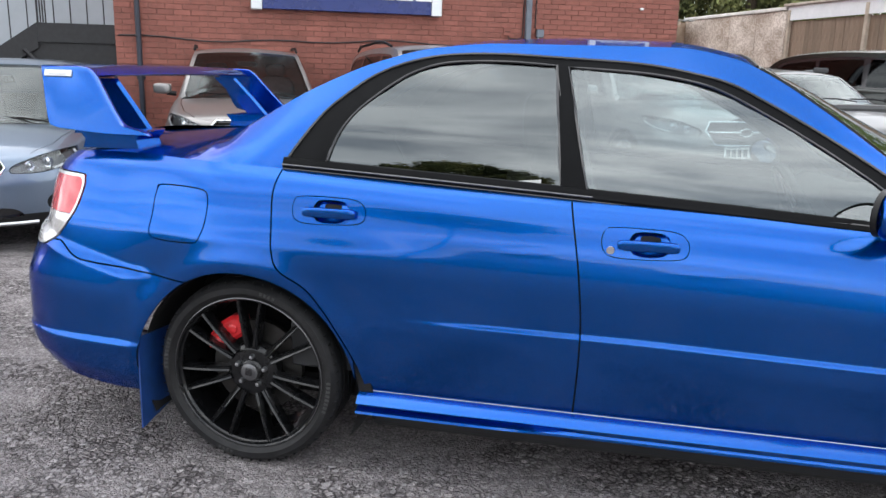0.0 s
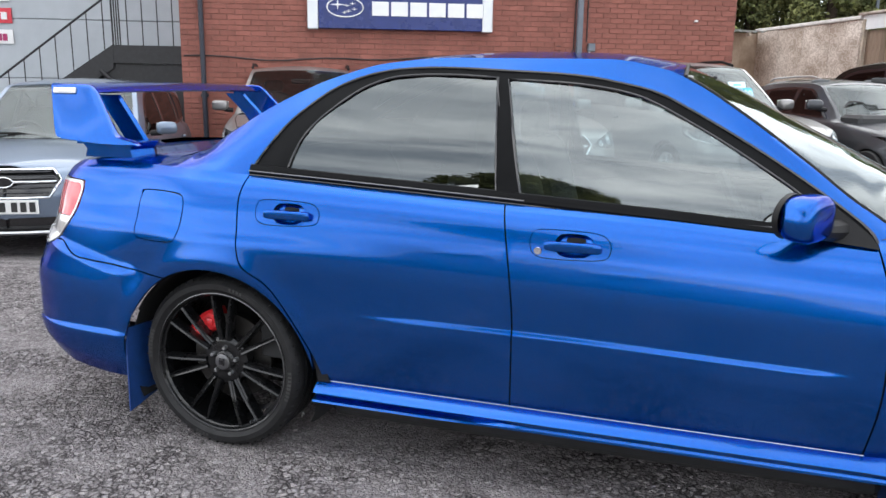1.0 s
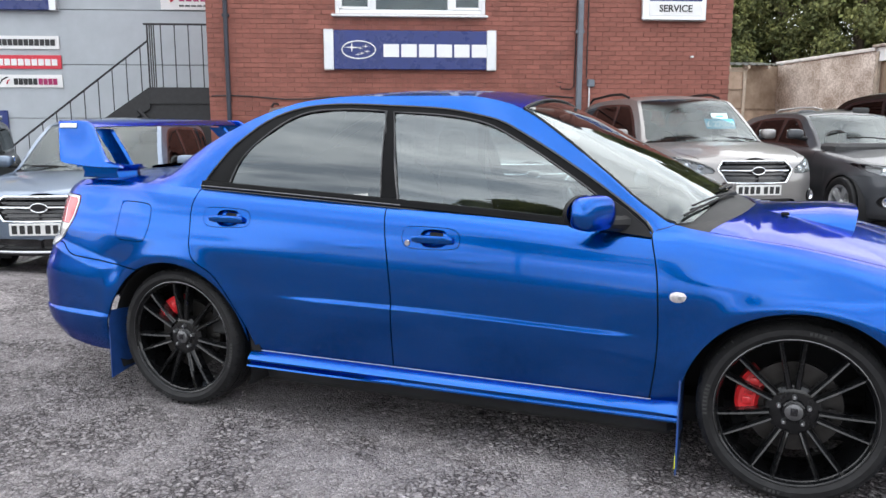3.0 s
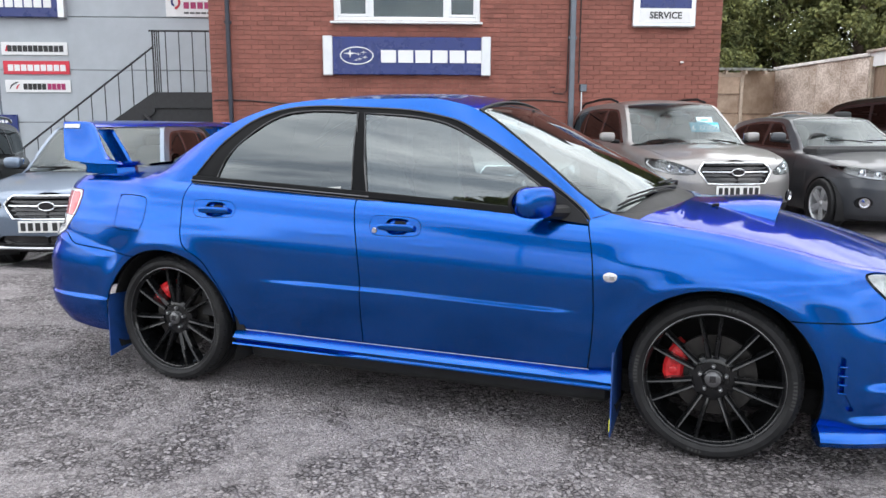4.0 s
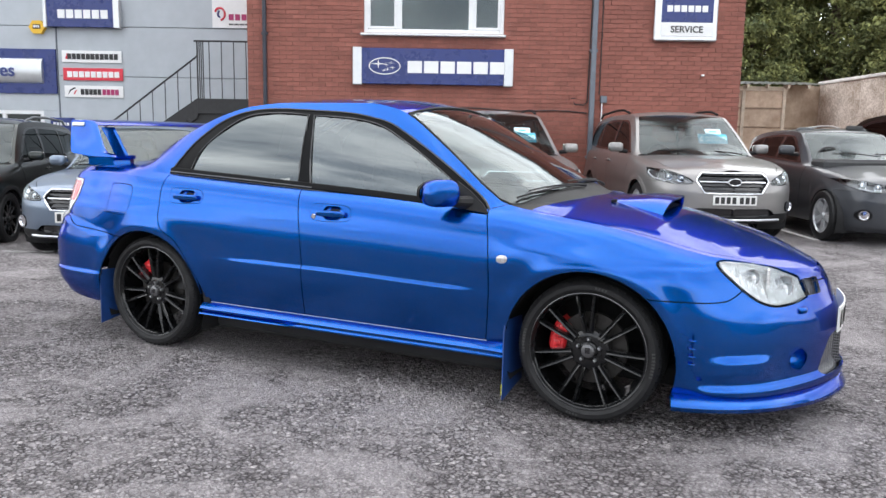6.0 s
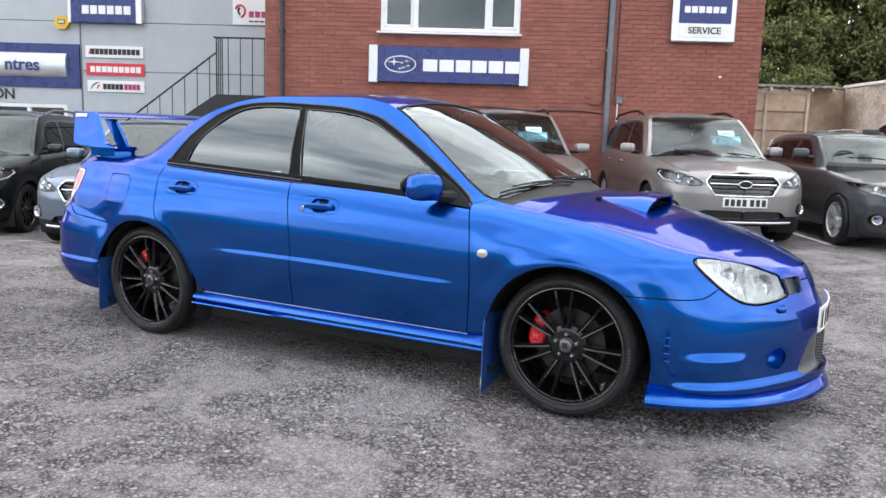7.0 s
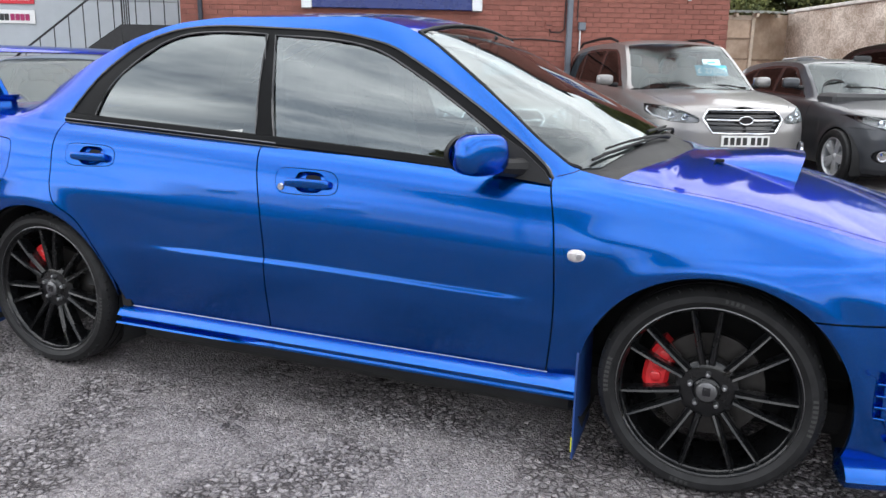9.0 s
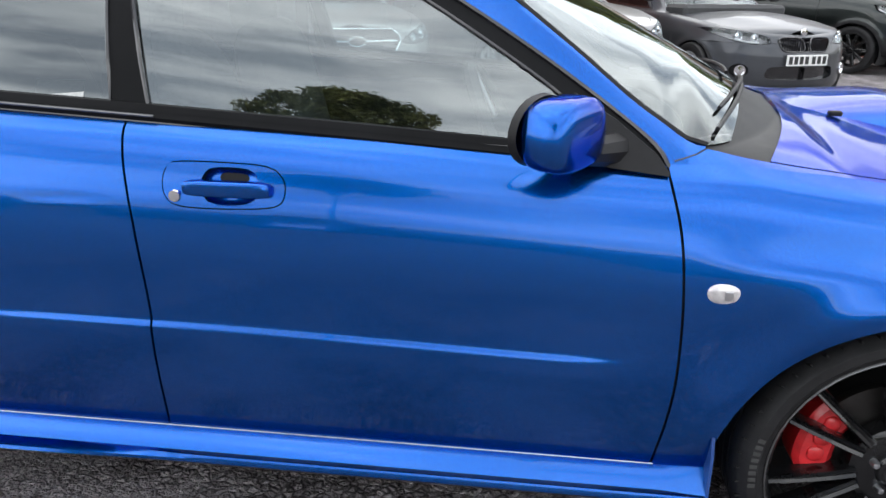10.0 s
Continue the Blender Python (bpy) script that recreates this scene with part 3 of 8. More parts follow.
def ground_sheet():
    g = Geo()
    rs = [0] + [0.8 * k for k in range(1, 21)] + [18, 22, 30, 45, 90, 200, 600, 2000]
    n = 96
    g.v.append((0, 0, 0))
    for r in rs[1:]:
        g.v += [(x, y, fall(x, y)) for x, y in ((r * math.cos(2 * math.pi * i / n), r * math.sin(2 * math.pi * i / n)) for i in range(n))]
    g.f += [(0, 1 + i, 1 + (i + 1) % n) for i in range(n)]
    for k in range(len(rs) - 2):
        a, b = 1 + k * n, 1 + (k + 1) * n
        g.f += [(a + i, b + i, b + (i + 1) % n, a + (i + 1) % n) for i in range(n)]
    return tagged(part("ground", g, ASPHALT, smooth=0), "worn grey asphalt yard with loose pale grit", "ground", kind="structure")


ground_sheet()


def loose_grit():
    """Small broken stones lying on the worn patches nearest the walk."""
    rng = np.random.default_rng(31)
    n = 36000
    x, y = rng.uniform(-3.2, 3.8, n), rng.uniform(-3.3, 0.2, n)
    worn = np.array([noise.noise((a * 1.3, b * 1.3, 3.0)) + 0.5 * noise.noise((a * 4, b * 4, 1.0)) for a, b in zip(x, y)])
    keep = worn > rng.uniform(-0.25, 0.40, n)
    x, y = x[keep], y[keep]
    n = len(x)
    r, a = 0.0035 + 0.0085 * rng.random(n) ** 2, rng.uniform(0, math.pi, n)
    vs = np.zeros((n, 8, 3))
    for k, (u, w, f, h) in enumerate([(u, w, f, h) for h, f in ((-0.3, 1.0), (0.42, 0.66)) for u, w in ((-1, -0.65), (1, -0.6), (0.85, 0.7), (-0.75, 0.6))]):
        uu, ww = u * f * r * rng.uniform(0.7, 1.25, n), w * f * r * rng.uniform(0.7, 1.25, n)
        vs[:, k, 0], vs[:, k, 1] = x + uu * np.cos(a) - ww * np.sin(a), y + uu * np.sin(a) + ww * np.cos(a)
        vs[:, k, 2] = h * r * rng.uniform(0.6, 1.2, n)
    one = [(4, 5, 6, 7)] + [(i, (i + 1) % 4, 4 + (i + 1) % 4, 4 + i) for i in range(4)]
    g = Geo()
    g.v, g.f = [tuple(p) for p in vs.reshape(-1, 3)], [tuple(8 * k + i for i in f) for k in range(n) for f in one]
    tagged(part("loose_grit", g, GRIT, smooth=0, flip_fix=False), "loose pale grit scattered on the asphalt", "grit", kind="stuff")


GRIT = mat("pale_grit_stone", (0.29, 0.271, 0.275), 0.85, var=0.2, vscale=60, island=0.22)
loose_grit()
FAC = pose(-3.96, 8.04, 0, 0, 0, 25)
D = Vector((math.cos(radians(25)), math.sin(radians(25)), 0))
N = Vector((D.y, -D.x, 0))
WALL_Y = 0.12
BX0, BX1, BTOP = -3.19, 5.26, 6.3
WIN = (-1.19, 1.20, 2.95, 4.05)


def brick_building():
    b = Geo()
    x0, x1, z0, z1 = WIN
    y0, y1 = WALL_Y + 0.008, WALL_Y + 0.3
    for c0, c1, h0, h1 in ((BX0, x0, -0.5, BTOP), (x1, BX1, -0.5, BTOP), (x0, x1, -0.5, z0), (x0, x1, z1, BTOP)):
        b.box(((c0 + c1) / 2, (y0 + y1) / 2, (h0 + h1) / 2), (c1 - c0, y1 - y0, h1 - h0))
    wall = tagged(part("wall_brick", b, MORTAR, m=FAC, smooth=0), "red brick dealership front wall with thin reddish mortar joints", "wall", kind="structure")
    s = Geo()
    s.box((BX0 + 0.15, (y1 + 9) / 2, BTOP / 2), (0.3, 9 - y1, BTOP))
    s.box((BX1 - 0.15, (y1 + 9) / 2, BTOP / 2), (0.3, 9 - y1, BTOP))
    s.box(((BX0 + BX1) / 2, 9.15, BTOP / 2), (BX1 - BX0, 0.3, BTOP))
    tagged(part("wall_brick_side", s, BRICK, m=FAC, smooth=0), "plain red brick side and back walls", "wall", kind="structure")
    r = Geo()
    r.box(((BX0 + BX1) / 2, 4.6, BTOP + 0.12), (BX1 - BX0 + 0.5, 9.4, 0.24), 0.03)
    tagged(part("roof_brick_building", r, PIPE, m=FAC), "flat grey roof slab with shallow fascia", "roof", kind="structure")
    i = Geo()
    i.box(((x0 + x1) / 2, y1 + 1.5, (z0 + z1) / 2), (x1 - x0 + 1.2, 0.05, 2.4))
    tagged(part("wall_office_back", i, WINDARK, m=FAC, smooth=0), "dim back wall of the upstairs office", "wall", kind="structure")
    return wall


def lay_bricks(wall):
    """Stretcher courses; the middle of the front as single bricks, the rest joined."""
    bl, bh, jt = 0.215, 0.065, 0.010
    unit = Geo().box((0, 0, 0), (bl, 0.03, bh), 0.003)
    whole = mesh_of("brick", unit, BRICK, 0)
    rest, rng, singles = Geo(), random.Random(4), 0
    rows = int(BTOP / (bh + jt))
    for r in range(rows):
        z = 0.005 + (r + 0.5) * (bh + jt)
        x = BX0 + (0 if r % 2 else -(bl + jt) / 2)
        while x < BX1 - 0.02:
            a, c = max(x, BX0), min(x + bl, BX1)
            x += bl + jt
            cells = [(a, c)]
            if z + bh / 2 > WIN[2] - 0.03 and z - bh / 2 < WIN[3]:
                cells = [(p, q) for p, q in ((a, min(c, WIN[0] - 0.005)), (max(a, WIN[1] + 0.005), c)) if q - p > 0.03]
            for p, q in cells:
                if q - p < 0.03:
                    continue
                y = WALL_Y - 0.0 + rng.uniform(-0.0015, 0.0015) + 0.013
                full = abs(q - p - bl) < 0.002
                if full and 1.35 < z < 3.0 and 2.75 < (p + q) / 2 < 5.2 and singles < 298:
                    part("brick", whole, BRICK, wall, m=pose((p + q) / 2, y, z, 0, 0, 0))
                    singles += 1
                else:
                    rest.box(((p + q) / 2, y, z), (q - p, 0.03, bh), 0.003)
    tagged(part("brick_courses", rest, BRICK, wall, smooth=0, flip_fix=False), kind="stuff")


WALL_BRICK = brick_building()


def fac_thing(name, label, category, x, y, z, group=""):
    return thing(name, label, category, FAC @ pose(x, y, z), group)


def upstairs_window():
    x0, x1, z0, z1 = WIN
    w = thing("window_1", "white plastic three-light office window over dark room", "window", FAC @ pose(0, WALL_Y + 0.06, 0), kind="structure")
    f = Geo()
    for c in (x0 + 0.035, x1 - 0.035):
        f.box((c, 0, (z0 + z1) / 2), (0.07, 0.07, z1 - z0), 0.008)
    for c in (z0 + 0.035, z1 - 0.035):
        f.box(((x0 + x1) / 2, 0, c), (x1 - x0 - 0.14, 0.07, 0.07), 0.008)
    for c in (-0.59, 0.64):
        f.box((c, 0.002, (z0 + z1) / 2), (0.09, 0.066, z1 - z0 - 0.14), 0.008)
    part("window_frame", f, UPVC, w)
    part("window_sill", Geo().box((-0.005, -0.09, z0 - 0.035), (2.47, 0.16, 0.035), 0.006), UPVC, w)
    for a, c in ((x0 + 0.07, -0.635), (-0.545, 0.595), (0.685, x1 - 0.07)):
        part("pane", Geo().box(((a + c) / 2, 0.01, (z0 + z1) / 2), (c - a, 0.008, z1 - z0 - 0.14)), OFFICE, w)
    sash = Geo()
    for a, c in ((x0 + 0.07, -0.635), (0.685, x1 - 0.07)):
        for q in (a + 0.02, c - 0.02):
            sash.box((q, -0.02, (z0 + z1) / 2), (0.04, 0.05, z1 - z0 - 0.15), 0.006)
        for q in (z0 + 0.09, z1 - 0.09):
            sash.box(((a + c) / 2, -0.02, q), (c - a - 0.08, 0.05, 0.04), 0.006)
    part("opening_sash", sash, UPVC, w)


upstairs_window()


def blocks(parent, material, cols, x0, z, h, y):
    """A row of plain blocks in place of lettering, each a piece of its own."""
    x, me = x0, mesh_of("lettering_block", Geo().box((0, 0, 0), (cols[0][0], 0.012, h), 0.006), material)
    for wdt, gap in cols:
        part("lettering_block", me, material, parent, m=pose(x + wdt / 2, y, z))
        x += wdt + gap


def ellipse_ring(g, cx, cz, rx, rz, t, y, n=40):
    g.tube([(cx + rx * math.cos(2 * math.pi * i / n), y, cz + rz * math.sin(2 * math.pi * i / n)) for i in range(n)], t, 6, closed=True)
    return g


def star_badge(g, cx, cz, k, y):
    """One large and five small four-point stars, plain."""
    for sx, sz, r in ((-0.45, 0.15, 0.42), (0.1, 0.1, 0.18), (0.45, 0.22, 0.18), (0.2, -0.22, 0.18), (0.55, -0.1, 0.18), (-0.05, -0.3, 0.16)):
        pts = []
        for i in range(8):
            q = r * k * (1 if i % 2 == 0 else 0.22) * (1.25 if i in (0, 4) else 0.8)
            pts.append((cx + sx * k + q * math.cos(i * math.pi / 4), cz + sz * k + q * math.sin(i * math.pi / 4)))
        g.prism(pts, y - 0.006, y + 0.004)
    return g


def long_sign():
    s = fac_thing("fascia_sign", "long navy illuminated fascia sign with silver end caps", "sign", 0, 0.06, 2.385)
    part("sign_face", Geo().box((0, 0, 0), (2.42, 0.11, 0.60), 0.008), NAVY, s)
    for sg in (-1, 1):
        part("end_cap", Geo().box((sg * 1.29, -0.005, 0), (0.155, 0.128, 0.63), 0.012), SILVERSIGN, s, "brushed silver end cap")
    ring = ellipse_ring(Geo(), -0.82, 0.0, 0.262, 0.135, 0.010, -0.06)
    star_badge(ring, -0.82, 0.0, 0.24, -0.06)
    part("oval_emblem", ring, SIGNWHITE, s, "plain white oval outline with small stars")
    blocks(s, SIGNWHITE, [(0.245, 0.035)] * 6, -0.43, -0.01, 0.20, -0.06)


long_sign()


def service_sign():
    s = fac_thing("service_sign", "upright navy and white service sign in silver frame", "sign", 4.245, 0.05, 3.55)
    part("sign_frame", Geo().box((0, 0.0, 0), (1.05, 0.10, 1.35), 0.02), SILVERSIGN, s)
    part("navy_panel", Geo().box((0.01, -0.052, 0.12), (0.86, 0.012, 0.98), 0.003), NAVY, s)
    part("white_panel", Geo().box((0.01, -0.052, -0.49), (0.86, 0.012, 0.215), 0.003), SIGNWHITE, s)
    t = text_geo("SERVICE", 0.15, 0.003, True)
    part("service_lettering", t, SIGNBLACK, s, "black capital lettering reading service", smooth=0, m=pose(0.01, -0.061, -0.49))
    blocks(s, SIGNWHITE, [(0.095, 0.022)] * 6, -0.335, -0.15, 0.105, -0.06)
    ring = ellipse_ring(Geo(), 0.01, 0.18, 0.26, 0.14, 0.009, -0.06)
    star_badge(ring, 0.01, 0.18, 0.24, -0.06)
    part("oval_emblem", ring, SIGNWHITE, s)


service_sign()


def downpipes():
    p = fac_thing("downpipe", "dark round plastic downpipe clipped to brick wall", "drainpipe", -2.88, WALL_Y - 0.06, 0)
    part("pipe", Geo().tube([(0, 0, 0.05), (0, 0, 6.2)], 0.036, 12), PIPEDARK, p)
    for z in (1.1, 2.9, 4.7):
        part("pipe_clip", Geo().box((0, 0.02, z), (0.11, 0.07, 0.05), 0.01), PIPEDARK, p)
    q = fac_thing("downpipe", "grey square plastic downpipe clipped to brick wall", "drainpipe", 2.73, WALL_Y - 0.06, 0)
    part("pipe", Geo().box((0, 0, 3.1), (0.085, 0.085, 6.1), 0.012), PIPE, q)
    for z in (0.9, 2.7, 4.5):
        part("pipe_clip", Geo().box((0, 0.02, z), (0.13, 0.08, 0.06), 0.01), PIPE, q)
    j = fac_thing("junction_box", "small grey electrical junction box with conduit", "junction box", 2.93, WALL_Y - 0.045, 1.89)
    part("box_body", Geo().box((0, 0, 0), (0.11, 0.08, 0.12), 0.01), PIPE, j)
    part("conduit", Geo().tube([(-0.02, 0.02, -0.06), (-0.02, 0.02, -1.6)], 0.013, 8), SILVERSIGN, j)
    c = fac_thing("wall_cable", "thin black cable sagging along brick wall", "cable", 0, WALL_Y - 0.012, 0)
    pts = [(-3.15 + i * 0.29, 0, 1.665 + 0.02 * math.sin(i * 1.1) - 0.03 * math.sin(i * 0.33)) for i in range(21)]
    part("cable_run", Geo().tube(pts, 0.011, 6), BLACKIRON, c)
    part("cable_loop", Geo().tube([(2.42, 0, 1.86), (2.45, 0, 1.80), (2.6, 0, 1.79), (2.66, 0, 1.85), (2.68, 0, 3.4), (2.68, 0, 6.0)], 0.009, 6), BLACKIRON, c)
    part("cable_drop", Geo().tube([(2.86, 0, 5.9), (2.865, 0, 3.0), (2.86, 0, 1.97)], 0.009, 6), BLACKIRON, c)
    v = fac_thing("wall_vent", "small terracotta air vent in brick wall", "vent", 2.42, WALL_Y - 0.012, 1.9)
    part("vent_plate", Geo().box((0, 0, 0), (0.12, 0.02, 0.12), 0.004), BRICK, v)
    part("slot", Geo().box((0, -0.008, 0.0), (0.08, 0.012, 0.012)), DARK, v)
    w = fac_thing("wall_camera", "small white sensor fixed to brick wall", "sensor", 4.6, WALL_Y - 0.03, 2.32)
    part("sensor_body", Geo().box((0, 0, 0), (0.05, 0.05, 0.035), 0.01), UPVC, w)


downpipes()

GREY_Y = 2.72
def grey_building():
    """Profiled steel cladding in wide horizontal trays, with recessed joints."""
    x0, x1 = -16.5, BX0 + 0.05
    b = Geo().box(((x0 + x1) / 2, GREY_Y + 0.22, 3.3), (x1 - x0, 0.36, 7.8))
    wall = tagged(part("wall_grey", b, CLADSEAM, m=FAC, smooth=0), "pale grey steel cladding wall with horizontal joints", "wall", kind="structure")
    tray = {}
    for sx0, sx1 in ((-7.8, x1), (x0, -7.815)):
        for k in range(8):
            z0 = -0.67 + k * 0.995 + 0.0
            z1 = z0 + 0.983
            z0 = max(z0, 0.0)
            if sx1 < -7 and z0 < 2.0:
                continue
            key = (round(sx1 - sx0, 2), round(z1 - z0, 3))
            if key not in tray:
                g = Geo().box((0, 0, 0), (sx1 - sx0, 0.05, z1 - z0), 0.008)
                for q in range(1, 6):
                    g.box((0, -0.026, -(z1 - z0) / 2 + q * (z1 - z0) / 6), (sx1 - sx0 - 0.02, 0.002, 0.006))
                tray[key] = mesh_of("cladding_panel", g, CLAD, 25)
            part("cladding_panel", tray[key], CLAD, wall, m=pose((sx0 + sx1) / 2, GREY_Y + 0.025, (z0 + z1) / 2))
    low = Geo().box(((x0 - 7.815) / 2, GREY_Y + 0.02, 1.78), (-7.815 - x0, 0.06, 0.36), 0.006)
    part("lintel_panel", low, CLAD, wall)
    part("plinth_panel", Geo().box(((x0 - 7.815) / 2 - 0.0, GREY_Y + 0.02, 0.2), (-7.815 - x0, 0.06, 0.4), 0.006), CLAD, wall)
    part("pier_panel", Geo().box((-7.98, GREY_Y + 0.02, 1.0), (0.33, 0.06, 1.2), 0.006), CLAD, wall)
    d = thing("window_2", "white framed shop entrance glazing, dark inside", "window", FAC @ pose(0, GREY_Y + 0.03, 0), kind="structure")
    f = Geo()
    f.box((-10.6, 0, 1.56), (4.9, 0.07, 0.08), 0.008)
    f.box((-10.6, 0, 0.44), (4.9, 0.07, 0.08), 0.008)
    for k in range(7):
        f.box((-8.18 - k * 0.8, 0.002, 1.0), (0.09, 0.068, 1.04), 0.008)
    part("window_frame", f, UPVC, d)
    for k in range(6):
        part("pane", Geo().box((-8.58 - k * 0.8, 0.01, 1.0), (0.70, 0.008, 1.04)), PARKSIDE, d)
    part("transom_bar", Geo().box((-10.6, -0.01, 1.22), (4.8, 0.05, 0.05), 0.006), UPVC, d)
    r = Geo().box(((x0 + x1) / 2, GREY_Y + 4, 7.3), (x1 - x0 + 0.4, 8.4, 0.2), 0.03)
    tagged(part("roof_grey_building", r, PIPE, m=FAC), "flat grey roof edge of clad building", "roof", kind="structure")
    e = Geo().box((x0 + 0.15, GREY_Y + 4, 3.6), (0.3, 7.2, 7.2)).box(((x0 + x1) / 2, GREY_Y + 8, 3.6), (x1 - x0, 0.3, 7.2))
    tagged(part("wall_grey_side", e, CLAD, m=FAC, smooth=0), "plain grey clad side and rear walls", "wall", kind="structure")
    corner = Geo().box((-7.808, GREY_Y - 0.004, 3.6), (0.03, 0.03, 7.1), 0.006)
    tagged(part("trim_cladding_joint", corner, PIPE, m=FAC), "dark vertical joint strip between cladding panels", "trim", kind="structure")


grey_building()


def grey_signs():
    def panel(name, label, x0, x1, z0, z1, material, th=0.02):
        t = fac_thing(name, label, "sign", (x0 + x1) / 2, GREY_Y - 0.012 - th / 2, (z0 + z1) / 2)
        part("sign_panel", Geo().box((0, 0, 0), (x1 - x0, th, z1 - z0), 0.003), material, t)
        return t, -th / 2 - 0.004

    t, y = panel("brand_sign", "white tyre brand sign with black blocks", -7.70, -6.47, 2.585, 2.825, SIGNWHITE)
    blocks(t, SIGNBLACK, [(0.082, 0.014)] * 11, -0.5, 0, 0.115, y)
    part("emblem_chip", Geo().prism([(-0.545, -0.05), (-0.50, -0.05), (-0.47, 0.06), (-0.51, 0.06)], y - 0.004, y + 0.006), SIGNRED, t)
    t, y = panel("brand_sign", "red tyre brand sign with white blocks", -7.69, -6.455, 2.225, 2.475, SIGNRED)
    blocks(t, SIGNWHITE, [(0.10, 0.022)] * 9, -0.53, -0.005, 0.12, y)
    t, y = panel("brand_sign", "white service brand sign with black and maroon blocks", -7.68, -6.46, 1.885, 2.12, SIGNWHITE)
    blocks(t, SIGNBLACK, [(0.075, 0.012)] * 5, -0.27, -0.01, 0.115, y)
    blocks(t, SIGNMAROON, [(0.075, 0.012)] * 4, 0.18, -0.01, 0.115, y)
    part("swoosh", Geo().tube([(-0.53, y, -0.06), (-0.48, y, 0.02), (-0.40, y, 0.065), (-0.36, y, 0.07)], [0.006, 0.014, 0.014, 0.005], 6), SIGNBLACK, t)
    part("swoosh", Geo().tube([(-0.40, y, -0.055), (-0.38, y, 0.0), (-0.34, y, 0.03)], [0.012, 0.012, 0.005], 6), SIGNRED, t)
    t, y = panel("brand_sign", "white oil brand sign with coloured swirl", -4.58, -3.5, 3.32, 3.9, SIGNWHITE)
    sw = Geo()
    sw.tube([(-0.38 + 0.10 * math.cos(a), y, -0.02 + 0.12 * math.sin(a)) for a in [i * 0.35 for i in range(-4, 9)]], 0.022, 6)
    part("swirl", sw, SIGNRED, t)
    part("swirl", Geo().tube([(-0.36 + 0.06 * math.cos(a), y, -0.02 + 0.07 * math.sin(a)) for a in [2 + i * 0.35 for i in range(8)]], 0.02, 6), NAVY, t)
    blocks(t, SIGNMAROON, [(0.10, 0.03)] * 4, -0.2, -0.08, 0.12, y)
    blocks(t, SIGNBLACK, [(0.09, 0.02)] * 5, -0.2, -0.22, 0.03, y)
    t = fac_thing("fascia_sign", "navy fascia sign with silver end cap on grey wall", "sign", -7.18, GREY_Y - 0.09, 3.55)
    part("sign_face", Geo().box((-0.05, 0, 0), (1.36, 0.12, 0.55), 0.008), NAVY, t)
    part("end_cap", Geo().box((0.69, -0.004, 0), (0.13, 0.135, 0.57), 0.01), SILVERSIGN, t)
    part("end_cap", Geo().box((-0.77, -0.004, 0), (0.07, 0.135, 0.57), 0.01), SILVERSIGN, t)
    blocks(t, SIGNWHITE, [(0.145, 0.03)] * 6, -0.5, -0.02, 0.17, -0.066)
    t, y = panel("shop_sign", "large navy shop sign with raised silver band", -12.6, -7.825, 1.94, 2.84, NAVY, 0.04)
    band = Geo()
    prof = [(-0.09 * math.cos(a) - 0.02, 0.25 * math.sin(a)) for a in [(-1 + i / 6) * math.pi / 2 for i in range(13)]]
    band.loft([[(xx, yy, zz) for yy, zz in prof] + [(xx, 0.0, 0.25), (xx, 0.0, -0.25)] for xx in (-2.2, 2.13)])
    part("silver_band", band, SILVERSIGN, t, m=pose(0, 0, 0.01))
    part("band_lettering", text_geo("ntres", 0.36, 0.004, True), NAVY, t, "navy lettering on the band", smooth=0, m=pose(1.21, -0.122, 0.0))
    blocks(t, NAVY, [(0.15, 0.04)] * 12, -1.95, 0.0, 0.2, -0.118)
    t = fac_thing("shop_lettering", "black capital letters over the shop entrance", "sign", -8.9, GREY_Y - 0.02, 1.78)
    part("shop_lettering_piece", text_geo("ON", 0.31, 0.006, True), SIGNBLACK, t, smooth=0, m=pose(-0.60, 0, 0))
    blocks(t, SIGNBLACK, [(0.17, 0.05)] * 9, -2.85, 0, 0.21, 0)
    a = fac_thing("alarm_box", "yellow hexagonal burglar alarm box with black label", "alarm box", -8.15, GREY_Y - 0.05, 3.27)
    hexa = [(0.17 * math.cos(k * math.pi / 3), 0.15 * math.sin(k * math.pi / 3)) for k in range(6)]
    part("alarm_cover", Geo().prism(hexa, -0.05, 0.04), YELLOW, a)
    part("alarm_label", Geo().box((0, -0.054, 0.01), (0.15, 0.008, 0.085), 0.002), SIGNBLACK, a)
    blocks(a, SIGNWHITE, [(0.03, 0.012)] * 3, -0.057, 0.01, 0.05, -0.06)
    b = fac_thing("notice_board", "blue and white notice panel low on grey wall", "sign", -8.0, GREY_Y - 0.03, 1.25)
    part("sign_panel", Geo().box((0.25, 0, 0), (0.5, 0.03, 0.42), 0.004), NAVY, b)
    blocks(b, SIGNWHITE, [(0.05, 0.02)] * 5, 0.06, 0.08, 0.06, -0.02)


grey_signs()


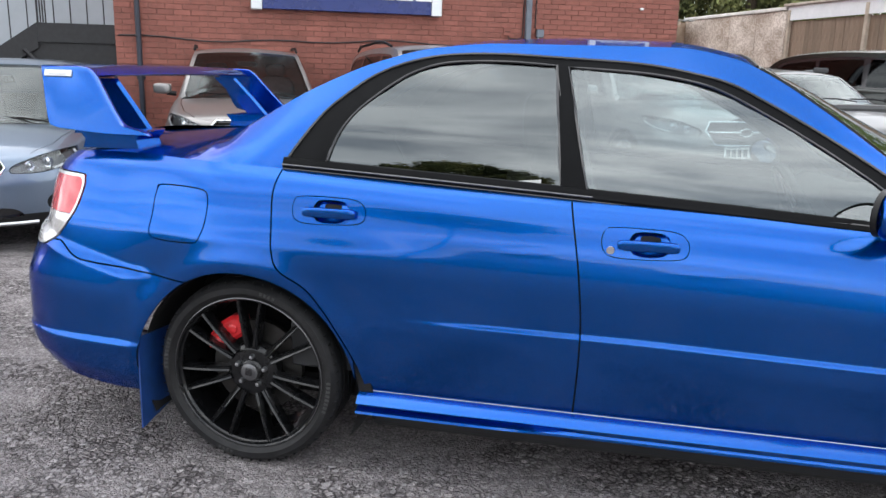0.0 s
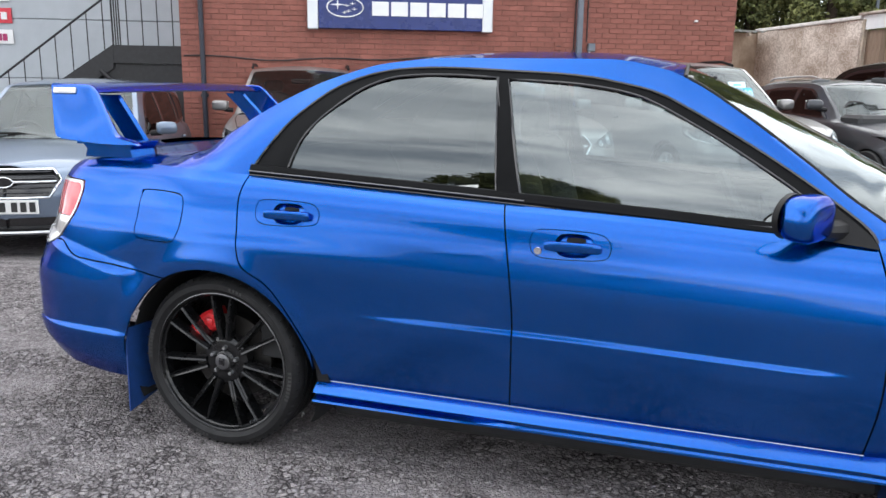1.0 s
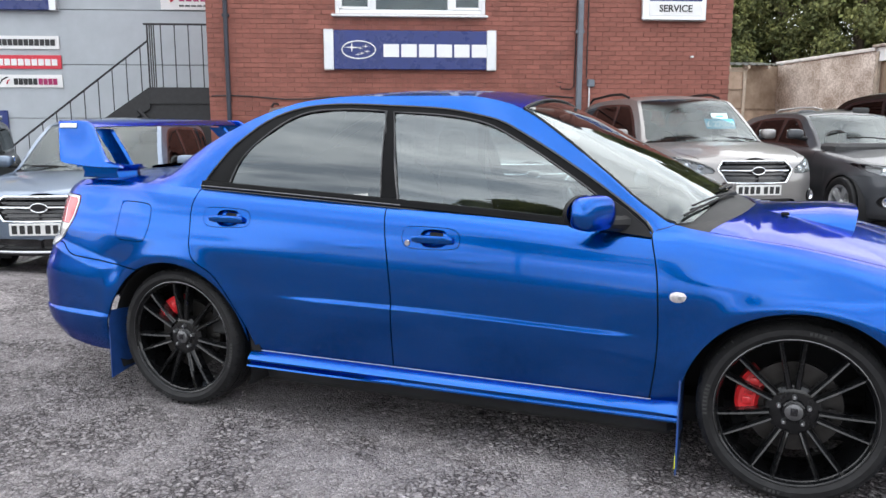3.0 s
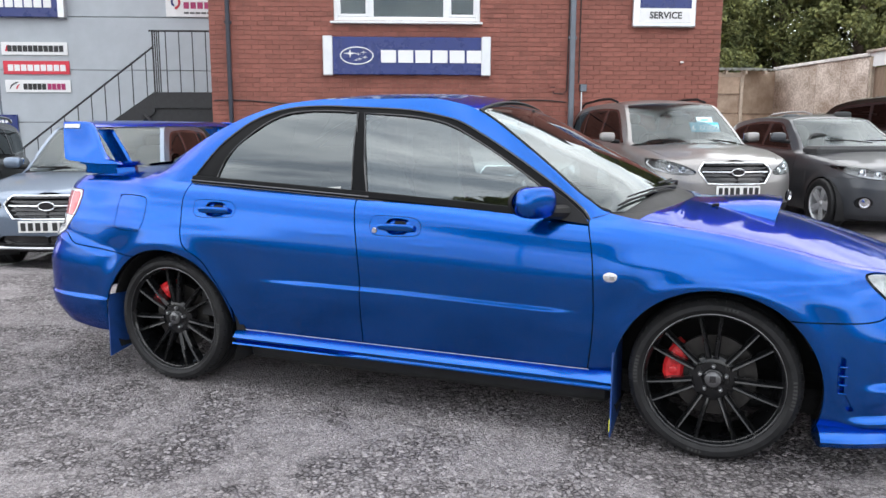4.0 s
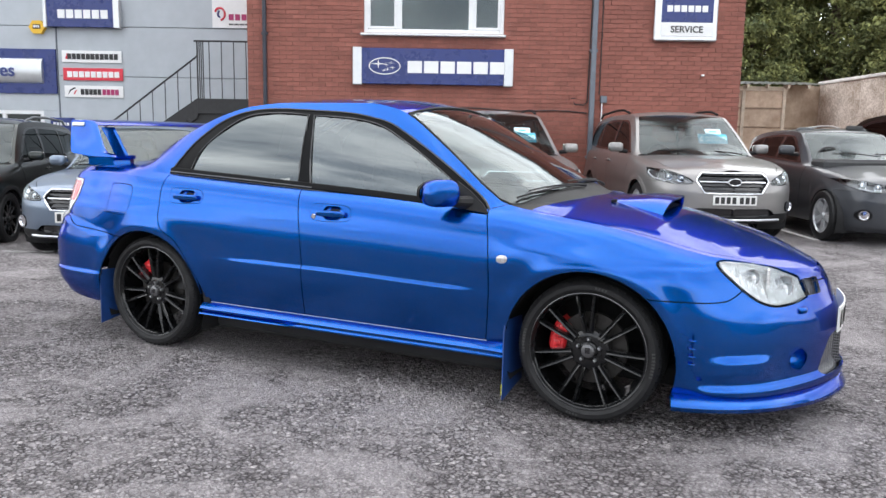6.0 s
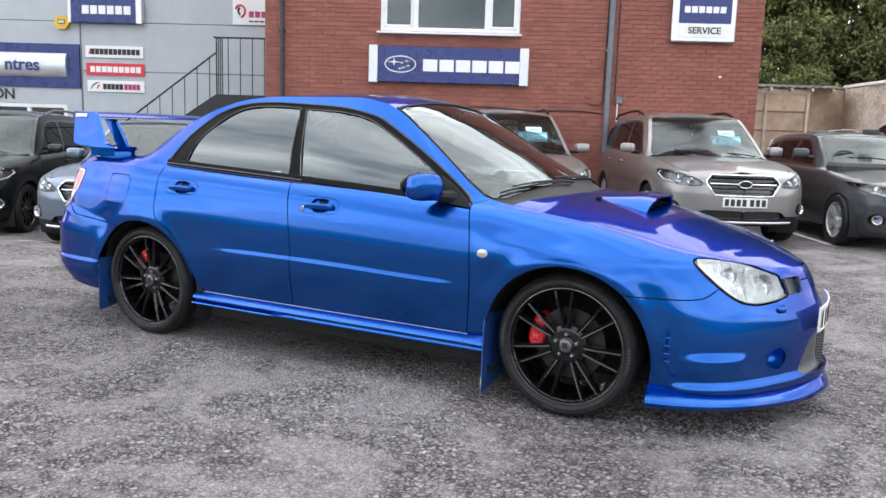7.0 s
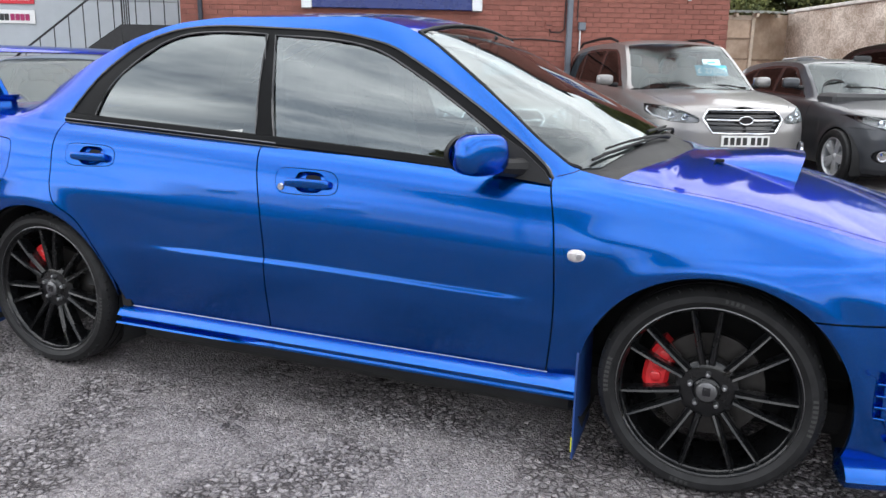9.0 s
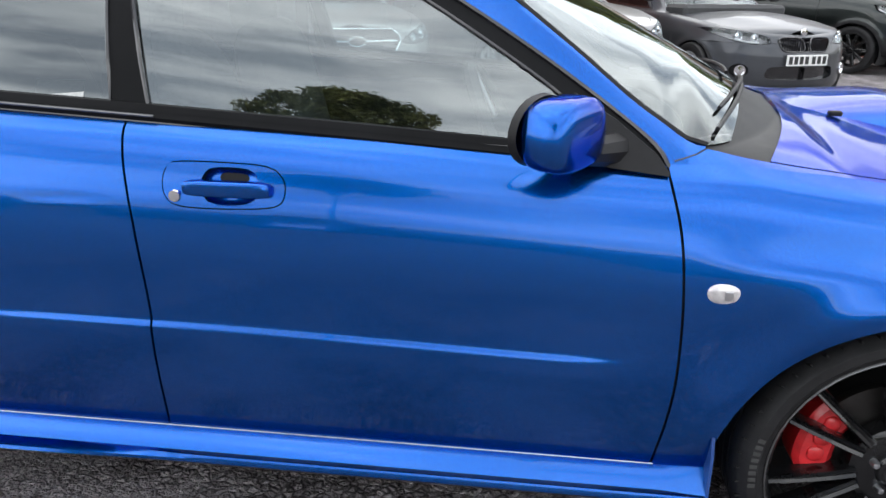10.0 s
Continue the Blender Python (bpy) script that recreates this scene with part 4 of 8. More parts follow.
def staircase():
    """Black steel stair with open railing, rising to a landing beside the brick wall."""
    y0, y1 = 1.25, 2.35
    s = fac_thing("staircase", "black steel outside stair with landing and thin railings", "staircase", 0, 0, 0)
    xl, zl = -4.45, 1.84
    run = 0.243
    rise = 0.184
    n = 10
    part("landing", Geo().box(((xl + BX0) / 2 - 0.02, (y0 + y1) / 2, zl - 0.05), (BX0 - xl - 0.04, y1 - y0, 0.1), 0.01), BLACKIRON, s)
    part("landing_skirt", Geo().box(((xl + BX0) / 2 - 0.02, y0 - 0.01, zl - 0.14), (BX0 - xl - 0.04, 0.02, 0.28), 0.004), BLACKIRON, s)
    for y in (y0, y1):
        part("stringer", Geo().prism([(xl, zl), (xl, zl - 0.36), (xl - n * run, zl - n * rise - 0.02), (xl - n * run - 0.3, zl - n * rise), (xl - n * run - 0.05, 0.15)][:4], y - 0.02, y + 0.02), BLACKIRON, s)
    for k in range(1, n):
        part("tread", Geo().box((xl - (k - 0.5) * run, (y0 + y1) / 2, zl - k * rise), (run + 0.02, y1 - y0 - 0.05, 0.035), 0.006), BLACKIRON, s)
        part("riser", Geo().box((xl - (k - 1) * run - 0.006, (y0 + y1) / 2, zl - k * rise + 0.09), (0.012, y1 - y0 - 0.06, rise - 0.036)), BLACKIRON, s)
    part("panel_under_landing", Geo().prism([(xl + 0.02, zl - 0.28), (BX0 - 0.06, zl - 0.28), (BX0 - 0.06, -0.35), (xl - 1.6, -0.35)], y0 + 0.03, y0 + 0.05), BLACKIRON, s)
    part("brace", Geo().tube([(xl - 0.2, y0 - 0.02, 1.45), (BX0 - 0.2, y0 - 0.02, 0.15)], 0.035, 6), BLACKIRON, s)
    part("post", Geo().box((xl + 0.1, y1 - 0.05, 0.68), (0.07, 0.07, 2.16), 0.006), BLACKIRON, s)
    part("post", Geo().box((BX0 - 0.12, y1 - 0.05, 0.68), (0.07, 0.07, 2.16), 0.006), BLACKIRON, s)
    for y in (y0,):
        top = zl + 1.05
        part("handrail", Geo().tube([(BX0 - 0.03, y, top), (xl - 0.04, y, top)], 0.017, 8), BLACKIRON, s)
        part("handrail", Geo().tube([(xl + 0.02, y, top - 0.27), (xl - n * run, y, top - 0.27 - n * rise)], 0.017, 8), BLACKIRON, s)
        for k in range(6):
            x = BX0 - 0.1 - k * 0.23
            part("baluster", Geo().tube([(x, y, zl), (x, y, top)], 0.009, 6), BLACKIRON, s)
        for k in range(4):
            x = xl + 0.02 + 0.035 * k
            part("baluster", Geo().tube([(x, y, zl - 0.02), (x, y, top)], 0.011, 6), BLACKIRON, s)
        for k in range(n):
            x = xl - 0.12 - k * run
            part("baluster", Geo().tube([(x, y, zl - (k + 0.5) * rise), (x, y, top - 0.27 - (xl - x) / run * rise)], 0.009, 6), BLACKIRON, s)


staircase()

# ---- the blue saloon ----
PLAN = [(-2.262, 0), (-2.255, 0.25), (-2.235, 0.45), (-2.20, 0.58), (-2.145, 0.69), (-2.06, 0.77), (-1.93, 0.818), (-1.7, 0.84), (-1.3, 0.845), (-0.8, 0.84), (0, 0.84),
        (0.8, 0.842), (1.27, 0.852), (1.55, 0.848), (1.72, 0.818), (1.85, 0.755), (1.97, 0.65), (2.07, 0.51), (2.155, 0.36), (2.22, 0.20), (2.252, 0.08), (2.258, 0)]
ZBOT = [(-2.262, 0.30), (-2.05, 0.27), (-1.9, 0.238), (-1.7, 0.222), (-1.6, 0.225), (-1.25, 0.285), (0.95, 0.285), (1.3, 0.25), (1.62, 0.165), (1.9, 0.16), (2.258, 0.15)]
ZTOP = [(-2.262, 0.985), (-2.05, 1.0), (-1.8, 1.01), (-1.5, 1.005), (-1.15, 0.992), (-0.6, 0.966), (-0.2, 0.95), (0.2, 0.934), (0.5, 0.915), (0.78, 0.902), (0.849, 0.903),
        (1.03, 0.891), (1.27, 0.863), (1.5, 0.817), (1.76, 0.762), (1.9, 0.742), (2.0, 0.722), (2.12, 0.69), (2.258, 0.665)]
FRAC = [0, 0.10, 0.22, 0.38, 0.58, 0.75, 0.87, 0.96, 1.0]
REAR_O = [-0.05, -0.012, 0, 0, -0.026, -0.056, -0.084, -0.115, -0.155]
SIDE_O = [-0.045, -0.03, -0.014, -0.002, -0.001, -0.011, -0.030, -0.062, -0.093]
FEND_O = [-0.045, -0.02, -0.008, 0.0, 0.0, -0.009, -0.029, -0.070, -0.125]
NOSE_O = [-0.02, 0.0, 0.0, 0.0, -0.012, -0.045, -0.07, -0.095, -0.115]
REAR_END = [-0.05, -0.012, 0, 0, -0.045, -0.082, -0.104, -0.134, -0.172]
OFFS = [[(-2.262, e), (-2.13, e), (-1.90, r), (-1.75, r), (-1.35, s), (0.75, s), (1.15, f), (1.6, f), (1.95, n), (2.258, n)] for e, r, s, f, n in zip(REAR_END, REAR_O, SIDE_O, FEND_O, NOSE_O)]
BULGE = [(-1.27, 0.70, 0.34, 0.13, 0.012), (1.27, 0.68, 0.36, 0.10, 0.014), (-1.65, 0.86, 0.5, 0.08, 0.012)]
EDGE = [(-2.30, 0.0, 1.0), (-1.53, 0.0, 1.056), (-1.515, 0.25, 1.054), (-1.49, 0.45, 1.050), (-1.45, 0.615, 1.048), (-1.3, 0.625, 1.128), (-1.1, 0.605, 1.24), (-0.9, 0.58, 1.325), (-0.72, 0.555, 1.372),
        (-0.5, 0.54, 1.39), (0.0, 0.54, 1.388), (0.18, 0.548, 1.358), (0.263, 0.56, 1.322), (0.415, 0.605, 1.226), (0.588, 0.655, 1.10), (0.754, 0.695, 0.975), (0.845, 0.71, 0.928),
        (0.95, 0.60, 0.932), (1.03, 0.45, 0.936), (1.09, 0.27, 0.941), (1.125, 0.03, 0.943), (1.15, 0.0, 0.942), (1.3, 0.0, 0.921), (1.55, 0.0, 0.871), (1.8, 0.0, 0.797), (2.0, 0.0, 0.730), (2.14, 0.0, 0.668), (2.3, 0, 0.6)]
CENTRE = [(-2.30, 0.985), (-2.1, 1.032), (-1.9, 1.052), (-1.53, 1.058), (-1.3, 1.152), (-1.1, 1.25), (-0.9, 1.338), (-0.75, 1.388), (-0.6, 1.412), (-0.3, 1.428), (0.0, 1.422), (0.2, 1.392),
          (0.4, 1.312), (0.6, 1.21), (0.8, 1.11), (1.0, 1.005), (1.125, 0.945), (1.15, 0.942), (1.3, 0.921), (1.55, 0.871), (1.8, 0.797), (2.0, 0.730), (2.14, 0.668), (2.3, 0.6)]
CROWN = [(-2.3, 1), (-1.55, 1), (-1.46, 0.4), (-1.3, 0.0), (0.8, 0.0), (0.9, 0.5), (1.1, 0.9), (2.3, 0.9)]
SBULGE = [(-2.3, 0), (-1.45, 0.0), (-1.15, 0.012), (-0.8, 0.02), (0.2, 0.02), (0.7, 0.01), (0.85, 0), (2.3, 0)]
ARCH_R, ARCH_F = (-1.27, 0.302, 0.372), (1.272, 0.303, 0.376)


def smoothstep(a, b, x):
    t = np.clip((x - a) / (b - a), 0, 1)
    return t * t * (3 - 2 * t)


def blue_extra(x, z):
    """The pressed line along the doors and the rolled wheel-arch flares."""
    line = 0.562 - 0.018 * smoothstep(-0.2, 0.8, x)
    fade = smoothstep(-0.86, -0.45, x) * (1 - smoothstep(0.6, 0.80, x))
    o = 0.0065 * fade * (1 - smoothstep(line - 0.006, line + 0.004, z)) * smoothstep(0.32, 0.50, z)
    for cx, cz, r in (ARCH_R, ARCH_F):
        q = np.hypot(x - cx, z - cz) - r
        o = o + 0.013 * np.exp(-((q - 0.01) / 0.05) ** 2) * smoothstep(0.25, 0.45, z)
    # the shoulders pressed over both wheels: flat above the ridge, easing away below it
    for ridge, win, amt in ((0.738 - 0.035 * (x - 0.85), smoothstep(0.80, 0.99, x) * (1 - smoothstep(1.45, 1.80, x)), 0.013), (0.758 - 0.02 * (x + 1.0), smoothstep(-2.2, -1.9, x) * (1 - smoothstep(-1.05, -0.50, x)), 0.011)):
        q = z - ridge
        o = o + amt * win * np.exp(-np.where(q > 0, (q / 0.042) ** 2, (q / 0.13) ** 2))
    # the rear bumper stands proud of the quarter panel
    shelf = 0.65 + 0.23 * np.maximum(0.0, -1.68 - x)
    o = o + 0.017 * (1 - smoothstep(-1.66, -1.56, x)) * (1 - smoothstep(shelf - 0.03, shelf + 0.012, z))
    # ledges moulded into the front bumper's corner, and the line low on the rear one
    f = smoothstep(1.72, 1.86, x) * (1 - smoothstep(1.94, 2.02, x))
    o = o + 0.016 * f * (1 - smoothstep(0.33, 0.372, z)) * smoothstep(0.24, 0.30, z)
    o = o + 0.022 * smoothstep(1.70, 1.80, x) * (1 - smoothstep(0.215, 0.245, z))
    k = 1 - smoothstep(-1.66, -1.60, x)
    o = o + 0.010 * k * (1 - smoothstep(-0.012, 0.006, z - (0.405 - 0.0 * x)))
    # creases left by small knocks on the doors
    for x0, x1, zc, slope, amt in ((-0.45, -0.29, 0.800, 0.02, 0.0013), (0.02, 0.19, 0.775, -0.01, 0.0009)):
        e = smoothstep(x0 - 0.03, x0 + 0.05, x) * (1 - smoothstep(x1 - 0.05, x1 + 0.03, x))
        q = (z - zc - slope * (x - x0)) / 0.008
        o = o - amt * e * q * np.exp(-q * q)
    return o


def arch_field(c):
    return lambda x, y, z: np.hypot(x - c[0], z - c[1]) - c[2]


RDOOR = smooth_poly([(-1.157, 1.2, 1), (-1.157, 0.985, 1), (-1.166, 0.93), (-1.162, 0.86), (-1.153, 0.752), (-1.128, 0.692), (-1.046, 0.64), (-0.985, 0.565), (-0.933, 0.48), (-0.893, 0.40), (-0.865, 0.296, 1),
                     (-0.215, 0.296, 1), (-0.207, 0.48), (-0.209, 0.62), (-0.228, 0.78), (-0.257, 0.94, 1), (-0.257, 1.2, 1)])
FDOOR = smooth_poly([(-0.257, 1.2, 1), (-0.257, 0.94, 1), (-0.228, 0.78), (-0.209, 0.62), (-0.207, 0.48), (-0.215, 0.296, 1), (0.794, 0.296, 1), (0.814, 0.46), (0.816, 0.60), (0.803, 0.77), (0.775, 0.89, 1), (0.75, 1.2, 1)])
FUEL = smooth_poly([(-1.558, 0.925), (-1.41, 0.922), (-1.378, 0.898), (-1.378, 0.835), (-1.398, 0.772), (-1.425, 0.756), (-1.56, 0.757), (-1.588, 0.778), (-1.580, 0.84), (-1.574, 0.905)])
DLO = smooth_poly([(-1.156, 1.003, 1), (-1.10, 1.095), (-1.045, 1.168), (-0.98, 1.226), (-0.90, 1.283), (-0.80, 1.325), (-0.68, 1.350), (-0.52, 1.357), (-0.33, 1.350), (-0.08, 1.336), (0.08, 1.309), (0.168, 1.286), (0.25, 1.247), (0.39, 1.171), (0.535, 1.084), (0.66, 1.001), (0.752, 0.932), (0.782, 0.886, 1),
                   (0.50, 0.905), (0.2, 0.925), (-0.2, 0.948), (-0.65, 0.972)])
RGLASS = smooth_poly([(-1.020, 1.004, 1), (-1.004, 1.062), (-0.980, 1.120), (-0.932, 1.182), (-0.836, 1.260), (-0.758, 1.304), (-0.66, 1.329), (-0.50, 1.335), (-0.335, 1.327, 1), (-0.292, 0.969, 1), (-0.62, 0.987)])
HEADLAMP = smooth_poly([(1.766, 0.728), (1.79, 0.742), (1.862, 0.733), (1.94, 0.711), (2.013, 0.678), (2.062, 0.652, 1), (2.105, 0.566, 1), (2.058, 0.552), (1.992, 0.552), (1.922, 0.582), (1.836, 0.655)])
TAILLAMP = smooth_poly([(-2.20, 0.935, 1), (-1.905, 0.938), (-1.866, 0.920), (-1.868, 0.87), (-1.895, 0.805), (-1.95, 0.738), (-2.01, 0.70), (-2.06, 0.69), (-2.20, 0.688, 1)])
INLET = [(0.335, 0.640), (0.345, 0.572), (0.235, 0.570), (0.215, 0.636)]
MOUTH = smooth_poly([(0, 0.40, 1), (0.12, 0.395), (0.22, 0.38), (0.265, 0.34), (0.32, 0.25), (0.30, 0.222), (0.2, 0.216), (0, 0.216, 1)], n=4)
SIDE_VENT = [(1.655, 0.470), (1.712, 0.462), (1.708, 0.40), (1.712, 0.335), (1.752, 0.262), (1.728, 0.262), (1.690, 0.335), (1.685, 0.40), (1.688, 0.448), (1.655, 0.456)]
FGLASS = smooth_poly([(-0.298, 1.323, 1), (-0.07, 1.310), (0.075, 1.287), (0.16, 1.258), (0.255, 1.21), (0.376, 1.143), (0.519, 1.055), (0.582, 1.012, 1), (0.600, 0.917, 1), (0.2, 0.942), (-0.215, 0.966, 1)])


RPLATE = smooth_poly([(-1.075, 0.918), (-0.98, 0.919), (-0.90, 0.914), (-0.870, 0.895), (-0.866, 0.865), (-0.885, 0.846), (-0.97, 0.839), (-1.06, 0.840), (-1.088, 0.853), (-1.096, 0.880), (-1.093, 0.904)])
FPLATE = smooth_poly([(-0.142, 0.882), (-0.04, 0.883), (0.04, 0.878), (0.070, 0.858), (0.074, 0.828), (0.055, 0.807), (-0.03, 0.800), (-0.125, 0.801), (-0.155, 0.814), (-0.165, 0.842), (-0.160, 0.868)])
_bowl = [(-0.058, 0.012), (-0.045, 0.030), (-0.02, 0.034), (0.025, 0.033), (0.048, 0.024), (0.054, 0.0), (0.046, -0.024), (0.02, -0.033), (-0.025, -0.034), (-0.048, -0.026), (-0.060, -0.006)]
RBOWL = smooth_poly([(-0.972 + a, 0.877 + b) for a, b in _bowl])
FBOWL = smooth_poly([(-0.030 + a, 0.841 + b) for a, b in _bowl])
LAMPSILVER = mat("faceted_lamp_reflector", (0.86, 0.86, 0.86), 0.16, metal=0.75, coat=0.5, var=0.04, vscale=40, bump=0.9, bscale=30)
TAILCLEAR = mat("clear_tail_lens", (0.62, 0.60, 0.60), 0.1, coat=1.0, metal=0.3, var=0.25, vscale=40)


def mesh_grille():
    """Woven wire: bright crossing wires over a dark back."""
    m = mat("wire_mesh_grille", (0.02, 0.02, 0.02), 0.6)
    nd, ln = m.node_tree.nodes, m.node_tree.links
    b = nd["Principled BSDF"]
    tc, mp, mx = nd.new("ShaderNodeTexCoord"), nd.new("ShaderNodeMapping"), nd.new("ShaderNodeMix")
    mp.inputs["Rotation"].default_value = (radians(45), 0, 0)
    vo = nd.new("ShaderNodeTexVoronoi")
    vo.feature, vo.inputs["Scale"].default_value, vo.inputs["Randomness"].default_value = "DISTANCE_TO_EDGE", 105, 0.05
    cut = nd.new("ShaderNodeMath")
    cut.operation, cut.inputs[1].default_value = "LESS_THAN", 0.11
    mx.data_type = "RGBA"
    mx.inputs["A"].default_value, mx.inputs["B"].default_value = (0.010, 0.010, 0.011, 1), (0.26, 0.26, 0.27, 1)
    ln.new(tc.outputs["Object"], mp.inputs["Vector"])
    ln.new(mp.outputs["Vector"], vo.inputs["Vector"])
    ln.new(vo.outputs["Distance"], cut.inputs[0])
    ln.new(cut.outputs[0], mx.inputs["Factor"])
    ln.new(mx.outputs["Result"], b.inputs["Base Color"])
    ln.new(cut.outputs[0], b.inputs["Metallic"])
    return m


MESHGRILLE = mesh_grille()


def pebble(g, c, s, e=4.0, m=None, n=20, k=12):
    """A rounded block: a sphere squared by the power e."""
    def pw(a, p):
        return math.copysign(abs(a) ** p, a)
    vs, q = [], 2.0 / e
    for i in range(1, k):
        th = math.pi * i / k - math.pi / 2
        for j in range(n):
            ph = 2 * math.pi * j / n
            vs.append((c[0] + s[0] / 2 * pw(math.cos(th), q) * pw(math.cos(ph), q), c[1] + s[1] / 2 * pw(math.cos(th), q) * pw(math.sin(ph), q), c[2] + s[2] / 2 * pw(math.sin(th), q)))
    vs += [(c[0], c[1], c[2] - s[2] / 2), (c[0], c[1], c[2] + s[2] / 2)]
    lo, hi = len(vs) - 2, len(vs) - 1
    fs = [(i * n + j, i * n + (j + 1) % n, (i + 1) * n + (j + 1) % n, (i + 1) * n + j) for i in range(k - 2) for j in range(n)]
    fs += [(lo, (j + 1) % n, j) for j in range(n)] + [((k - 2) * n + j, (k - 2) * n + (j + 1) % n, hi) for j in range(n)]
    return g.add(vs, fs, m)


def surf_w(skin, x, z):
    """Half width of a right-hand skin at (x, z)."""
    d = np.hypot(skin.v[:, 0] - x, skin.v[:, 2] - z)
    k = np.argsort(d)[:4]
    wt = 1 / (d[k] + 1e-4)
    return float(-(skin.v[k, 1] * wt).sum() / wt.sum())


def part_bowl(door, cx, cz, side, poly, skin):
    """The scooped recess behind a door handle."""
    w = surf_w(skin, cx, cz)
    tilt = (surf_w(skin, cx, cz + 0.03) - surf_w(skin, cx, cz - 0.03)) / 0.06
    rings = []
    for f, d in ((1.0, 0.0), (0.97, 0.004), (0.9, 0.009), (0.75, 0.012), (0.5, 0.0138), (0.2, 0.0142), (0.02, 0.0142)):
        rings.append([(cx - 0.0 + (px - poly_mid(poly)[0]) * f, -side * (w + tilt * (pz - cz) - d), cz + (pz - poly_mid(poly)[1]) * f) for px, pz in poly[::3]])
    return part("handle_bowl", Geo().loft(rings, caps=False), BLUE, door)


def pane(skin):
    """A glass sheet drawn smooth: its half width as one even curve of length and height."""
    s = skin.tidy()
    x, z = s.v[:, 0], s.v[:, 2]
    x0, z0 = x.mean(), z.mean()
    terms = lambda x, z: np.stack([np.ones_like(x), x - x0, z - z0, (x - x0) ** 2, (x - x0) * (z - z0), (z - z0) ** 2], axis=1)
    k = np.linalg.lstsq(terms(x, z), s.v[:, 1], rcond=None)[0]
    v = s.v.copy()
    v[:, 1] = terms(x, z) @ k
    return Skin(v, s.f)


def poly_mid(poly):
    return sum(p[0] for p in poly) / len(poly), sum(p[1] for p in poly) / len(poly)


def blue_car():
    car = thing("blue_saloon_car", "bright pearl blue sports saloon with black wheels and tall rear wing", "car")
    low, top = body_skins(PLAN, ZBOT, ZTOP, FRAC, OFFS, BULGE, EDGE, CENTRE, CROWN, SBULGE, nv=92, extra=blue_extra)
    for c in (ARCH_R, ARCH_F):
        _, low = low.cut(arch_field(c))

    def both(name, skin, material, parent, rim=0.012, label="", centre=False):
        """A panel on the right and its twin on the left, or one across the middle."""
        if centre:
            g = weld(skin.joined(skin.mirrored()).geo(0))
            s = Skin(g.v, g.f)
            return [part(name, s.geo(rim), material, parent, label, 40, flip_fix=False)]
        return [part(name, k.geo(rim), material, parent, label, 40, flip_fix=False) for k in (skin, skin.mirrored())]

    lamp_f, low = take(low, lambda x, y, z: np.where(x > 1.5, inside_poly(x, z, HEADLAMP), 1.0), 0.0035)
    lamp_r, low = take(low, lambda x, y, z: np.where(x < -1.5, inside_poly(x, z, TAILLAMP), 1.0), 0.0025)
    inlet, low = low.cut(front_field(INLET, 1.9))
    mouth, low = low.cut(front_field(MOUTH, 1.9))
    fog, low = low.cut(lambda x, y, z: np.where(x > 1.9, np.hypot((-y - 0.47) / 1.15, z - 0.318) - 0.045, 1.0))
    vent, low = low.cut(lambda x, y, z: np.where(x > 1.5, inside_poly(x, z, SIDE_VENT), 1.0))
    low_all = low
    rdoor, low = take(low, side_field(RDOOR))
    fdoor, low = take(low, side_field(FDOOR))
    fuel, low = take(low, side_field(FUEL), 0.002)
    inner = low_all.moved(-0.016)
    plates = []
    for poly in (RPLATE, FPLATE):
        q, rest = take(rdoor if poly is RPLATE else fdoor, side_field(poly), 0.0012)
        bowl, q = q.cut(side_field(RBOWL if poly is RPLATE else FBOWL))
        plates.append((q, bowl))
        if poly is RPLATE:
            rdoor = rest
        else:
            fdoor = rest
    # front bumper, rear bumper, fenders
    rb = smooth_poly([(-2.6, 0.72, 1), (-1.94, 0.716, 1), (-1.87, 0.672), (-1.80, 0.660), (-1.66, 0.648), (-1.40, 0.622, 1), (-1.40, 0.1, 1), (-2.6, 0.1, 1)])
    fb = smooth_poly([(1.45, 0.588, 1), (1.65, 0.583), (1.79, 0.583), (1.84, 0.60), (1.90, 0.66, 1), (2.05, 0.64), (2.14, 0.62), (2.5, 0.60, 1), (2.5, 0.05, 1), (1.45, 0.05, 1)])
    rbump, low = take(low, side_field(rb))
    fbump, low = take(low, side_field(fb))
    rear, low = low.cut(lambda x, y, z: x + 0.9)
    _, fender = low.cut(lambda x, y, z: x - 0.70)
    both("rear_quarter_panel", rear, BLUE, car)
    both("front_wing_panel", fender, BLUE, car)
    rd = both("rear_door", rdoor, BLUE, car)
    fd = both("front_door", fdoor, BLUE, car)
    for doors, (plate, bowl), cx, cz, poly in ((rd, plates[0], -0.976, 0.877, RBOWL), (fd, plates[1], -0.035, 0.841, FBOWL)):
        for door, side in zip(doors, (1, -1)):
            flip = (lambda q: q) if side > 0 else (lambda q: q.mirrored())
            part("handle_plate", flip(plate.moved(0.0008)).geo(0.006), BLUE, door, "", 40, flip_fix=False)
            part_bowl(door, cx + 0.005, cz, side, poly, bowl)
            bar = Geo()
            y = -side * (surf_w(bowl, cx, cz) + 0.010)
            pebble(bar, (cx, y, cz - 0.002), (0.172, 0.026, 0.030), 5)
            part("door_handle", bar, BLUE, door)
            if doors is fd:
                part("key_lock", Geo().lathe([(0.0005, -0.004), (0.011, -0.004), (0.013, 0.0), (0.013, 0.01)], 18, pose(-0.139, -side * (surf_w(plate, -0.139, 0.821) + 0.002), 0.821, 0, 0, 0 if side > 0 else 180)), CHROME, door, "round chrome key lock")
    both("fuel_flap", fuel, BLUE, car)
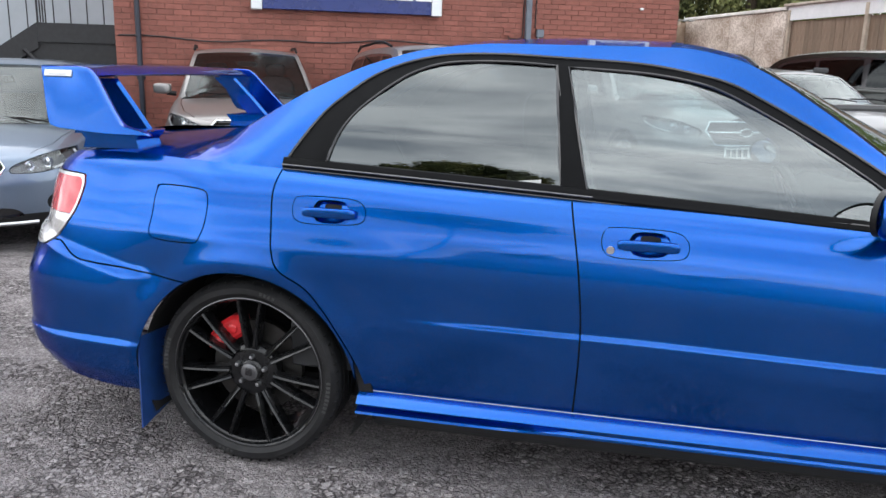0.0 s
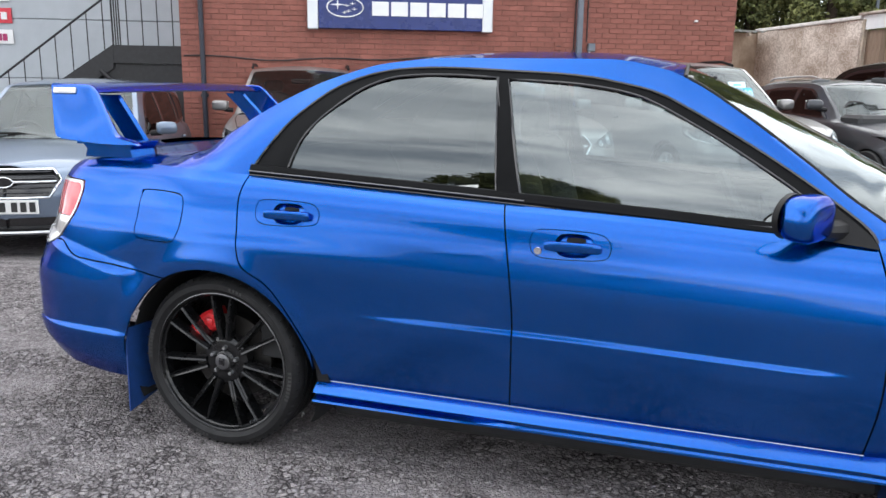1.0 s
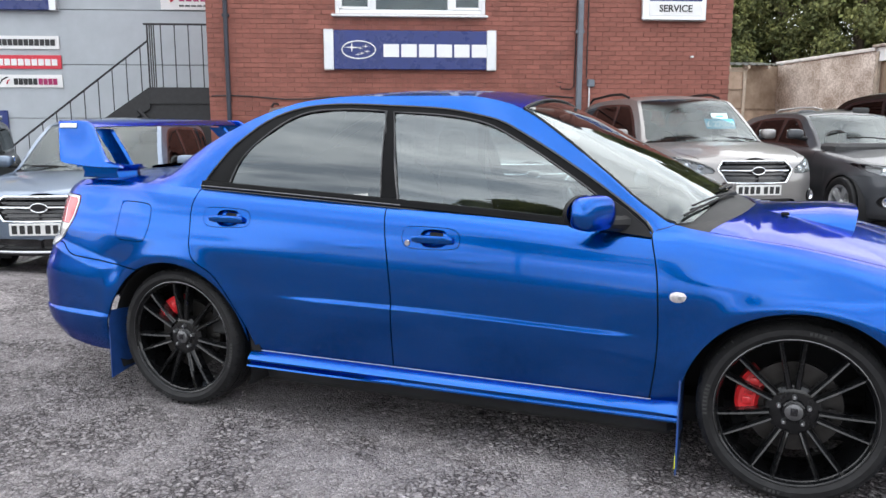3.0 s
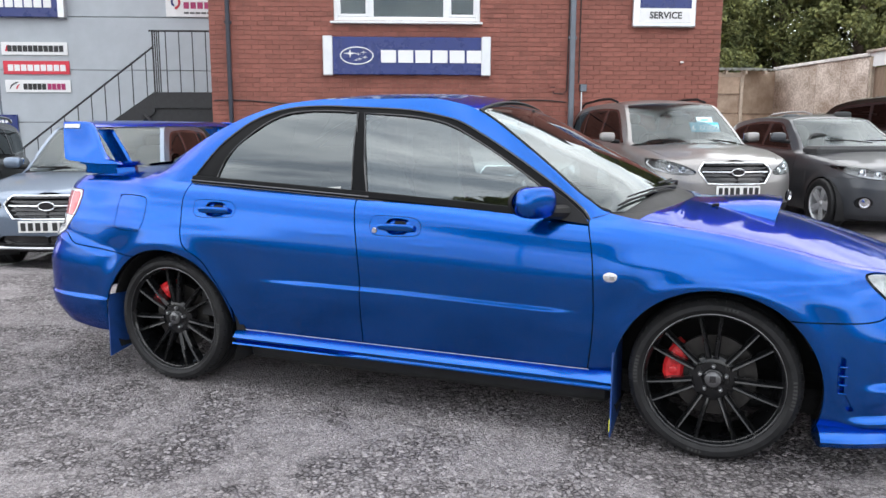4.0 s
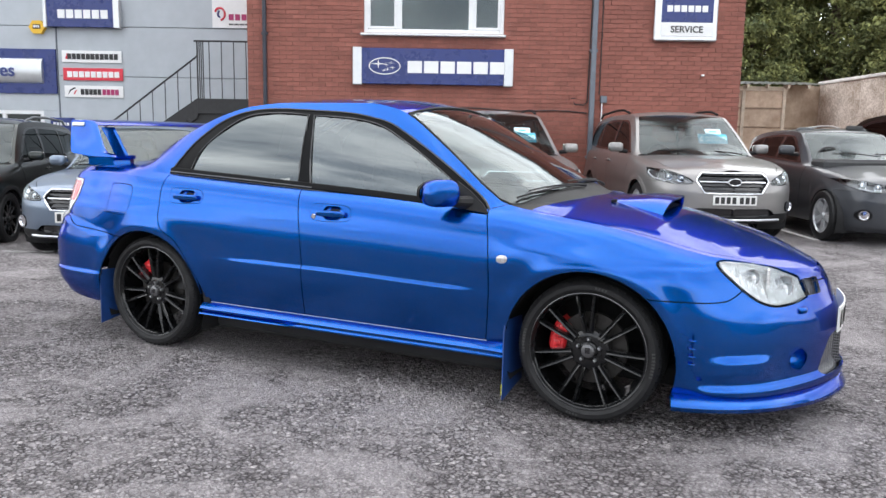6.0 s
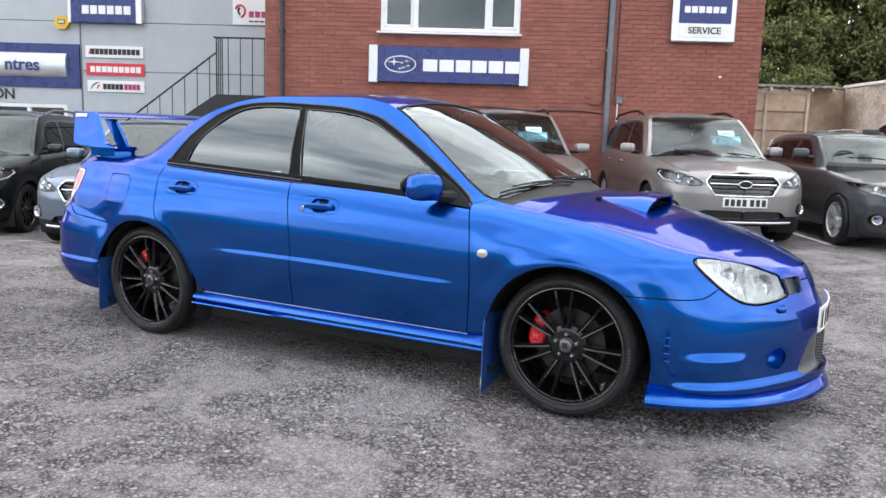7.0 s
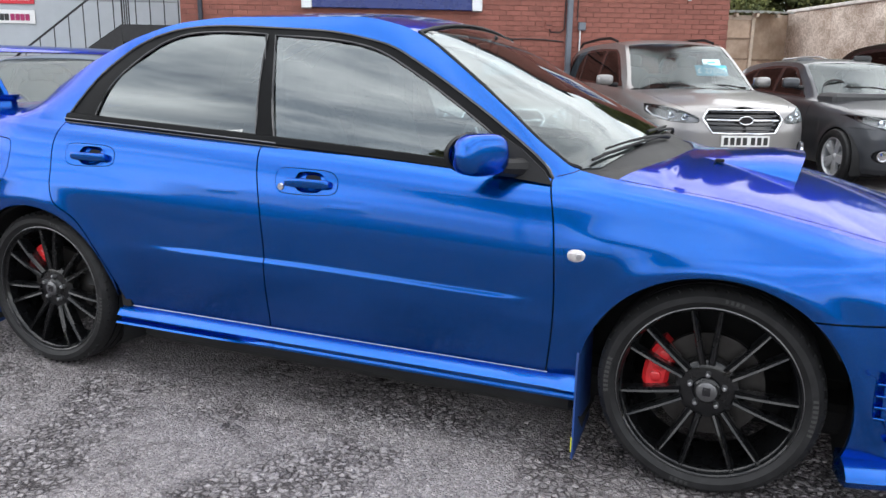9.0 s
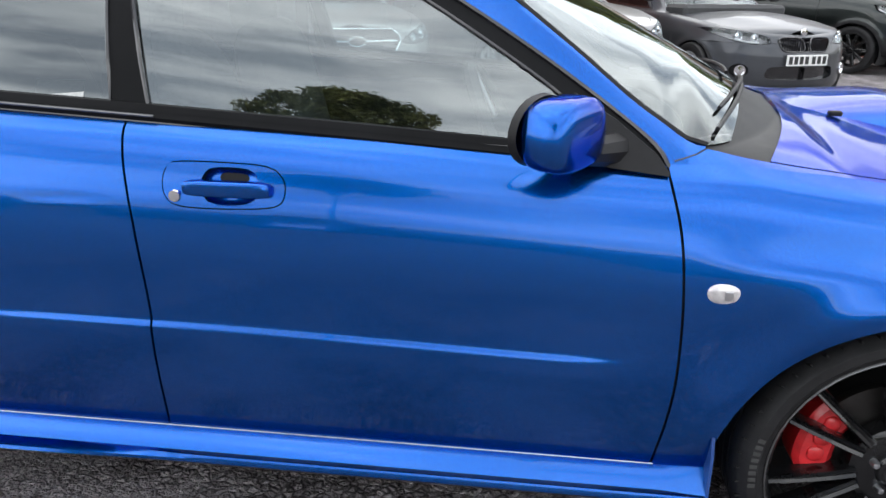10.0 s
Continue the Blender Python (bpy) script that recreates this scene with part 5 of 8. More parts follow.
    both("rear_bumper", rbump, BLUE, car, centre=True)
    both("front_bumper", fbump, BLUE, car, centre=True)
    for k, side in enumerate((1, -1)):
        flip = (lambda q: q) if side > 0 else (lambda q: q.mirrored())
        head = part("headlamp", flip(lamp_f.moved(0.001)).geo(0.004), LENS, car, "clear swept headlamp lens", 40, flip_fix=False)
        head.visible_shadow = False
        part("reflector", flip(lamp_f.moved(-0.014)).geo(-0.012), LAMPSILVER, head, "", 40, flip_fix=False)
        seal = flip(lamp_f.moved(-0.004))
        part("lamp_bezel", seal.cut(lambda x, y, z: -inside_poly(x, z, HEADLAMP) - 0.006)[0].geo(0.01), BLACKPLASTIC, head, "", 40, flip_fix=False)
        bowl = [(0.004, 0.035), (0.02, 0.032), (0.038, 0.02), (0.046, 0.0), (0.050, 0.0), (0.050, 0.004)]
        for bx, bw, bz, br in ((2.015, 0.475, 0.62, 1.0), (1.90, 0.62, 0.672, 0.72)):
            part("lamp_bowl", Geo().lathe([(r * br, y) for r, y in bowl], 24, pose(bx - 0.005, -side * (bw - 0.008), bz, 0, 0, side * 35)), CHROME, head)
            part("bulb", Geo().lathe([(0.0005, -0.012), (0.010, -0.008), (0.011, 0.02), (0.0005, 0.03)], 12, pose(bx, -side * (bw - 0.006), bz, 0, 0, side * 35)), UPVC, head)
        part("lamp_divider", Geo().box((1.955, -side * 0.545, 0.64), (0.012, 0.05, 0.13), 0.004, pose(0, 0, 0)), LAMPSILVER, head)
        tail = part("tail_lamp", flip(lamp_r.moved(0.002).cut(lambda x, y, z: 0.808 - z)[0]).geo(0.006), REDLENS, car, "red upper tail lamp lens", 40, flip_fix=False)
        part("clear_lens", flip(lamp_r.moved(0.002).cut(lambda x, y, z: z - 0.806)[0]).geo(0.006), TAILCLEAR, tail, "pale clear lower lens", 40, flip_fix=False)
        part("lamp_surround", flip(lamp_r.moved(0.003).cut(lambda x, y, z: np.where(x > -2.15, -inside_poly(x, z, TAILLAMP) - 0.011, 1.0))[0]).geo(0.006), STEEL, tail, "", 40, flip_fix=False)
        part("fog_recess", Geo().lathe([(0.002, 0.05), (0.03, 0.046), (0.046, 0.028), (0.053, -0.006)], 24, pose(2.085, -side * 0.478, 0.318, 0, 0, side * 58)), BLUE, car)
        part("vent_recess", flip(vent.moved(-0.016)).geo(-0.018), BLUE, car, "", 40, flip_fix=False)
        for q in range(4):
            part("vent_fin", Geo().box((1.706, -side * (surf_w(vent, 1.70, 0.425 - q * 0.033) - 0.009), 0.425 - q * 0.033), (0.03, 0.016, 0.007), 0.002), BLUE, car)
        part("inlet_mesh", flip(inlet.moved(-0.02)).geo(-0.03), MESHGRILLE, car, "", 40, flip_fix=False)
    part("lower_grille", weld((lambda q: q.joined(q.mirrored()))(mouth.moved(-0.03)).geo(-0.03)), MESHGRILLE, car, "fine silver wire mesh lower grille", 40, flip_fix=False)
    both("inner_shell", inner, DARK, car, rim=0)

    # upper body
    dlo, top = top.cut(lambda x, y, z: np.where(y < -0.35, inside_poly(x, z, DLO), 1.0))
    rgl, dlo = dlo.cut(side_field(RGLASS))
    fgl, dlo = dlo.cut(side_field(FGLASS))
    both("window_surround", dlo, GREYTRIM, car, rim=0.01, label="dull black window frame and pillar trim")
    for k, (skin, name) in enumerate(((rgl, "rear_door_glass"), (fgl, "front_door_glass"))):
        g = pane(skin.moved(-0.004))
        for i, h in enumerate((g, g.mirrored())):
            part(name, h.geo(0), TINTED if k == 0 else CLEAR, (rd, fd)[k][i], "dark tinted glass" if k == 0 else "clear glass", 80, flip_fix=False)
    ws_edge = table([(e[0], e[1]) for e in EDGE])
    shield, top = top.cut(lambda x, y, z: np.where((x > 0.20) & (x < 1.125), np.maximum(-y - (ws_edge(x) - 0.012), 0.235 - x), 1.0))
    back, top = top.cut(lambda x, y, z: np.where((x < -0.6) & (x > -1.53), np.maximum(-y - (ws_edge(x) - 0.03), x + 0.80), 1.0))
    shield, foot = shield.cut(lambda x, y, z: x - (1.01 - 0.25 * y * y))
    both("windscreen", shield.moved(-0.003), SCREEN, car, rim=0, centre=True)
    both("rear_screen", back.moved(-0.003), TINTED, car, rim=0, centre=True)
    bonnet_edge = table([(0.80, 0.70), (0.86, 0.712), (1.03, 0.71), (1.27, 0.705), (1.5, 0.695), (1.7, 0.66), (1.85, 0.575), (2.0, 0.44), (2.08, 0.32), (2.13, 0.16), (2.16, 0.0)])
    bon, top = take(top, lambda x, y, z: np.where(x > 0.845, -y - bonnet_edge(x), 1.0), 0.0025)
    boot_edge = lambda x, y, z: np.where(x < -1.545, np.maximum(-y - 0.60 - 0.0 * x, x + 1.552), 1.0)
    boot, top = take(top, boot_edge, 0.0025)
    cowl, bon = bon.cut(lambda x, y, z: x - (1.11 - 0.29 * y * y))
    cowl = cowl.joined(foot)
    roof, wings = top.cut(lambda x, y, z: np.where((x > -1.6) & (x < 0.86), -1.0, 1.0))
    both("bonnet", bon, BLUE, car, centre=True)
    both("scuttle_panel", cowl.moved(-0.006), BLACKPLASTIC, car, centre=True)
    both("boot_lid", boot, BLUE, car, centre=True)
    both("roof_panel", roof, BLUE, car, rim=0.02, centre=True)
    tail_top, nose_top = wings.cut(lambda x, y, z: x)
    both("rear_wing_top", tail_top, BLUE, car)
    both("front_wing_top", nose_top, BLUE, car)
    part("headlining", weld((lambda s: s.joined(s.mirrored()).geo(0))(roof.cut(lambda x, y, z: 1.15 - z)[0].moved(-0.03))), LINING, car, smooth=40, flip_fix=False)
    return car, rd, fd, (rdoor, fdoor, dlo, roof)


BLUE_CAR, REAR_DOORS, FRONT_DOORS, SIDE_SKINS = blue_car()


def pair(fn):
    """Calls fn for the right side (1) and the left side (-1)."""
    for side in (1, -1):
        fn(side)


def wheel_parts(car, x, z, side, w_face, r_tyre, r_rim, width, spokes, rim_mat, steer=0.0, detail=True, twin=True, turn=0.0, caliper=None):
    """A wheel whose outer face lies w_face from the middle; local -y points outwards."""
    base = pose(x, -side * w_face, z, 0, turn, 0 if side > 0 else 180)
    prof = [(r_rim + 0.009, 0.012), (r_rim + 0.008, 0.002), (r_rim + 0.003, 0.0), (r_rim - 0.001, 0.003), (r_rim - 0.003, 0.012), (r_rim - 0.009, 0.018), (r_rim - 0.011, 0.05), (r_rim - 0.022, 0.12), (r_rim - 0.024, width - 0.02), (r_rim - 0.004, width)]
    wheel = part("wheel", Geo().lathe(prof, 56), rim_mat, car, m=base)
    rt = r_tyre
    tp = [(r_rim + 0.004, 0.004), (r_rim + 0.014, -0.004), (r_rim + (rt - r_rim) * 0.35, -0.012), (r_rim + (rt - r_rim) * 0.62, -0.011), (rt - 0.014, -0.001), (rt - 0.004, 0.014), (rt - 0.001, 0.03)]
    groove = []
    for gy in (0.045, 0.085, 0.125, 0.165):
        if gy < width - 0.04:
            groove += [(rt, gy), (rt - 0.008, gy + 0.001), (rt - 0.008, gy + 0.008), (rt, gy + 0.009)]
    tp += groove + [(rt - 0.001, width - 0.02), (rt - 0.012, width), (r_rim + 0.02, width + 0.01), (r_rim - 0.004, width)]
    tyre = part("tyre", Geo().lathe(tp, 72), RUBBER, wheel)
    if detail:
        tread = Geo()
        for i in range(60):
            a = 2 * math.pi * i / 60
            tread.box((rt - 0.0105, 0.012, 0), (0.012, 0.022, 0.0035), 0.001, pose(0, 0, 0, 0, -math.degrees(a), 0) @ pose(0, 0, 0, 24, 0, 0))
        tagged(part("shoulder_siping", tread, BLACKPLASTIC, wheel, smooth=0), kind="stuff")
        for a0, n, wdt in ((-14, 8, 0.8), (166, 8, 0.8), (75, 4, 0.6), (255, 4, 0.6)):
            marks = Geo()
            rr = r_rim + (rt - r_rim) * 0.5
            for i in range(n):
                a = a0 + i * 2.9
                marks.box((rr, -0.0125, 0), (0.017 * wdt, 0.002, 0.008), 0.0006, pose(0, 0, 0, 0, -a, 0))
            part("sidewall_marking", marks, TYREMARK, wheel, smooth=0)
        # lighter ring on the black rim: the lip's highlight put in as colour
        part("rim_edge_highlight", Geo().lathe([(r_rim + 0.0035, -0.002), (r_rim + 0.006, -0.001), (r_rim + 0.006, 0.004), (r_rim + 0.0035, 0.004)], 56, loop=True), CAPGREY, wheel)
    n = spokes
    sp = None
    for i in range(n):
        a = 360.0 * i / n
        if twin:
            k = i // 2
            a = 8.5 + 360.0 * k / (n // 2) + (9.0 if i % 2 else -9.0)
        if sp is None:
            r0, r1 = (0.078, r_rim - 0.008) if detail else (0.05, r_rim - 0.01)
            wd0, wd1 = (0.0105, 0.0078) if n > 10 else (0.030, 0.020)
            rings = []
            for f in np.linspace(0, 1, 7):
                rr = r0 + (r1 - r0) * f
                wd = wd0 + (wd1 - wd0) * f
                y = 0.010 + 0.004 * f + 0.016 * (1 - f) ** 2
                rings.append([(rr, y + 0.042, -wd * 0.9), (rr, y + 0.006, -wd), (rr, y, -wd * 0.62), (rr, y + 0.004, 0), (rr, y, wd * 0.62), (rr, y + 0.006, wd), (rr, y + 0.042, wd * 0.9)])
            sp = mesh_of("spoke", Geo().loft(rings), rim_mat, 30)
        part("spoke", sp, rim_mat, wheel, m=pose(0, 0, 0, 0, a, 0))
    part("hub_boss", Geo().lathe([(0.0005, 0.022), (0.032, 0.022), (0.038, 0.026), (0.042, 0.034), (0.070, 0.034), (0.088, 0.042), (0.093, 0.075)], 36), rim_mat, wheel)
    if detail:
        part("centre_cap", Geo().lathe([(0.0005, 0.010), (0.024, 0.011), (0.029, 0.014), (0.030, 0.024)], 30), CAPGREY, wheel, "grey round centre cap")
        part("cap_emblem", Geo().box((0.0, 0.009, 0.003), (0.022, 0.004, 0.026), 0.004).box((-0.004, 0.006, 0.006), (0.010, 0.004, 0.011), 0.003), BLACKGLOSS, wheel)
        for i in range(5):
            a = math.radians(90 + 72 * i)
            part("wheel_nut", Geo().lathe([(0.0005, 0.016), (0.006, 0.017), (0.008, 0.022), (0.009, 0.045)], 10, pose(0.05 * math.cos(a), 0.0, 0.05 * math.sin(a))), STEEL, wheel)
        part("brake_disc", Geo().lathe([(0.06, 0.085), (0.085, 0.083), (0.158, 0.083), (0.160, 0.088), (0.158, 0.105), (0.06, 0.105)], 48), DISC, wheel)
        if caliper is not None:
            rings = []
            for i in range(9):
                a = math.radians(caliper - 26 + 6.5 * i)
                k = 1.0 if 0 < i < 8 else 0.8
                r0, r1 = 0.158 - 0.045 * k, 0.158 + 0.032 * k
                rings.append([(r * math.cos(a), y, r * math.sin(a)) for r, y in ((r0, 0.066), (r0 + 0.012, 0.056), (r1 - 0.012, 0.056), (r1, 0.066), (r1, 0.13), (r0, 0.13))])
            cal = Geo().loft(rings)
            for q in (-14, 0, 14):
                a = math.radians(caliper + q)
                pebble(cal, (0.150 * math.cos(a), 0.056, 0.150 * math.sin(a)), (0.034, 0.014, 0.034), 2.5, n=12, k=8)
            part("brake_caliper", cal, RED, wheel, "red painted brake caliper")
        part("hub_carrier", Geo().lathe([(0.0005, 0.06), (0.07, 0.06), (0.075, 0.12), (0.0005, 0.12)], 24), DARK, wheel)
    else:
        part("hub_back", Geo().lathe([(0.0005, 0.09), (0.15, 0.09), (0.15, 0.11), (0.0005, 0.11)], 24), DISC, wheel)
        part("centre_cap", Geo().lathe([(0.0005, 0.012), (0.026, 0.013), (0.030, 0.024)], 20), rim_mat, wheel)
    return wheel


def blue_running_gear(car):
    for x, z, r, cal in ((-1.27, 0.318, 0.318, 140), (1.27, 0.318, 0.318, 162)):
        for side in (1, -1):
            c = cal if side > 0 else 180 - cal
            wheel_parts(car, x, z, side, 0.812, r, 0.253, 0.205, 14, RIMBLACK, detail=True, turn=6 if x < 0 else 0, caliper=c)
            ax = 0.372 if x < 0 else 0.376
            well = Geo().lathe([(ax + 0.012, 0.0), (ax + 0.02, 0.05), (ax + 0.03, 0.36), (0.02, 0.37)], 40, a0=radians(-25), a1=radians(205))
            part("wheel_well", well, DARK, car, m=pose(x, -side * 0.80, 0.30, 0, 0, 0 if side > 0 else 180))
            part("arch_liner_lip", Geo().lathe([(ax - 0.006, 0.022), (ax - 0.002, 0.012), (ax + 0.006, 0.016)], 40, a0=radians(28), a1=radians(150)), BLACKPLASTIC, car, m=pose(x, -side * 0.838, 0.30, 0, 0, 0 if side > 0 else 180))
    for x, z, l, w in ((0.0, 0.195, 1.75, 1.46), (-1.35, 0.22, 1.1, 1.16), (1.4, 0.20, 1.2, 1.16)):
        part("underbody", Geo().box((x, 0, z), (l, w, 0.10), 0.02), DARK, car)
    part("engine_block", Geo().box((1.45, 0, 0.45), (0.9, 0.9, 0.42), 0.05), DARK, car)
    part("exhaust", Geo().tube([(-1.0, -0.1, 0.2), (-1.9, -0.4, 0.22), (-2.2, -0.42, 0.24)], 0.05, 14), STEEL, car)


def side_skirt(car, side):
    rings = []
    xs = np.linspace(-0.888, 0.90, 60)
    for x in xs:
        g = 1 - smoothstep(-0.55, -0.12, x)
        e = smoothstep(0.80, 0.90, x)
        lift = 0.012 * e
        pts = [(0.775, 0.302), (0.800, 0.3035 + lift), (0.822, 0.292 + lift * 0.5), (0.842 + 0.008 * e, 0.272), (0.838 - 0.018 * g, 0.262 - 0.001), (0.836 - 0.016 * g, 0.257), (0.840 + 0.006 * g, 0.249), (0.840 + 0.009 * g, 0.242),
               (0.828, 0.236), (0.80, 0.228), (0.76, 0.214), (0.72, 0.208), (0.70, 0.26)]
        rings.append([(x, -side * w, z) for w, z in pts])
    part("side_skirt", Geo().loft(rings), BLUE, car, "blue moulded side skirt", 28)
    strip = [(x, -side * 0.8015, 0.3045) for x in (-0.86, 0.0, 0.80)]
    part("sill_seal", Geo().tube(strip, 0.0014, 6), STEEL, car)


def front_lip(car):
    px, pw = [p[0] for p in PLAN], [p[1] for p in PLAN]
    arc = np.r_[0, np.cumsum(np.hypot(np.diff(px), np.diff(pw)))]
    fx, fw = pchip(arc, px), pchip(arc, pw)
    s0 = float(np.interp(1.635, px, arc))
    s = np.linspace(s0, arc[-1], 40)
    pts = []
    for k, q in enumerate(s):
        tx, tw = float(fx(q + 0.02) - fx(q - 0.02)), float(fw(q + 0.02) - fw(q - 0.02))
        if k == len(s) - 1:
            tx, tw = 0.0, -1.0
        ln = math.hypot(tx, tw)
        pts.append((float(fx(q)), float(fw(q)), -tw / ln, tx / ln))
    full = [(x, -w, nx, -nw) for x, w, nx, nw in pts] + [(x, w, nx, nw) for x, w, nx, nw in pts[-2::-1]]
    rings = []
    for i, (x, y, nx, ny) in enumerate(full):
        f = 1 - abs(i - len(pts) + 1) / (len(pts) - 1)
        drop = -0.035 * smoothstep(0.1, 0.9, f)
        up = 0.02 * smoothstep(0.5, 1.0, f)
        rings.append([(x + nx * o, y + ny * o, z + drop) for o, z in ((-0.08, 0.200), (-0.004, 0.196 + up), (0.016, 0.186 + up), (0.036, 0.170), (0.040, 0.158), (0.030, 0.138), (0.0, 0.132), (-0.08, 0.134))])
    part("front_lip_spoiler", Geo().loft(rings), BLUE, car, "blue front lip spoiler", 30)


def door_mirror(car, side):
    m = pose(0.585, -side * 0.862, 0.972, 0, 0, -side * 30 + (0 if side > 0 else 0))
    g = Geo()
    pebble(g, (0, 0, 0), (0.110, 0.180, 0.124), 3.4)
    g.v = [(x * (1.0 - 0.25 * max(0, x / 0.06)) + 0.0, y * (1 - 0.12 * (z > 0) * z / 0.065), z) for x, y, z in g.v]
    mir = part("door_mirror", g, BLUE, car, m=m)
    part("mirror_frame", Geo().lathe([(0.05, 0.0), (0.058, -0.01), (0.06, 0.004)], 28, pose(-0.052, 0, 0, 0, 0, 90) @ Matrix.Diagonal((1.62, 1, 1.03, 1))), BLACKPLASTIC, mir)
    part("mirror_glass", Geo().lathe([(0.0005, 0.0), (0.052, 0.0)], 28, pose(-0.055, 0, 0, 0, 0, 90) @ Matrix.Diagonal((1.62, 1, 1.03, 1))), MIRROR, mir)
    part("mirror_stalk", Geo().tube([(0.68, -side * 0.735, 0.925), (0.63, -side * 0.80, 0.930), (0.60, -side * 0.85, 0.945)], [0.035, 0.026, 0.03], 10), BLACKPLASTIC, car)
    sail = [(0.588, 0.925), (0.60, 1.022), (0.675, 0.980), (0.752, 0.922), (0.776, 0.892), (0.774, 0.886), (0.66, 0.898), (0.588, 0.906)]
    g = Geo()
    rings = []
    for d in (0.0, 0.008):
        rings.append([(x, -side * (0.760 - (z - 0.9) * 0.42 + 0.006 + d), z) for x, z in sail])
    part("mirror_sail", g.loft(rings), BLACKPLASTIC, car, "matt black mirror sail panel")


def rear_wing(car):
    wing = part("rear_wing", board_geo(), BLUE, car, "tall blue boot-mounted rear wing")
    for side in (1, -1):
        plate = smooth_poly([(-2.098, 1.283, 1), (-1.95, 1.286), (-1.905, 1.272), (-1.855, 1.215), (-1.79, 1.135), (-1.745, 1.095), (-1.67, 1.078), (-1.65, 1.068, 1), (-1.80, 1.068), (-1.95, 1.078), (-2.01, 1.086), (-2.04, 1.115)], n=5)
        rings = []
        for d, sc in ((0.0, 0.97), (0.006, 1.0), (0.026, 1.0), (0.032, 0.97)):
            c = poly_mid(plate)
            rings.append([(c[0] + (x - c[0]) * sc, -side * (0.612 + (1.283 - z) * 0.36 + d - 0.016), c[1] + (z - c[1]) * sc) for x, z in plate])
        part("end_plate", Geo().loft(rings), BLUE, wing, smooth=40)
        part("wing_badge", Geo().box((0, 0, 0), (0.105, 0.006, 0.022), 0.009, pose(-2.022, -side * 0.6365, 1.262, 0, 0, 0) @ pose(0, 0, 0, -side * 18, 0, 0)), UPVC, wing, "pale oblong badge")
        part("badge_bar", Geo().box((0, 0, 0), (0.07, 0.004, 0.008), 0.002, pose(-2.022, -side * 0.640, 1.262, -side * 18, 0, 0)), SILVERSIGN, wing)
        foot = [[(x0, -side * w, z) for x0, z in ((xa, zt), (xb - 0.05, zt + 0.001), (xb, zt - 0.009), (xb - 0.06, zt - 0.018), (xa - 0.01, zt - 0.022))] for w, xa, xb, zt in ((0.685, -1.93, -1.715, 1.088), (0.60, -1.90, -1.70, 1.083), (0.52, -1.86, -1.70, 1.074), (0.46, -1.85, -1.70, 1.068))]
        part("wing_floor", Geo().loft(foot), BLUE, wing, smooth=30)
        strut = [[(x, -side * w, z) for x, w in ((xa, wq - 0.016), (xb, wq - 0.012), (xb + 0.012, wq), (xb, wq + 0.012), (xa, wq + 0.016))] for xa, xb, wq, z in ((-2.02, -1.93, 0.455, 1.245), (-1.93, -1.845, 0.475, 1.15), (-1.86, -1.775, 0.49, 1.066))]
        part("wing_strut", Geo().loft(strut), BLUE, wing, smooth=30)
        part("wing_foot", Geo().loft([[(x, -side * w, z) for x, w in ((-1.965 + g, 0.44), (-1.74 - g, 0.455), (-1.70 - g, 0.52), (-1.72 - g, 0.63), (-1.95 + g, 0.65))] for z, g in ((1.075, 0.0), (1.045, 0.025), (1.015, 0.015))]), BLUE, wing, smooth=30)


def board_geo():
    rings = []
    for y in np.linspace(-0.62, 0.62, 15):
        k = 1 - (y / 0.62) ** 2
        rings.append([(x, y, z + 0.006 * k) for x, z in ((-2.10, 1.283), (-2.09, 1.288), (-2.0, 1.284), (-1.94, 1.272), (-1.905, 1.256), (-1.92, 1.250), (-2.0, 1.258), (-2.08, 1.268))])
    return Geo().loft(rings)


def bonnet_scoop(car):
    zc = table([(c[0], c[1]) for c in CENTRE])

    def base(x, w):
        edge = 0.045 * (w / 0.7) ** 2
        return float(zc(x)) - edge

    rings = []
    for f in np.linspace(0, 1, 16):
        x = 1.14 + 0.325 * f
        h = 0.073 * f ** 1.1 * (1 - 0.14 * smoothstep(0.72, 1.0, f)) + 0.002
        half = 0.215 + 0.075 * f
        ring = []
        for k in range(25):
            u = -1 + k / 12
            w = half * u * (1 - 0.10 * f * (1 - abs(u)))
            q = (1 - abs(u) ** (2.6 + 1.4 * f)) ** 0.72
            ring.append((x + 0.012 * f * q + 0.02 * f * (1 - u * u), w, base(x, w) - 0.004 + h * q))
        rings.append(ring)
    last = rings[-1]
    rings.append([(x - 0.004, w * 0.965, max(z - 0.012, base(x, w) - 0.004)) for x, w, z in last])
    rings.append([(x - 0.09, w * 0.93, max(z - 0.014, base(x, w) - 0.012)) for x, w, z in last])
    part("bonnet_scoop", Geo().loft(rings, close=False), BLUE, car, "raised blue bonnet air scoop", 50)
    back = Geo()
    back.loft([[(1.40, w, base(1.40, w) - 0.02), (1.40, w, base(1.40, w) + 0.052 * (1 - abs(w / 0.27) ** 4))] for w in np.linspace(-0.26, 0.26, 13)], close=False)
    part("scoop_throat", back, DARK, car)
    part("scoop_floor", Geo().loft([[(1.385, w, base(1.385, w) + 0.006), (1.455 + 0.01 * (1 - (w / 0.3) ** 2), w, base(1.455, w) + 0.004)] for w in np.linspace(-0.255, 0.255, 9)], close=False), BLACKPLASTIC, car)


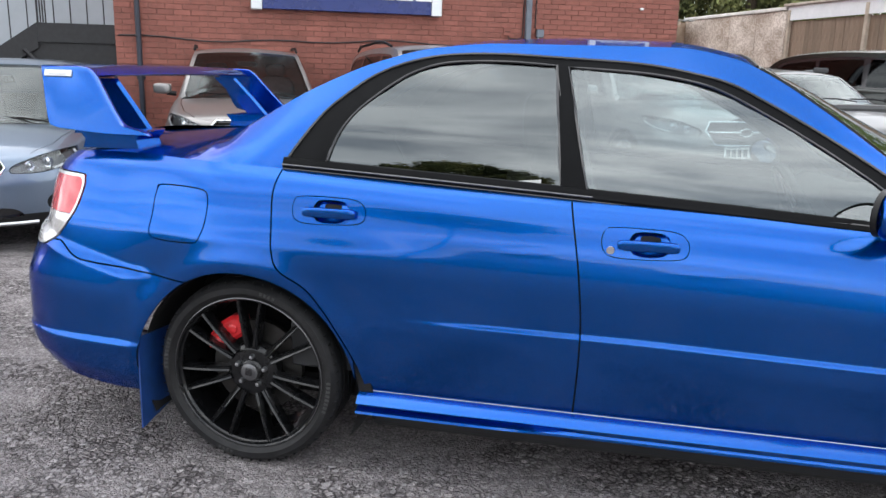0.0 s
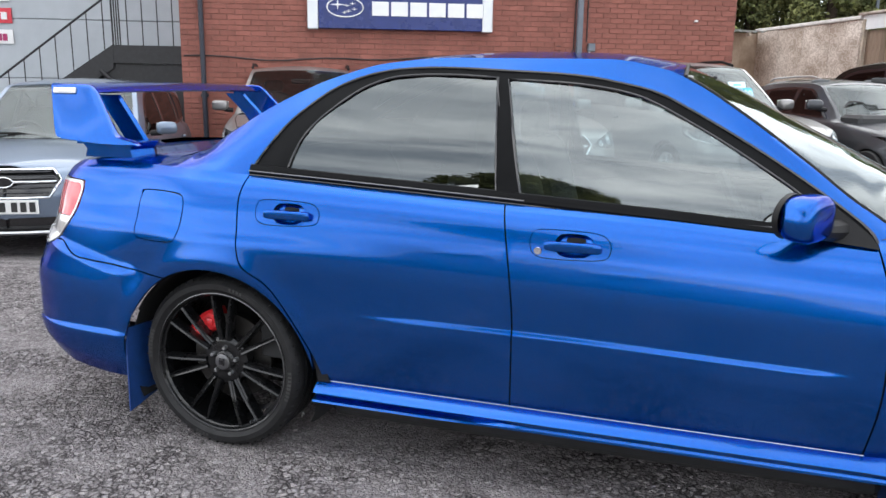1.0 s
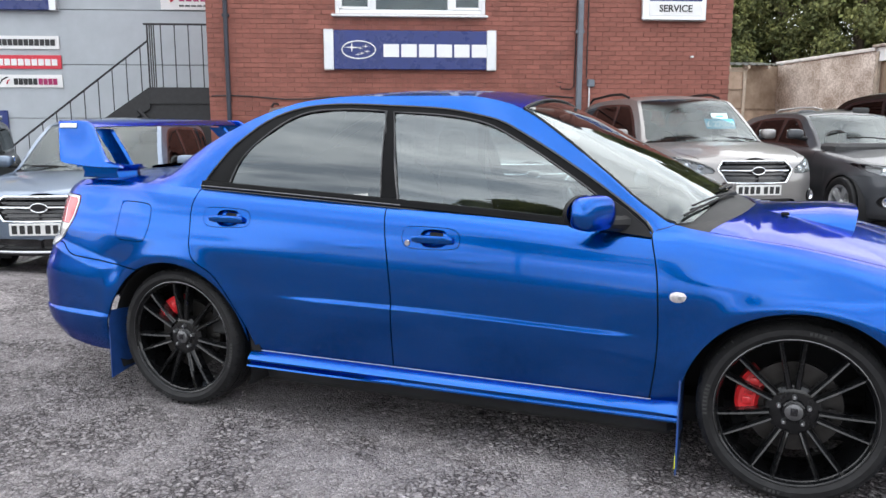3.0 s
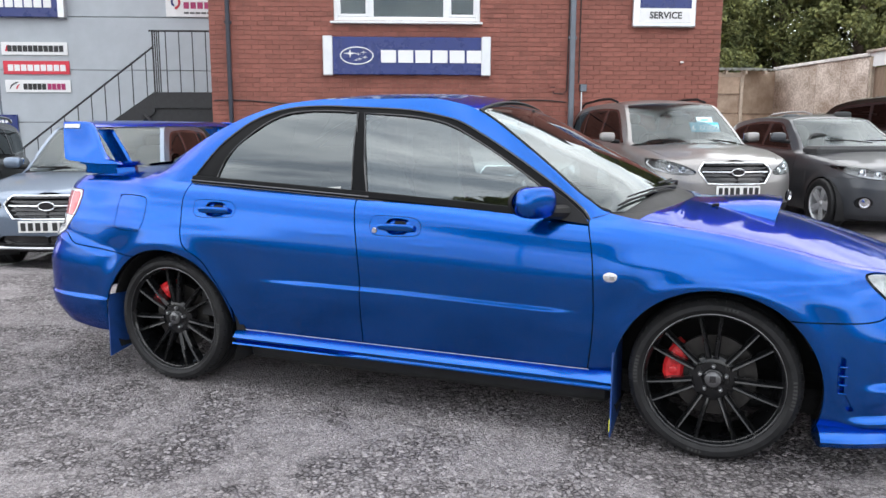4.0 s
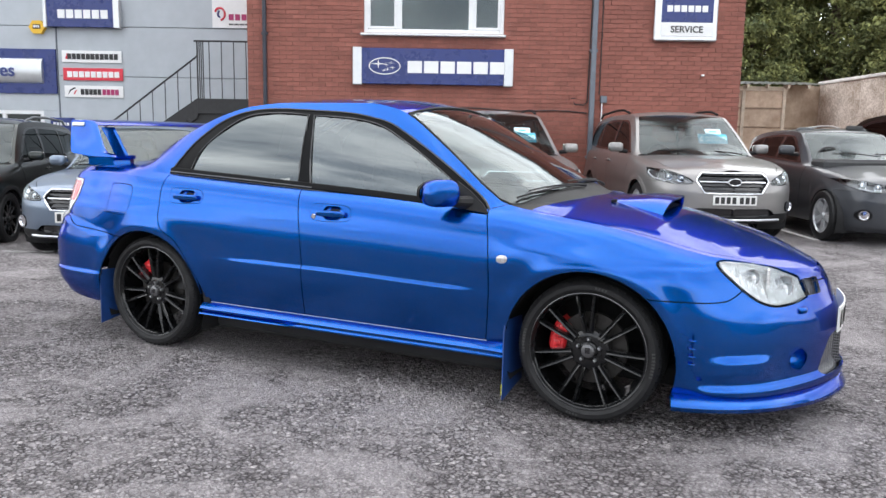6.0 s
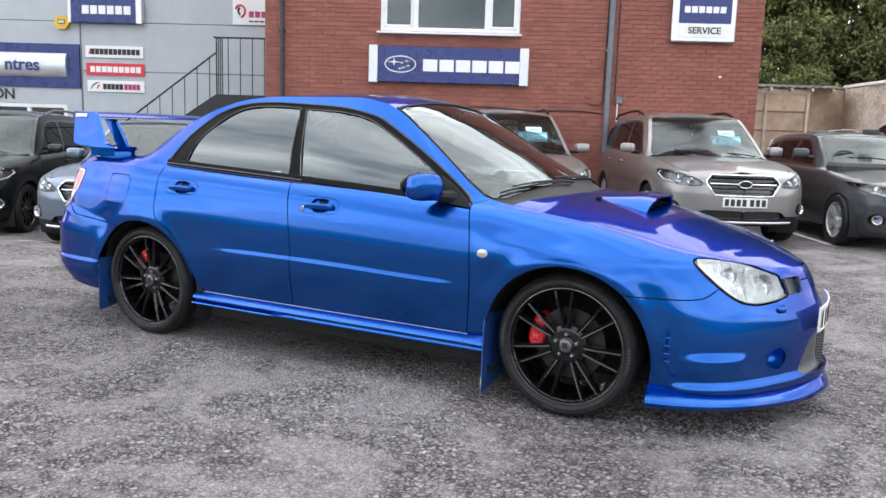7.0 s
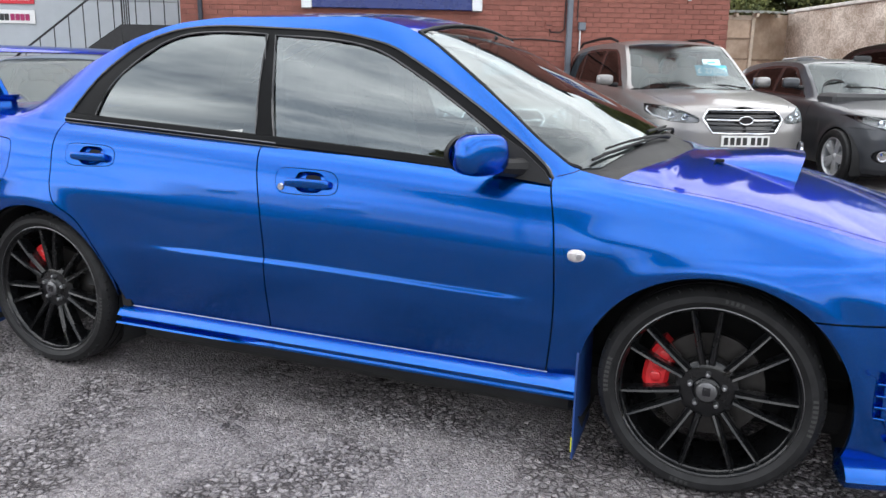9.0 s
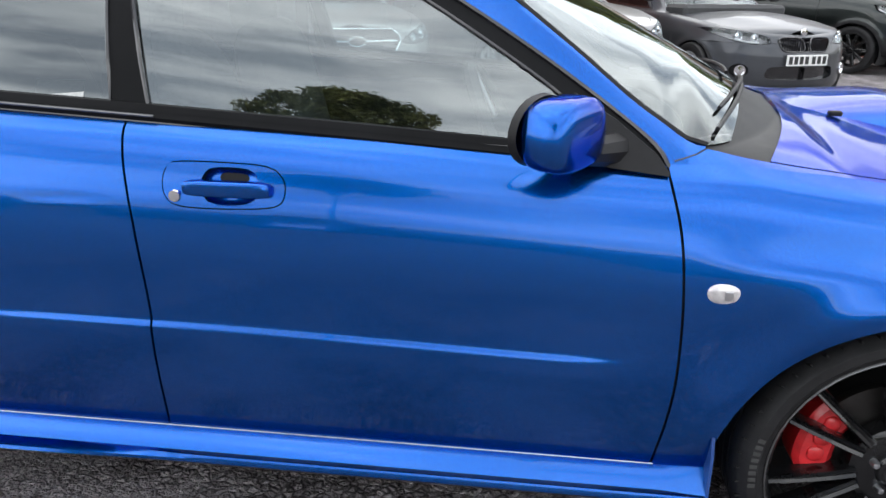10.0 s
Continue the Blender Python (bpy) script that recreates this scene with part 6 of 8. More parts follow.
def trims(car):
    dlo_bottom = [(-1.156, 1.000), (-0.9, 0.988), (-0.65, 0.9755), (-0.4, 0.9625), (-0.2, 0.952), (0.2, 0.929), (0.5, 0.909), (0.66, 0.898), (0.772, 0.887)]

    def run(side):
        def wq(x, z):
            return 0.7475
        strip = [[(x, -side * (wq(x, z) + o), z + h) for o, h in ((-0.004, -0.005), (0.007, -0.004), (0.009, 0.003), (0.005, 0.010), (0.004, 0.013), (0.003, 0.016), (-0.003, 0.026), (-0.010, 0.028))] for x, z in dlo_bottom[:-1]]
        part("belt_moulding", Geo().loft(strip), GREYTRIM, car, "dull black belt moulding")
        part("belt_gap", Geo().tube([(x, -side * (wq(x, z) + 0.004), z - 0.0075) for x, z in dlo_bottom], 0.0035, 6), BLACKGLOSS, car)
        # grey strip added to draw the reflection that runs along the belt
        part("belt_highlight", Geo().tube([(x, -side * (wq(x, z) + 0.0085), z + 0.006) for x, z in dlo_bottom[:5]], 0.003, 6), CAPGREY, car, "thin pale strip standing in for the highlight along the belt moulding")
        for poly, name in ((RGLASS, "rear_window_rubber"), (FGLASS, "front_window_rubber"), (DLO, "window_frame_edge")):
            pts = []
            for x, z in poly[::2]:
                k = surf_w(SIDE_SKINS[2], x, z)
                pts.append((x, -side * (k + 0.001), z))
            part(name, Geo().tube(pts, 0.0045 if poly is not DLO else 0.0055, 6, closed=True), BLACKGLOSS, car)
        part("pillar_groove", Geo().tube([(-0.335, -side * (surf_w(SIDE_SKINS[2], -0.335, 1.31) + 0.002), 1.325), (-0.262, -side * (surf_w(SIDE_SKINS[2], -0.262, 0.98) + 0.002), 0.962)], 0.0028, 6), BLACKGLOSS, car)
        # black rubber down the screen's edge and the joint at the pillar's foot
        edge_w, edge_z = table([(e[0], e[1]) for e in EDGE]), table([(e[0], e[2]) for e in EDGE])
        part("screen_seal", Geo().tube([(x, -side * (float(edge_w(x)) - 0.010), float(edge_z(x)) + 0.003) for x in np.linspace(0.25, 0.85, 16)], 0.0065, 6), BLACKPLASTIC, car)
        part("pillar_joint", Geo().tube([(x, -side * (surf_w(SIDE_SKINS[3], x, z) + 0.0005), z) for x, z in ((0.786, 0.907), (0.80, 0.911), (0.825, 0.917), (0.846, 0.926))], 0.0018, 6), BLACKGLOSS, car)
        lens = Geo()
        pebble(lens, (0.887, -side * 0.842, 0.692), (0.074, 0.022, 0.042), 2.4)
        rep = part("side_repeater", lens, TAILCLEAR, car, "oval clear side repeater lamp")
        part("repeater_bulb", Geo().box((0.887, -side * 0.8535, 0.692), (0.014, 0.003, 0.016), 0.003), STEEL, rep)
        # mud flaps
        part("rear_mud_flap", Geo().loft([[(x + dx, -side * w, z) for w, z in ((0.62, 0.40), (0.838, 0.42), (0.852, 0.36), (0.856, 0.10), (0.60, 0.14))] for dx in (0, 0.006) for x in (-1.640,)]), FLAPBLUE, car, "flexible dark blue mud flap")
        ff = part("front_mud_flap", Geo().loft([[(x + dx, -side * w, z) for w, z in ((0.62, 0.40), (0.832, 0.415), (0.848, 0.36), (0.852, 0.052), (0.60, 0.09))] for dx in (0, 0.006) for x in (0.897,)]), FLAPBLUE, car, "flexible dark blue mud flap")
        part("flap_sticker", Geo().box((0.8965, -side * 0.835, 0.10), (0.004, 0.034, 0.05), 0.001), FLAPYELLOW, ff)
        # scuff on the rear door and sticker in the rear glass
        part("arch_trim", Geo().prism([(-0.90, 0.412), (-0.868, 0.408), (-0.842, 0.303), (-0.886, 0.300)], -side * 0.80, -side * 0.808), BLACKPLASTIC, car)

    pair(run)
    st = Geo()
    st.loft([[(x, -(0.728 + (1 - z) * 0.5), z) for x, z in ((-0.455, zz), (-0.352, zz))] for zz in (1.018, 0.978)], close=False)
    part("window_sticker", st, STICKER, car, "small pale printed sticker inside the rear glass")
    part("rear_plate", Geo().box((-2.262, 0, 0.74), (0.012, 0.52, 0.11), 0.003), PLATEWHITE, car)
    rows = []
    for y in np.linspace(-0.26, 0.26, 9):
        rows.append([(2.262 - 0.4 * y * y + d, y, z) for d, z in ((0.003, 0.405), (0.003, 0.516), (-0.003, 0.516), (-0.003, 0.405))])
    fp = part("front_number_plate", Geo().loft(rows), PLATEWHITE, car, "white front number plate with black bars")
    for k in range(7):
        y = -0.205 + k * 0.068 + (0.02 if k > 3 else 0)
        part("plate_bar", Geo().box((2.2655 - 0.4 * y * y, y, 0.461), (0.003, 0.045, 0.075), 0.001), PLATEBLACK, fp)
    cap = Geo()
    pebble(cap, (2.088, -0.405, 0.52), (0.05, 0.072, 0.030), 3.0, pose(0, 0, 0))
    part("washer_cap", cap, BLUE, car)
    nose = Geo()
    ellipse_ring(nose, 0, 0, 0.055, 0.028, 0.005, 0)
    part("nose_emblem", nose, CHROME, car, "plain oval emblem outline", m=pose(2.155, 0, 0.622, 0, 0, 90) @ pose(0, 0, 0, -15, 0, 0))
    zc, ze, we = table(CENTRE), table([(e[0], e[2]) for e in EDGE]), table([(e[0], e[1]) for e in EDGE])

    def screen_z(x, y):
        c, e, w = float(zc(x)), float(ze(x)), max(float(we(x)), 0.05)
        return c - (c - e) * min(abs(y) / w, 1.15) ** 2.1

    part("screen_head_seal", Geo().tube([(0.243, y, screen_z(0.243, y) + 0.002) for y in np.linspace(-0.545, 0.545, 15)], 0.006, 6), BLACKPLASTIC, car)
    # wipers lie along the foot of the screen
    for y0, y1, xo in ((0.42, -0.12, 0.0), (-0.10, -0.56, -0.012)):
        arm, blade = [], []
        for f in np.linspace(0, 1, 7):
            y = y0 + (y1 - y0) * f
            x = 1.05 - 0.30 * y * y + xo - 0.05 * f
            arm.append((x, y, screen_z(x, y) + 0.008 + 0.006 * math.sin(f * math.pi)))
            blade.append((x - 0.02, y - 0.10, screen_z(x - 0.02, y - 0.10) + 0.010))
        wip = part("wiper_arm", Geo().tube(arm, [0.009, 0.007, 0.006, 0.005, 0.005, 0.004, 0.004], 8), BLACKPLASTIC, car)
        part("wiper_blade", Geo().tube(blade, 0.005, 6), BLACKPLASTIC, wip)
    part("washer_jet", Geo().box((1.225, -0.255, 0.932), (0.03, 0.02, 0.012), 0.004), BLACKPLASTIC, car)


FLAPBLUE = mat("blue_mud_flap", (0.012, 0.05, 0.20), 0.45, var=0.2, vscale=12)
FLAPYELLOW = mat("yellow_flap_print", (0.75, 0.72, 0.03), 0.5, var=0.1, vscale=40)
STICKER = mat("pale_printed_sticker", (0.42, 0.43, 0.42), 0.6, var=0.2, vscale=120, stretch=(1, 1, 3))


def cabin(car):
    for y in (-0.36, 0.36):
        g = Geo()
        pebble(g, (0.02, y, 0.52), (0.52, 0.50, 0.20), 3.5)
        g2 = Geo()
        pebble(g2, (0, 0, 0.28), (0.16, 0.50, 0.62), 3.5)
        seat = part("front_seat", g, SEAT, car, "grey cloth bucket seat")
        part("seat_back", g2, SEAT, seat, m=pose(-0.22, y, 0.52, 0, -14, 0))
        h = Geo()
        pebble(h, (-0.395, y, 1.145), (0.10, 0.27, 0.19), 3.5)
        part("headrest", h, SEAT, seat)
        for q in (-0.06, 0.06):
            part("headrest_post", Geo().tube([(-0.375, y + q, 0.99), (-0.392, y + q, 1.10)], 0.006, 6), STEEL, seat)
    b = Geo()
    pebble(b, (-0.85, 0, 0.50), (0.50, 1.25, 0.20), 4)
    bench = part("rear_bench", b, SEAT, car, "grey cloth rear bench")
    g2 = Geo()
    pebble(g2, (0, 0, 0.26), (0.18, 1.25, 0.60), 4)
    part("bench_back", g2, SEAT, bench, m=pose(-1.06, 0, 0.50, 0, -18, 0))
    part("parcel_shelf", Geo().box((-1.36, 0, 0.985), (0.38, 1.2, 0.03), 0.008), DASH, car)
    d = []
    for y in np.linspace(-0.64, 0.64, 9):
        d.append([(x, y, z) for x, z in ((0.90 - 0.25 * y * y, 0.89), (0.80 - 0.2 * y * y, 0.915), (0.66, 0.905), (0.58, 0.84), (0.60, 0.70), (0.70, 0.55), (0.85, 0.5))])
    dash = part("dashboard", Geo().loft(d), DASH, car, "charcoal plastic dashboard")
    bin_ = Geo()
    pebble(bin_, (0.66, -0.36, 0.935), (0.26, 0.40, 0.10), 3)
    part("instrument_hood", bin_, DASH, dash)
    sm = pose(0.46, -0.36, 0.86, 0, 64, 0)
    ring = [(0.185 * math.cos(2 * math.pi * i / 32), 0.185 * math.sin(2 * math.pi * i / 32), 0) for i in range(32)]
    st = part("steering_wheel", Geo().tube(ring, 0.016, 8, closed=True), DASH, car, "dark three-spoke steering wheel", m=sm)
    for a in (180, 0, 270):
        part("wheel_spoke", Geo().box((0.095, 0, 0), (0.17, 0.04, 0.02), 0.006, pose(0, 0, 0, 0, 0, a)), STEEL, st)
    hb = Geo()
    pebble(hb, (0, 0, 0.01), (0.13, 0.13, 0.05), 3)
    part("airbag_pad", hb, DASH, st)
    part("steering_column", Geo().tube([(0.48, -0.36, 0.85), (0.72, -0.36, 0.74)], 0.045, 10), DASH, car)
    rv = Geo()
    pebble(rv, (0.30, 0.0, 1.285), (0.03, 0.24, 0.065), 4)
    mir = part("rear_view_mirror", rv, DASH, car)
    part("mirror_glass", Geo().box((0.283, 0, 1.285), (0.004, 0.21, 0.05), 0.001), MIRROR, mir)
    part("mirror_arm", Geo().tube([(0.31, 0, 1.30), (0.34, 0, 1.345)], 0.008, 6), DASH, mir)
    for side in (1, -1):
        part("door_card", Geo().box((-0.2, -side * 0.715, 0.60), (1.9, 0.04, 0.54), 0.015), DASH, car)
        part("seat_belt", Geo().box((-0.30, -side * 0.575, 1.02), (0.045, 0.006, 0.52), 0.002, pose(0, 0, 0)), DASH, car)
    for y in (-0.30, 0.30):
        part("sun_visor", Geo().box((0.19, y, 1.333), (0.15, 0.36, 0.018), 0.006, pose(0, 0, 0)), LINING, car)


blue_running_gear(BLUE_CAR)
pair(lambda side: side_skirt(BLUE_CAR, side))
front_lip(BLUE_CAR)
pair(lambda side: door_mirror(BLUE_CAR, side))
rear_wing(BLUE_CAR)
bonnet_scoop(BLUE_CAR)
trims(BLUE_CAR)
cabin(BLUE_CAR)

# ---- parked cars ----
WAGON = dict(
    plan=[(-4.82, 0), (-4.80, 0.40), (-4.74, 0.68), (-4.6, 0.82), (-4.3, 0.89), (-3.7, 0.915), (-2.5, 0.92), (-1.2, 0.92), (-0.75, 0.905), (-0.48, 0.865), (-0.30, 0.78), (-0.15, 0.60), (-0.06, 0.38), (-0.012, 0.15), (0, 0)],
    zbot=[(-4.82, 0.34), (-4.3, 0.30), (-3.7, 0.27), (-0.9, 0.27), (-0.5, 0.25), (0, 0.26)],
    ztop=[(-4.82, 0.98), (-4.3, 1.06), (-3, 1.055), (-2, 1.03), (-1.45, 1.01), (-1.2, 1.0), (-0.8, 0.965), (-0.45, 0.90), (-0.2, 0.865), (0, 0.84)],
    rear_o=[-0.05, -0.01, 0, 0, -0.02, -0.04, -0.06, -0.09, -0.13], side_o=[-0.05, -0.03, -0.012, -0.004, 0, -0.012, -0.035, -0.062, -0.09],
    fend_o=[-0.05, -0.02, -0.01, 0, 0, -0.005, -0.03, -0.075, -0.13], nose_o=[-0.05, -0.015, -0.005, 0, 0, -0.012, -0.03, -0.06, -0.10],
    edge=[(-5, 0.0, 1.0), (-4.78, 0.45, 1.05), (-4.7, 0.66, 1.18), (-4.6, 0.67, 1.33), (-4.3, 0.665, 1.49), (-3.8, 0.655, 1.555), (-3, 0.645, 1.585), (-2.4, 0.64, 1.58), (-2.15, 0.645, 1.55), (-1.9, 0.69, 1.395), (-1.65, 0.745, 1.195), (-1.47, 0.785, 1.04), (-1.38, 0.72, 1.015), (-1.22, 0.50, 1.03), (-1.12, 0.06, 1.04), (-1.05, 0.0, 1.04), (-0.7, 0.0, 1.015), (-0.4, 0.0, 0.965), (-0.2, 0.0, 0.915), (0.05, 0.0, 0.83)],
    centre=[(-5, 0.98), (-4.78, 1.08), (-4.6, 1.38), (-4.4, 1.53), (-4.1, 1.595), (-3.4, 1.635), (-2.8, 1.64), (-2.35, 1.622), (-2.08, 1.565), (-1.8, 1.42), (-1.5, 1.24), (-1.22, 1.08), (-1.1, 1.04), (-0.7, 1.015), (-0.4, 0.965), (-0.2, 0.915), (0.05, 0.83)],
    crown=[(-5, 0.2), (-1.5, 0), (-1.35, 0.5), (-1.1, 0.9), (0.1, 0.9)], sbulge=[(-5, 0), (-4.3, 0.015), (-1.9, 0.015), (-1.4, 0), (0.1, 0)],
    dlo=[(-4.52, 1.13, 1), (-4.42, 1.33), (-4.28, 1.42), (-4.0, 1.475), (-3.2, 1.515), (-2.45, 1.505), (-2.2, 1.46), (-1.95, 1.31), (-1.72, 1.13), (-1.60, 1.045, 1), (-2.6, 1.06), (-3.8, 1.085)],
    glass=[[(-4.42, 1.14, 1), (-4.33, 1.33), (-4.15, 1.41), (-3.62, 1.46, 1), (-3.58, 1.115, 1)], [(-3.53, 1.11, 1), (-3.56, 1.465, 1), (-2.75, 1.485, 1), (-2.68, 1.085, 1)], [(-2.60, 1.08, 1), (-2.64, 1.485, 1), (-2.4, 1.475), (-2.22, 1.43), (-1.99, 1.28), (-1.80, 1.13), (-1.75, 1.07, 1)]],
    screen=(-2.12, -1.12, 0.045), hubs=(-0.93, -3.675), wheel_r=0.345, arch=0.40, roof_rail=True,
)


def parked_car(name, label, paint, m, t=WAGON, sx=1.0, sy=1.0, sz=1.0, face="hex", rails=True, price=None, cladding=True, plate=True, group="cars parked in the row"):
    car = thing(name, label, "car", m, group)
    S = lambda rows: [(r[0] * sx, r[1] * sz) for r in rows]
    xy = lambda rows: [tuple([r[0] * sx, r[1] * sz, *r[2:]]) for r in rows]
    offs = [[(-5 * sx, r), (-4.2 * sx, r), (-3.6 * sx, s), (-1.6 * sx, s), (-1.0 * sx, f), (-0.7 * sx, f), (-0.35 * sx, n), (0.05, n)] for r, s, f, n in zip(t["rear_o"], t["side_o"], t["fend_o"], t["nose_o"])]
    edge = [(e[0] * sx, e[1] * sy, e[2] * sz) for e in t["edge"]]
    hubs, ar = [h * sx for h in t["hubs"]], t["arch"]
    wr = t["wheel_r"]

    def flare(x, z):
        o = 0.0 * z
        for h in hubs:
            o = o + 0.016 * np.exp(-((np.hypot(x - h, z - wr + 0.02) - ar) / 0.05) ** 2) * smoothstep(0.3, 0.5, z)
        return o - 0.010 * np.exp(-((z - 0.62 * sz) / 0.07) ** 2) * (-3.3 * sx < x < -1.2 * sx)

    low, top = body_skins([(p[0] * sx, p[1] * sy) for p in t["plan"]], S(t["zbot"]), S(t["ztop"]), FRAC, offs, [], edge, S(t["centre"]), [(c[0] * sx, c[1]) for c in t["crown"]], [(c[0] * sx, c[1]) for c in t["sbulge"]], step=0.028, nv=44, nb=16, nt=10, extra=flare)

    def sheet(nm, skin, material, parent=car, rim=0.01, lab=""):
        return part(nm, weld(skin.joined(skin.mirrored()).geo(rim), 1e-5), material, parent, lab, 40, flip_fix=False)

    def each(nm, skin, material, parent=car, rim=0.01, lab=""):
        return [part(nm, k.geo(rim), material, parent, lab, 40, flip_fix=False) for k in (skin, skin.mirrored())]

    nose_v = low.v[low.v[:, 0] > -0.8 * sx]

    def skin_x(w, z):
        """How far forward the nose's skin stands at half width w and height z."""
        d = np.hypot(-nose_v[:, 1] - abs(w), nose_v[:, 2] - z)
        k = np.argsort(d)[:4]
        wt = 1 / (d[k] + 1e-3)
        return float((nose_v[k, 0] * wt).sum() / wt.sum())

    for h in hubs:
        _, low = low.cut(arch_field((h, wr - 0.02, ar)))
    fz = FACES[face]
    P = lambda rows: smooth_poly([tuple([r[0] * sy, r[1] * sz, *r[2:]]) for r in rows], n=4)
    lamp, low = take(low, front_field(P(fz["lamp"]), -0.95), 0.003)
    grille, low = low.cut(front_field(P(fz["grille"]), -0.5))
    intake, low = low.cut(front_field(P(fz["intake"]), -0.5))
    pocket, low = low.cut(lambda x, y, z: np.where(x > -0.7, np.hypot((-y - fz["fog"][0] * sy) / 1.1, z - fz["fog"][1] * sz) - fz["fog"][2], 1.0))
    each("inner_shell", low.moved(-0.02), DARK, rim=0)
    if cladding:
        skirt, low = low.cut(lambda x, y, z: z - 0.375 * sz - 0.0 * x)
        each("lower_cladding", skirt, BLACKPLASTIC if face != "twin_oval" else paint)
        cl = [low.cut(lambda x, y, z, h=h: np.hypot(x - h, z - wr + 0.02) - ar - 0.045) for h in hubs[:1]]
        lip, low = cl[0]
        each("arch_cladding", lip.moved(0.004), BLACKPLASTIC if face == "suv" else paint)
    fdoor, low = take(low, lambda x, y, z: np.maximum(np.abs(x + 2.07 * sx) - 0.55 * sx, np.maximum(0.40 * sz - z, -2)), 0.003)
    rdoor, low = take(low, lambda x, y, z: np.maximum(np.abs(x + 3.09 * sx) - 0.465 * sx, 0.40 * sz - z), 0.003)
    fd = each("front_door", fdoor, paint)
    rd = each("rear_door", rdoor, paint)
    bump, low = take(low, lambda x, y, z: np.where(x > -0.62 * sx, z - fz["bumper_line"] * sz, 1.0), 0.002)
    sheet("front_bumper", bump, paint)
    rear, front = low.cut(lambda x, y, z: x + 2.5 * sx)
    each("rear_quarter", rear, paint)
    each("front_wing", front, paint)
    dlo, top = top.cut(lambda x, y, z: np.where(y < -0.45, inside_poly(x, z, smooth_poly(xy(t["dlo"]))), 1.0))
    for k, g in enumerate(t["glass"]):
        gl, dlo = dlo.cut(side_field(smooth_poly(xy(g), n=4)))
        each(("rear_side_glass", "rear_door_glass", "front_door_glass")[k], gl.moved(-0.004), PARKSIDE, car, 0)
    each("window_surround", dlo, BLACKGLOSS)
    we = table([(e[0], e[1]) for e in edge])
    x0, x1, ins = t["screen"]
    x0, x1 = x0 * sx, x1 * sx
    ws, top = top.cut(lambda x, y, z: np.where((x > x0 - 0.1) & (x < x1), np.maximum(-y - (we(x) - ins), x0 - x), 1.0))
    sheet("windscreen", ws.moved(-0.003), PARKSCREEN, rim=0)
    bon, top = take(top, lambda x, y, z: np.where(x > -1.45 * sx, -y - np.interp(x, [-1.5 * sx, -0.9 * sx, -0.5 * sx, -0.25 * sx, -0.1 * sx], [0.775 * sy, 0.755 * sy, 0.70 * sy, 0.58 * sy, 0.40 * sy]), 1.0), 0.003)
    cowl, bon = bon.cut(lambda x, y, z: x + (1.10 + 0.28 * (np.abs(y) / 0.75) ** 2) * sx)
    sheet("scuttle_panel", cowl.moved(-0.01), BLACKPLASTIC)
    sheet("bonnet", bon, paint)
    sheet("roof_panel", top, paint)
    # cabin: dark trim, seats and dash seen through the screen
    part("cabin_floor", Geo().box((-2.6 * sx, 0, 0.42), (3.2 * sx, 1.5 * sy, 0.06)), DARK, car)
    part("dashboard", Geo().box((-1.42 * sx, 0, 0.93 * sz), (0.42, 1.42 * sy, 0.16), 0.05), DASH, car)
    for y in (-0.38, 0.38):
        g = Geo()
        pebble(g, (-2.55 * sx, y, 0.98 * sz), (0.22, 0.5, 0.62), 3.5, n=14, k=8)
        pebble(g, (-2.60 * sx, y, 1.36 * sz), (0.12, 0.27, 0.17), 3.5, n=14, k=8)
        part("front_seat", g, SEAT, car)
    gw = Geo().tube([(0.18 * math.cos(a), 0.18 * math.sin(a), 0) for a in [2 * math.pi * i / 24 for i in range(24)]], 0.015, 6, closed=True)
    part("steering_wheel", gw, DASH, car, m=pose(-1.75 * sx, -0.38, 1.0 * sz, 0, 65, 0))
    part("rear_bench", Geo().box((-3.55 * sx, 0, 0.9 * sz), (0.2, 1.3 * sy, 0.6), 0.08), SEAT, car)
    rv = Geo()
    pebble(rv, (-1.93 * sx, 0, 1.43 * sz), (0.03, 0.24, 0.07), 4, n=12, k=8)
    part("rear_view_mirror", rv, DASH, car)
    # lamps
    for side in (1, -1):
        fl = (lambda q: q) if side > 0 else (lambda q: q.mirrored())
        hd = part("headlamp", fl(lamp.moved(0.001)).geo(0.006), LENS, car, "clear headlamp lens", 40, flip_fix=False)
        hd.visible_shadow = False
        part("lamp_housing", fl(lamp.moved(-0.05)).geo(-0.045), LAMPDARK, hd, "", 40, flip_fix=False)
        for bw, bz, br, bx in fz["bowls"]:
            bx = skin_x(bw * sy, bz * sz) - 0.035
            part("projector", Geo().lathe([(0.0005, -0.02), (br * 0.55, -0.012), (br * 0.8, 0.0), (br, -0.006), (br * 1.05, 0.03)], 20, pose(bx, -side * bw * sy, bz * sz, 0, 0, 90 - side * 25)), CHROME, hd)
        drl = [(skin_x(w * sy, z * sz) - 0.022, -side * w * sy, z * sz) for x, w, z in fz["drl"]]
        part("running_lamp", Geo().tube(drl, 0.010, 6), LAMPWHITE, hd)
        part("fog_pocket", fl(pocket.moved(-0.03)).geo(-0.03), BLACKPLASTIC, car, "", 40, flip_fix=False)
        fgl = fz["fog"]
        fx = fz["fog_x"]
        part("fog_lamp", Geo().lathe([(0.0005, 0.0), (fgl[2] * 0.62, 0.002), (fgl[2] * 0.7, -0.012), (fgl[2] * 0.85, -0.012), (fgl[2] * 0.9, 0.02)], 20, pose(fx, -side * fgl[0] * sy, fgl[1] * sz, 0, 0, 90 - side * 30)), CHROME, car)
        g = Geo()
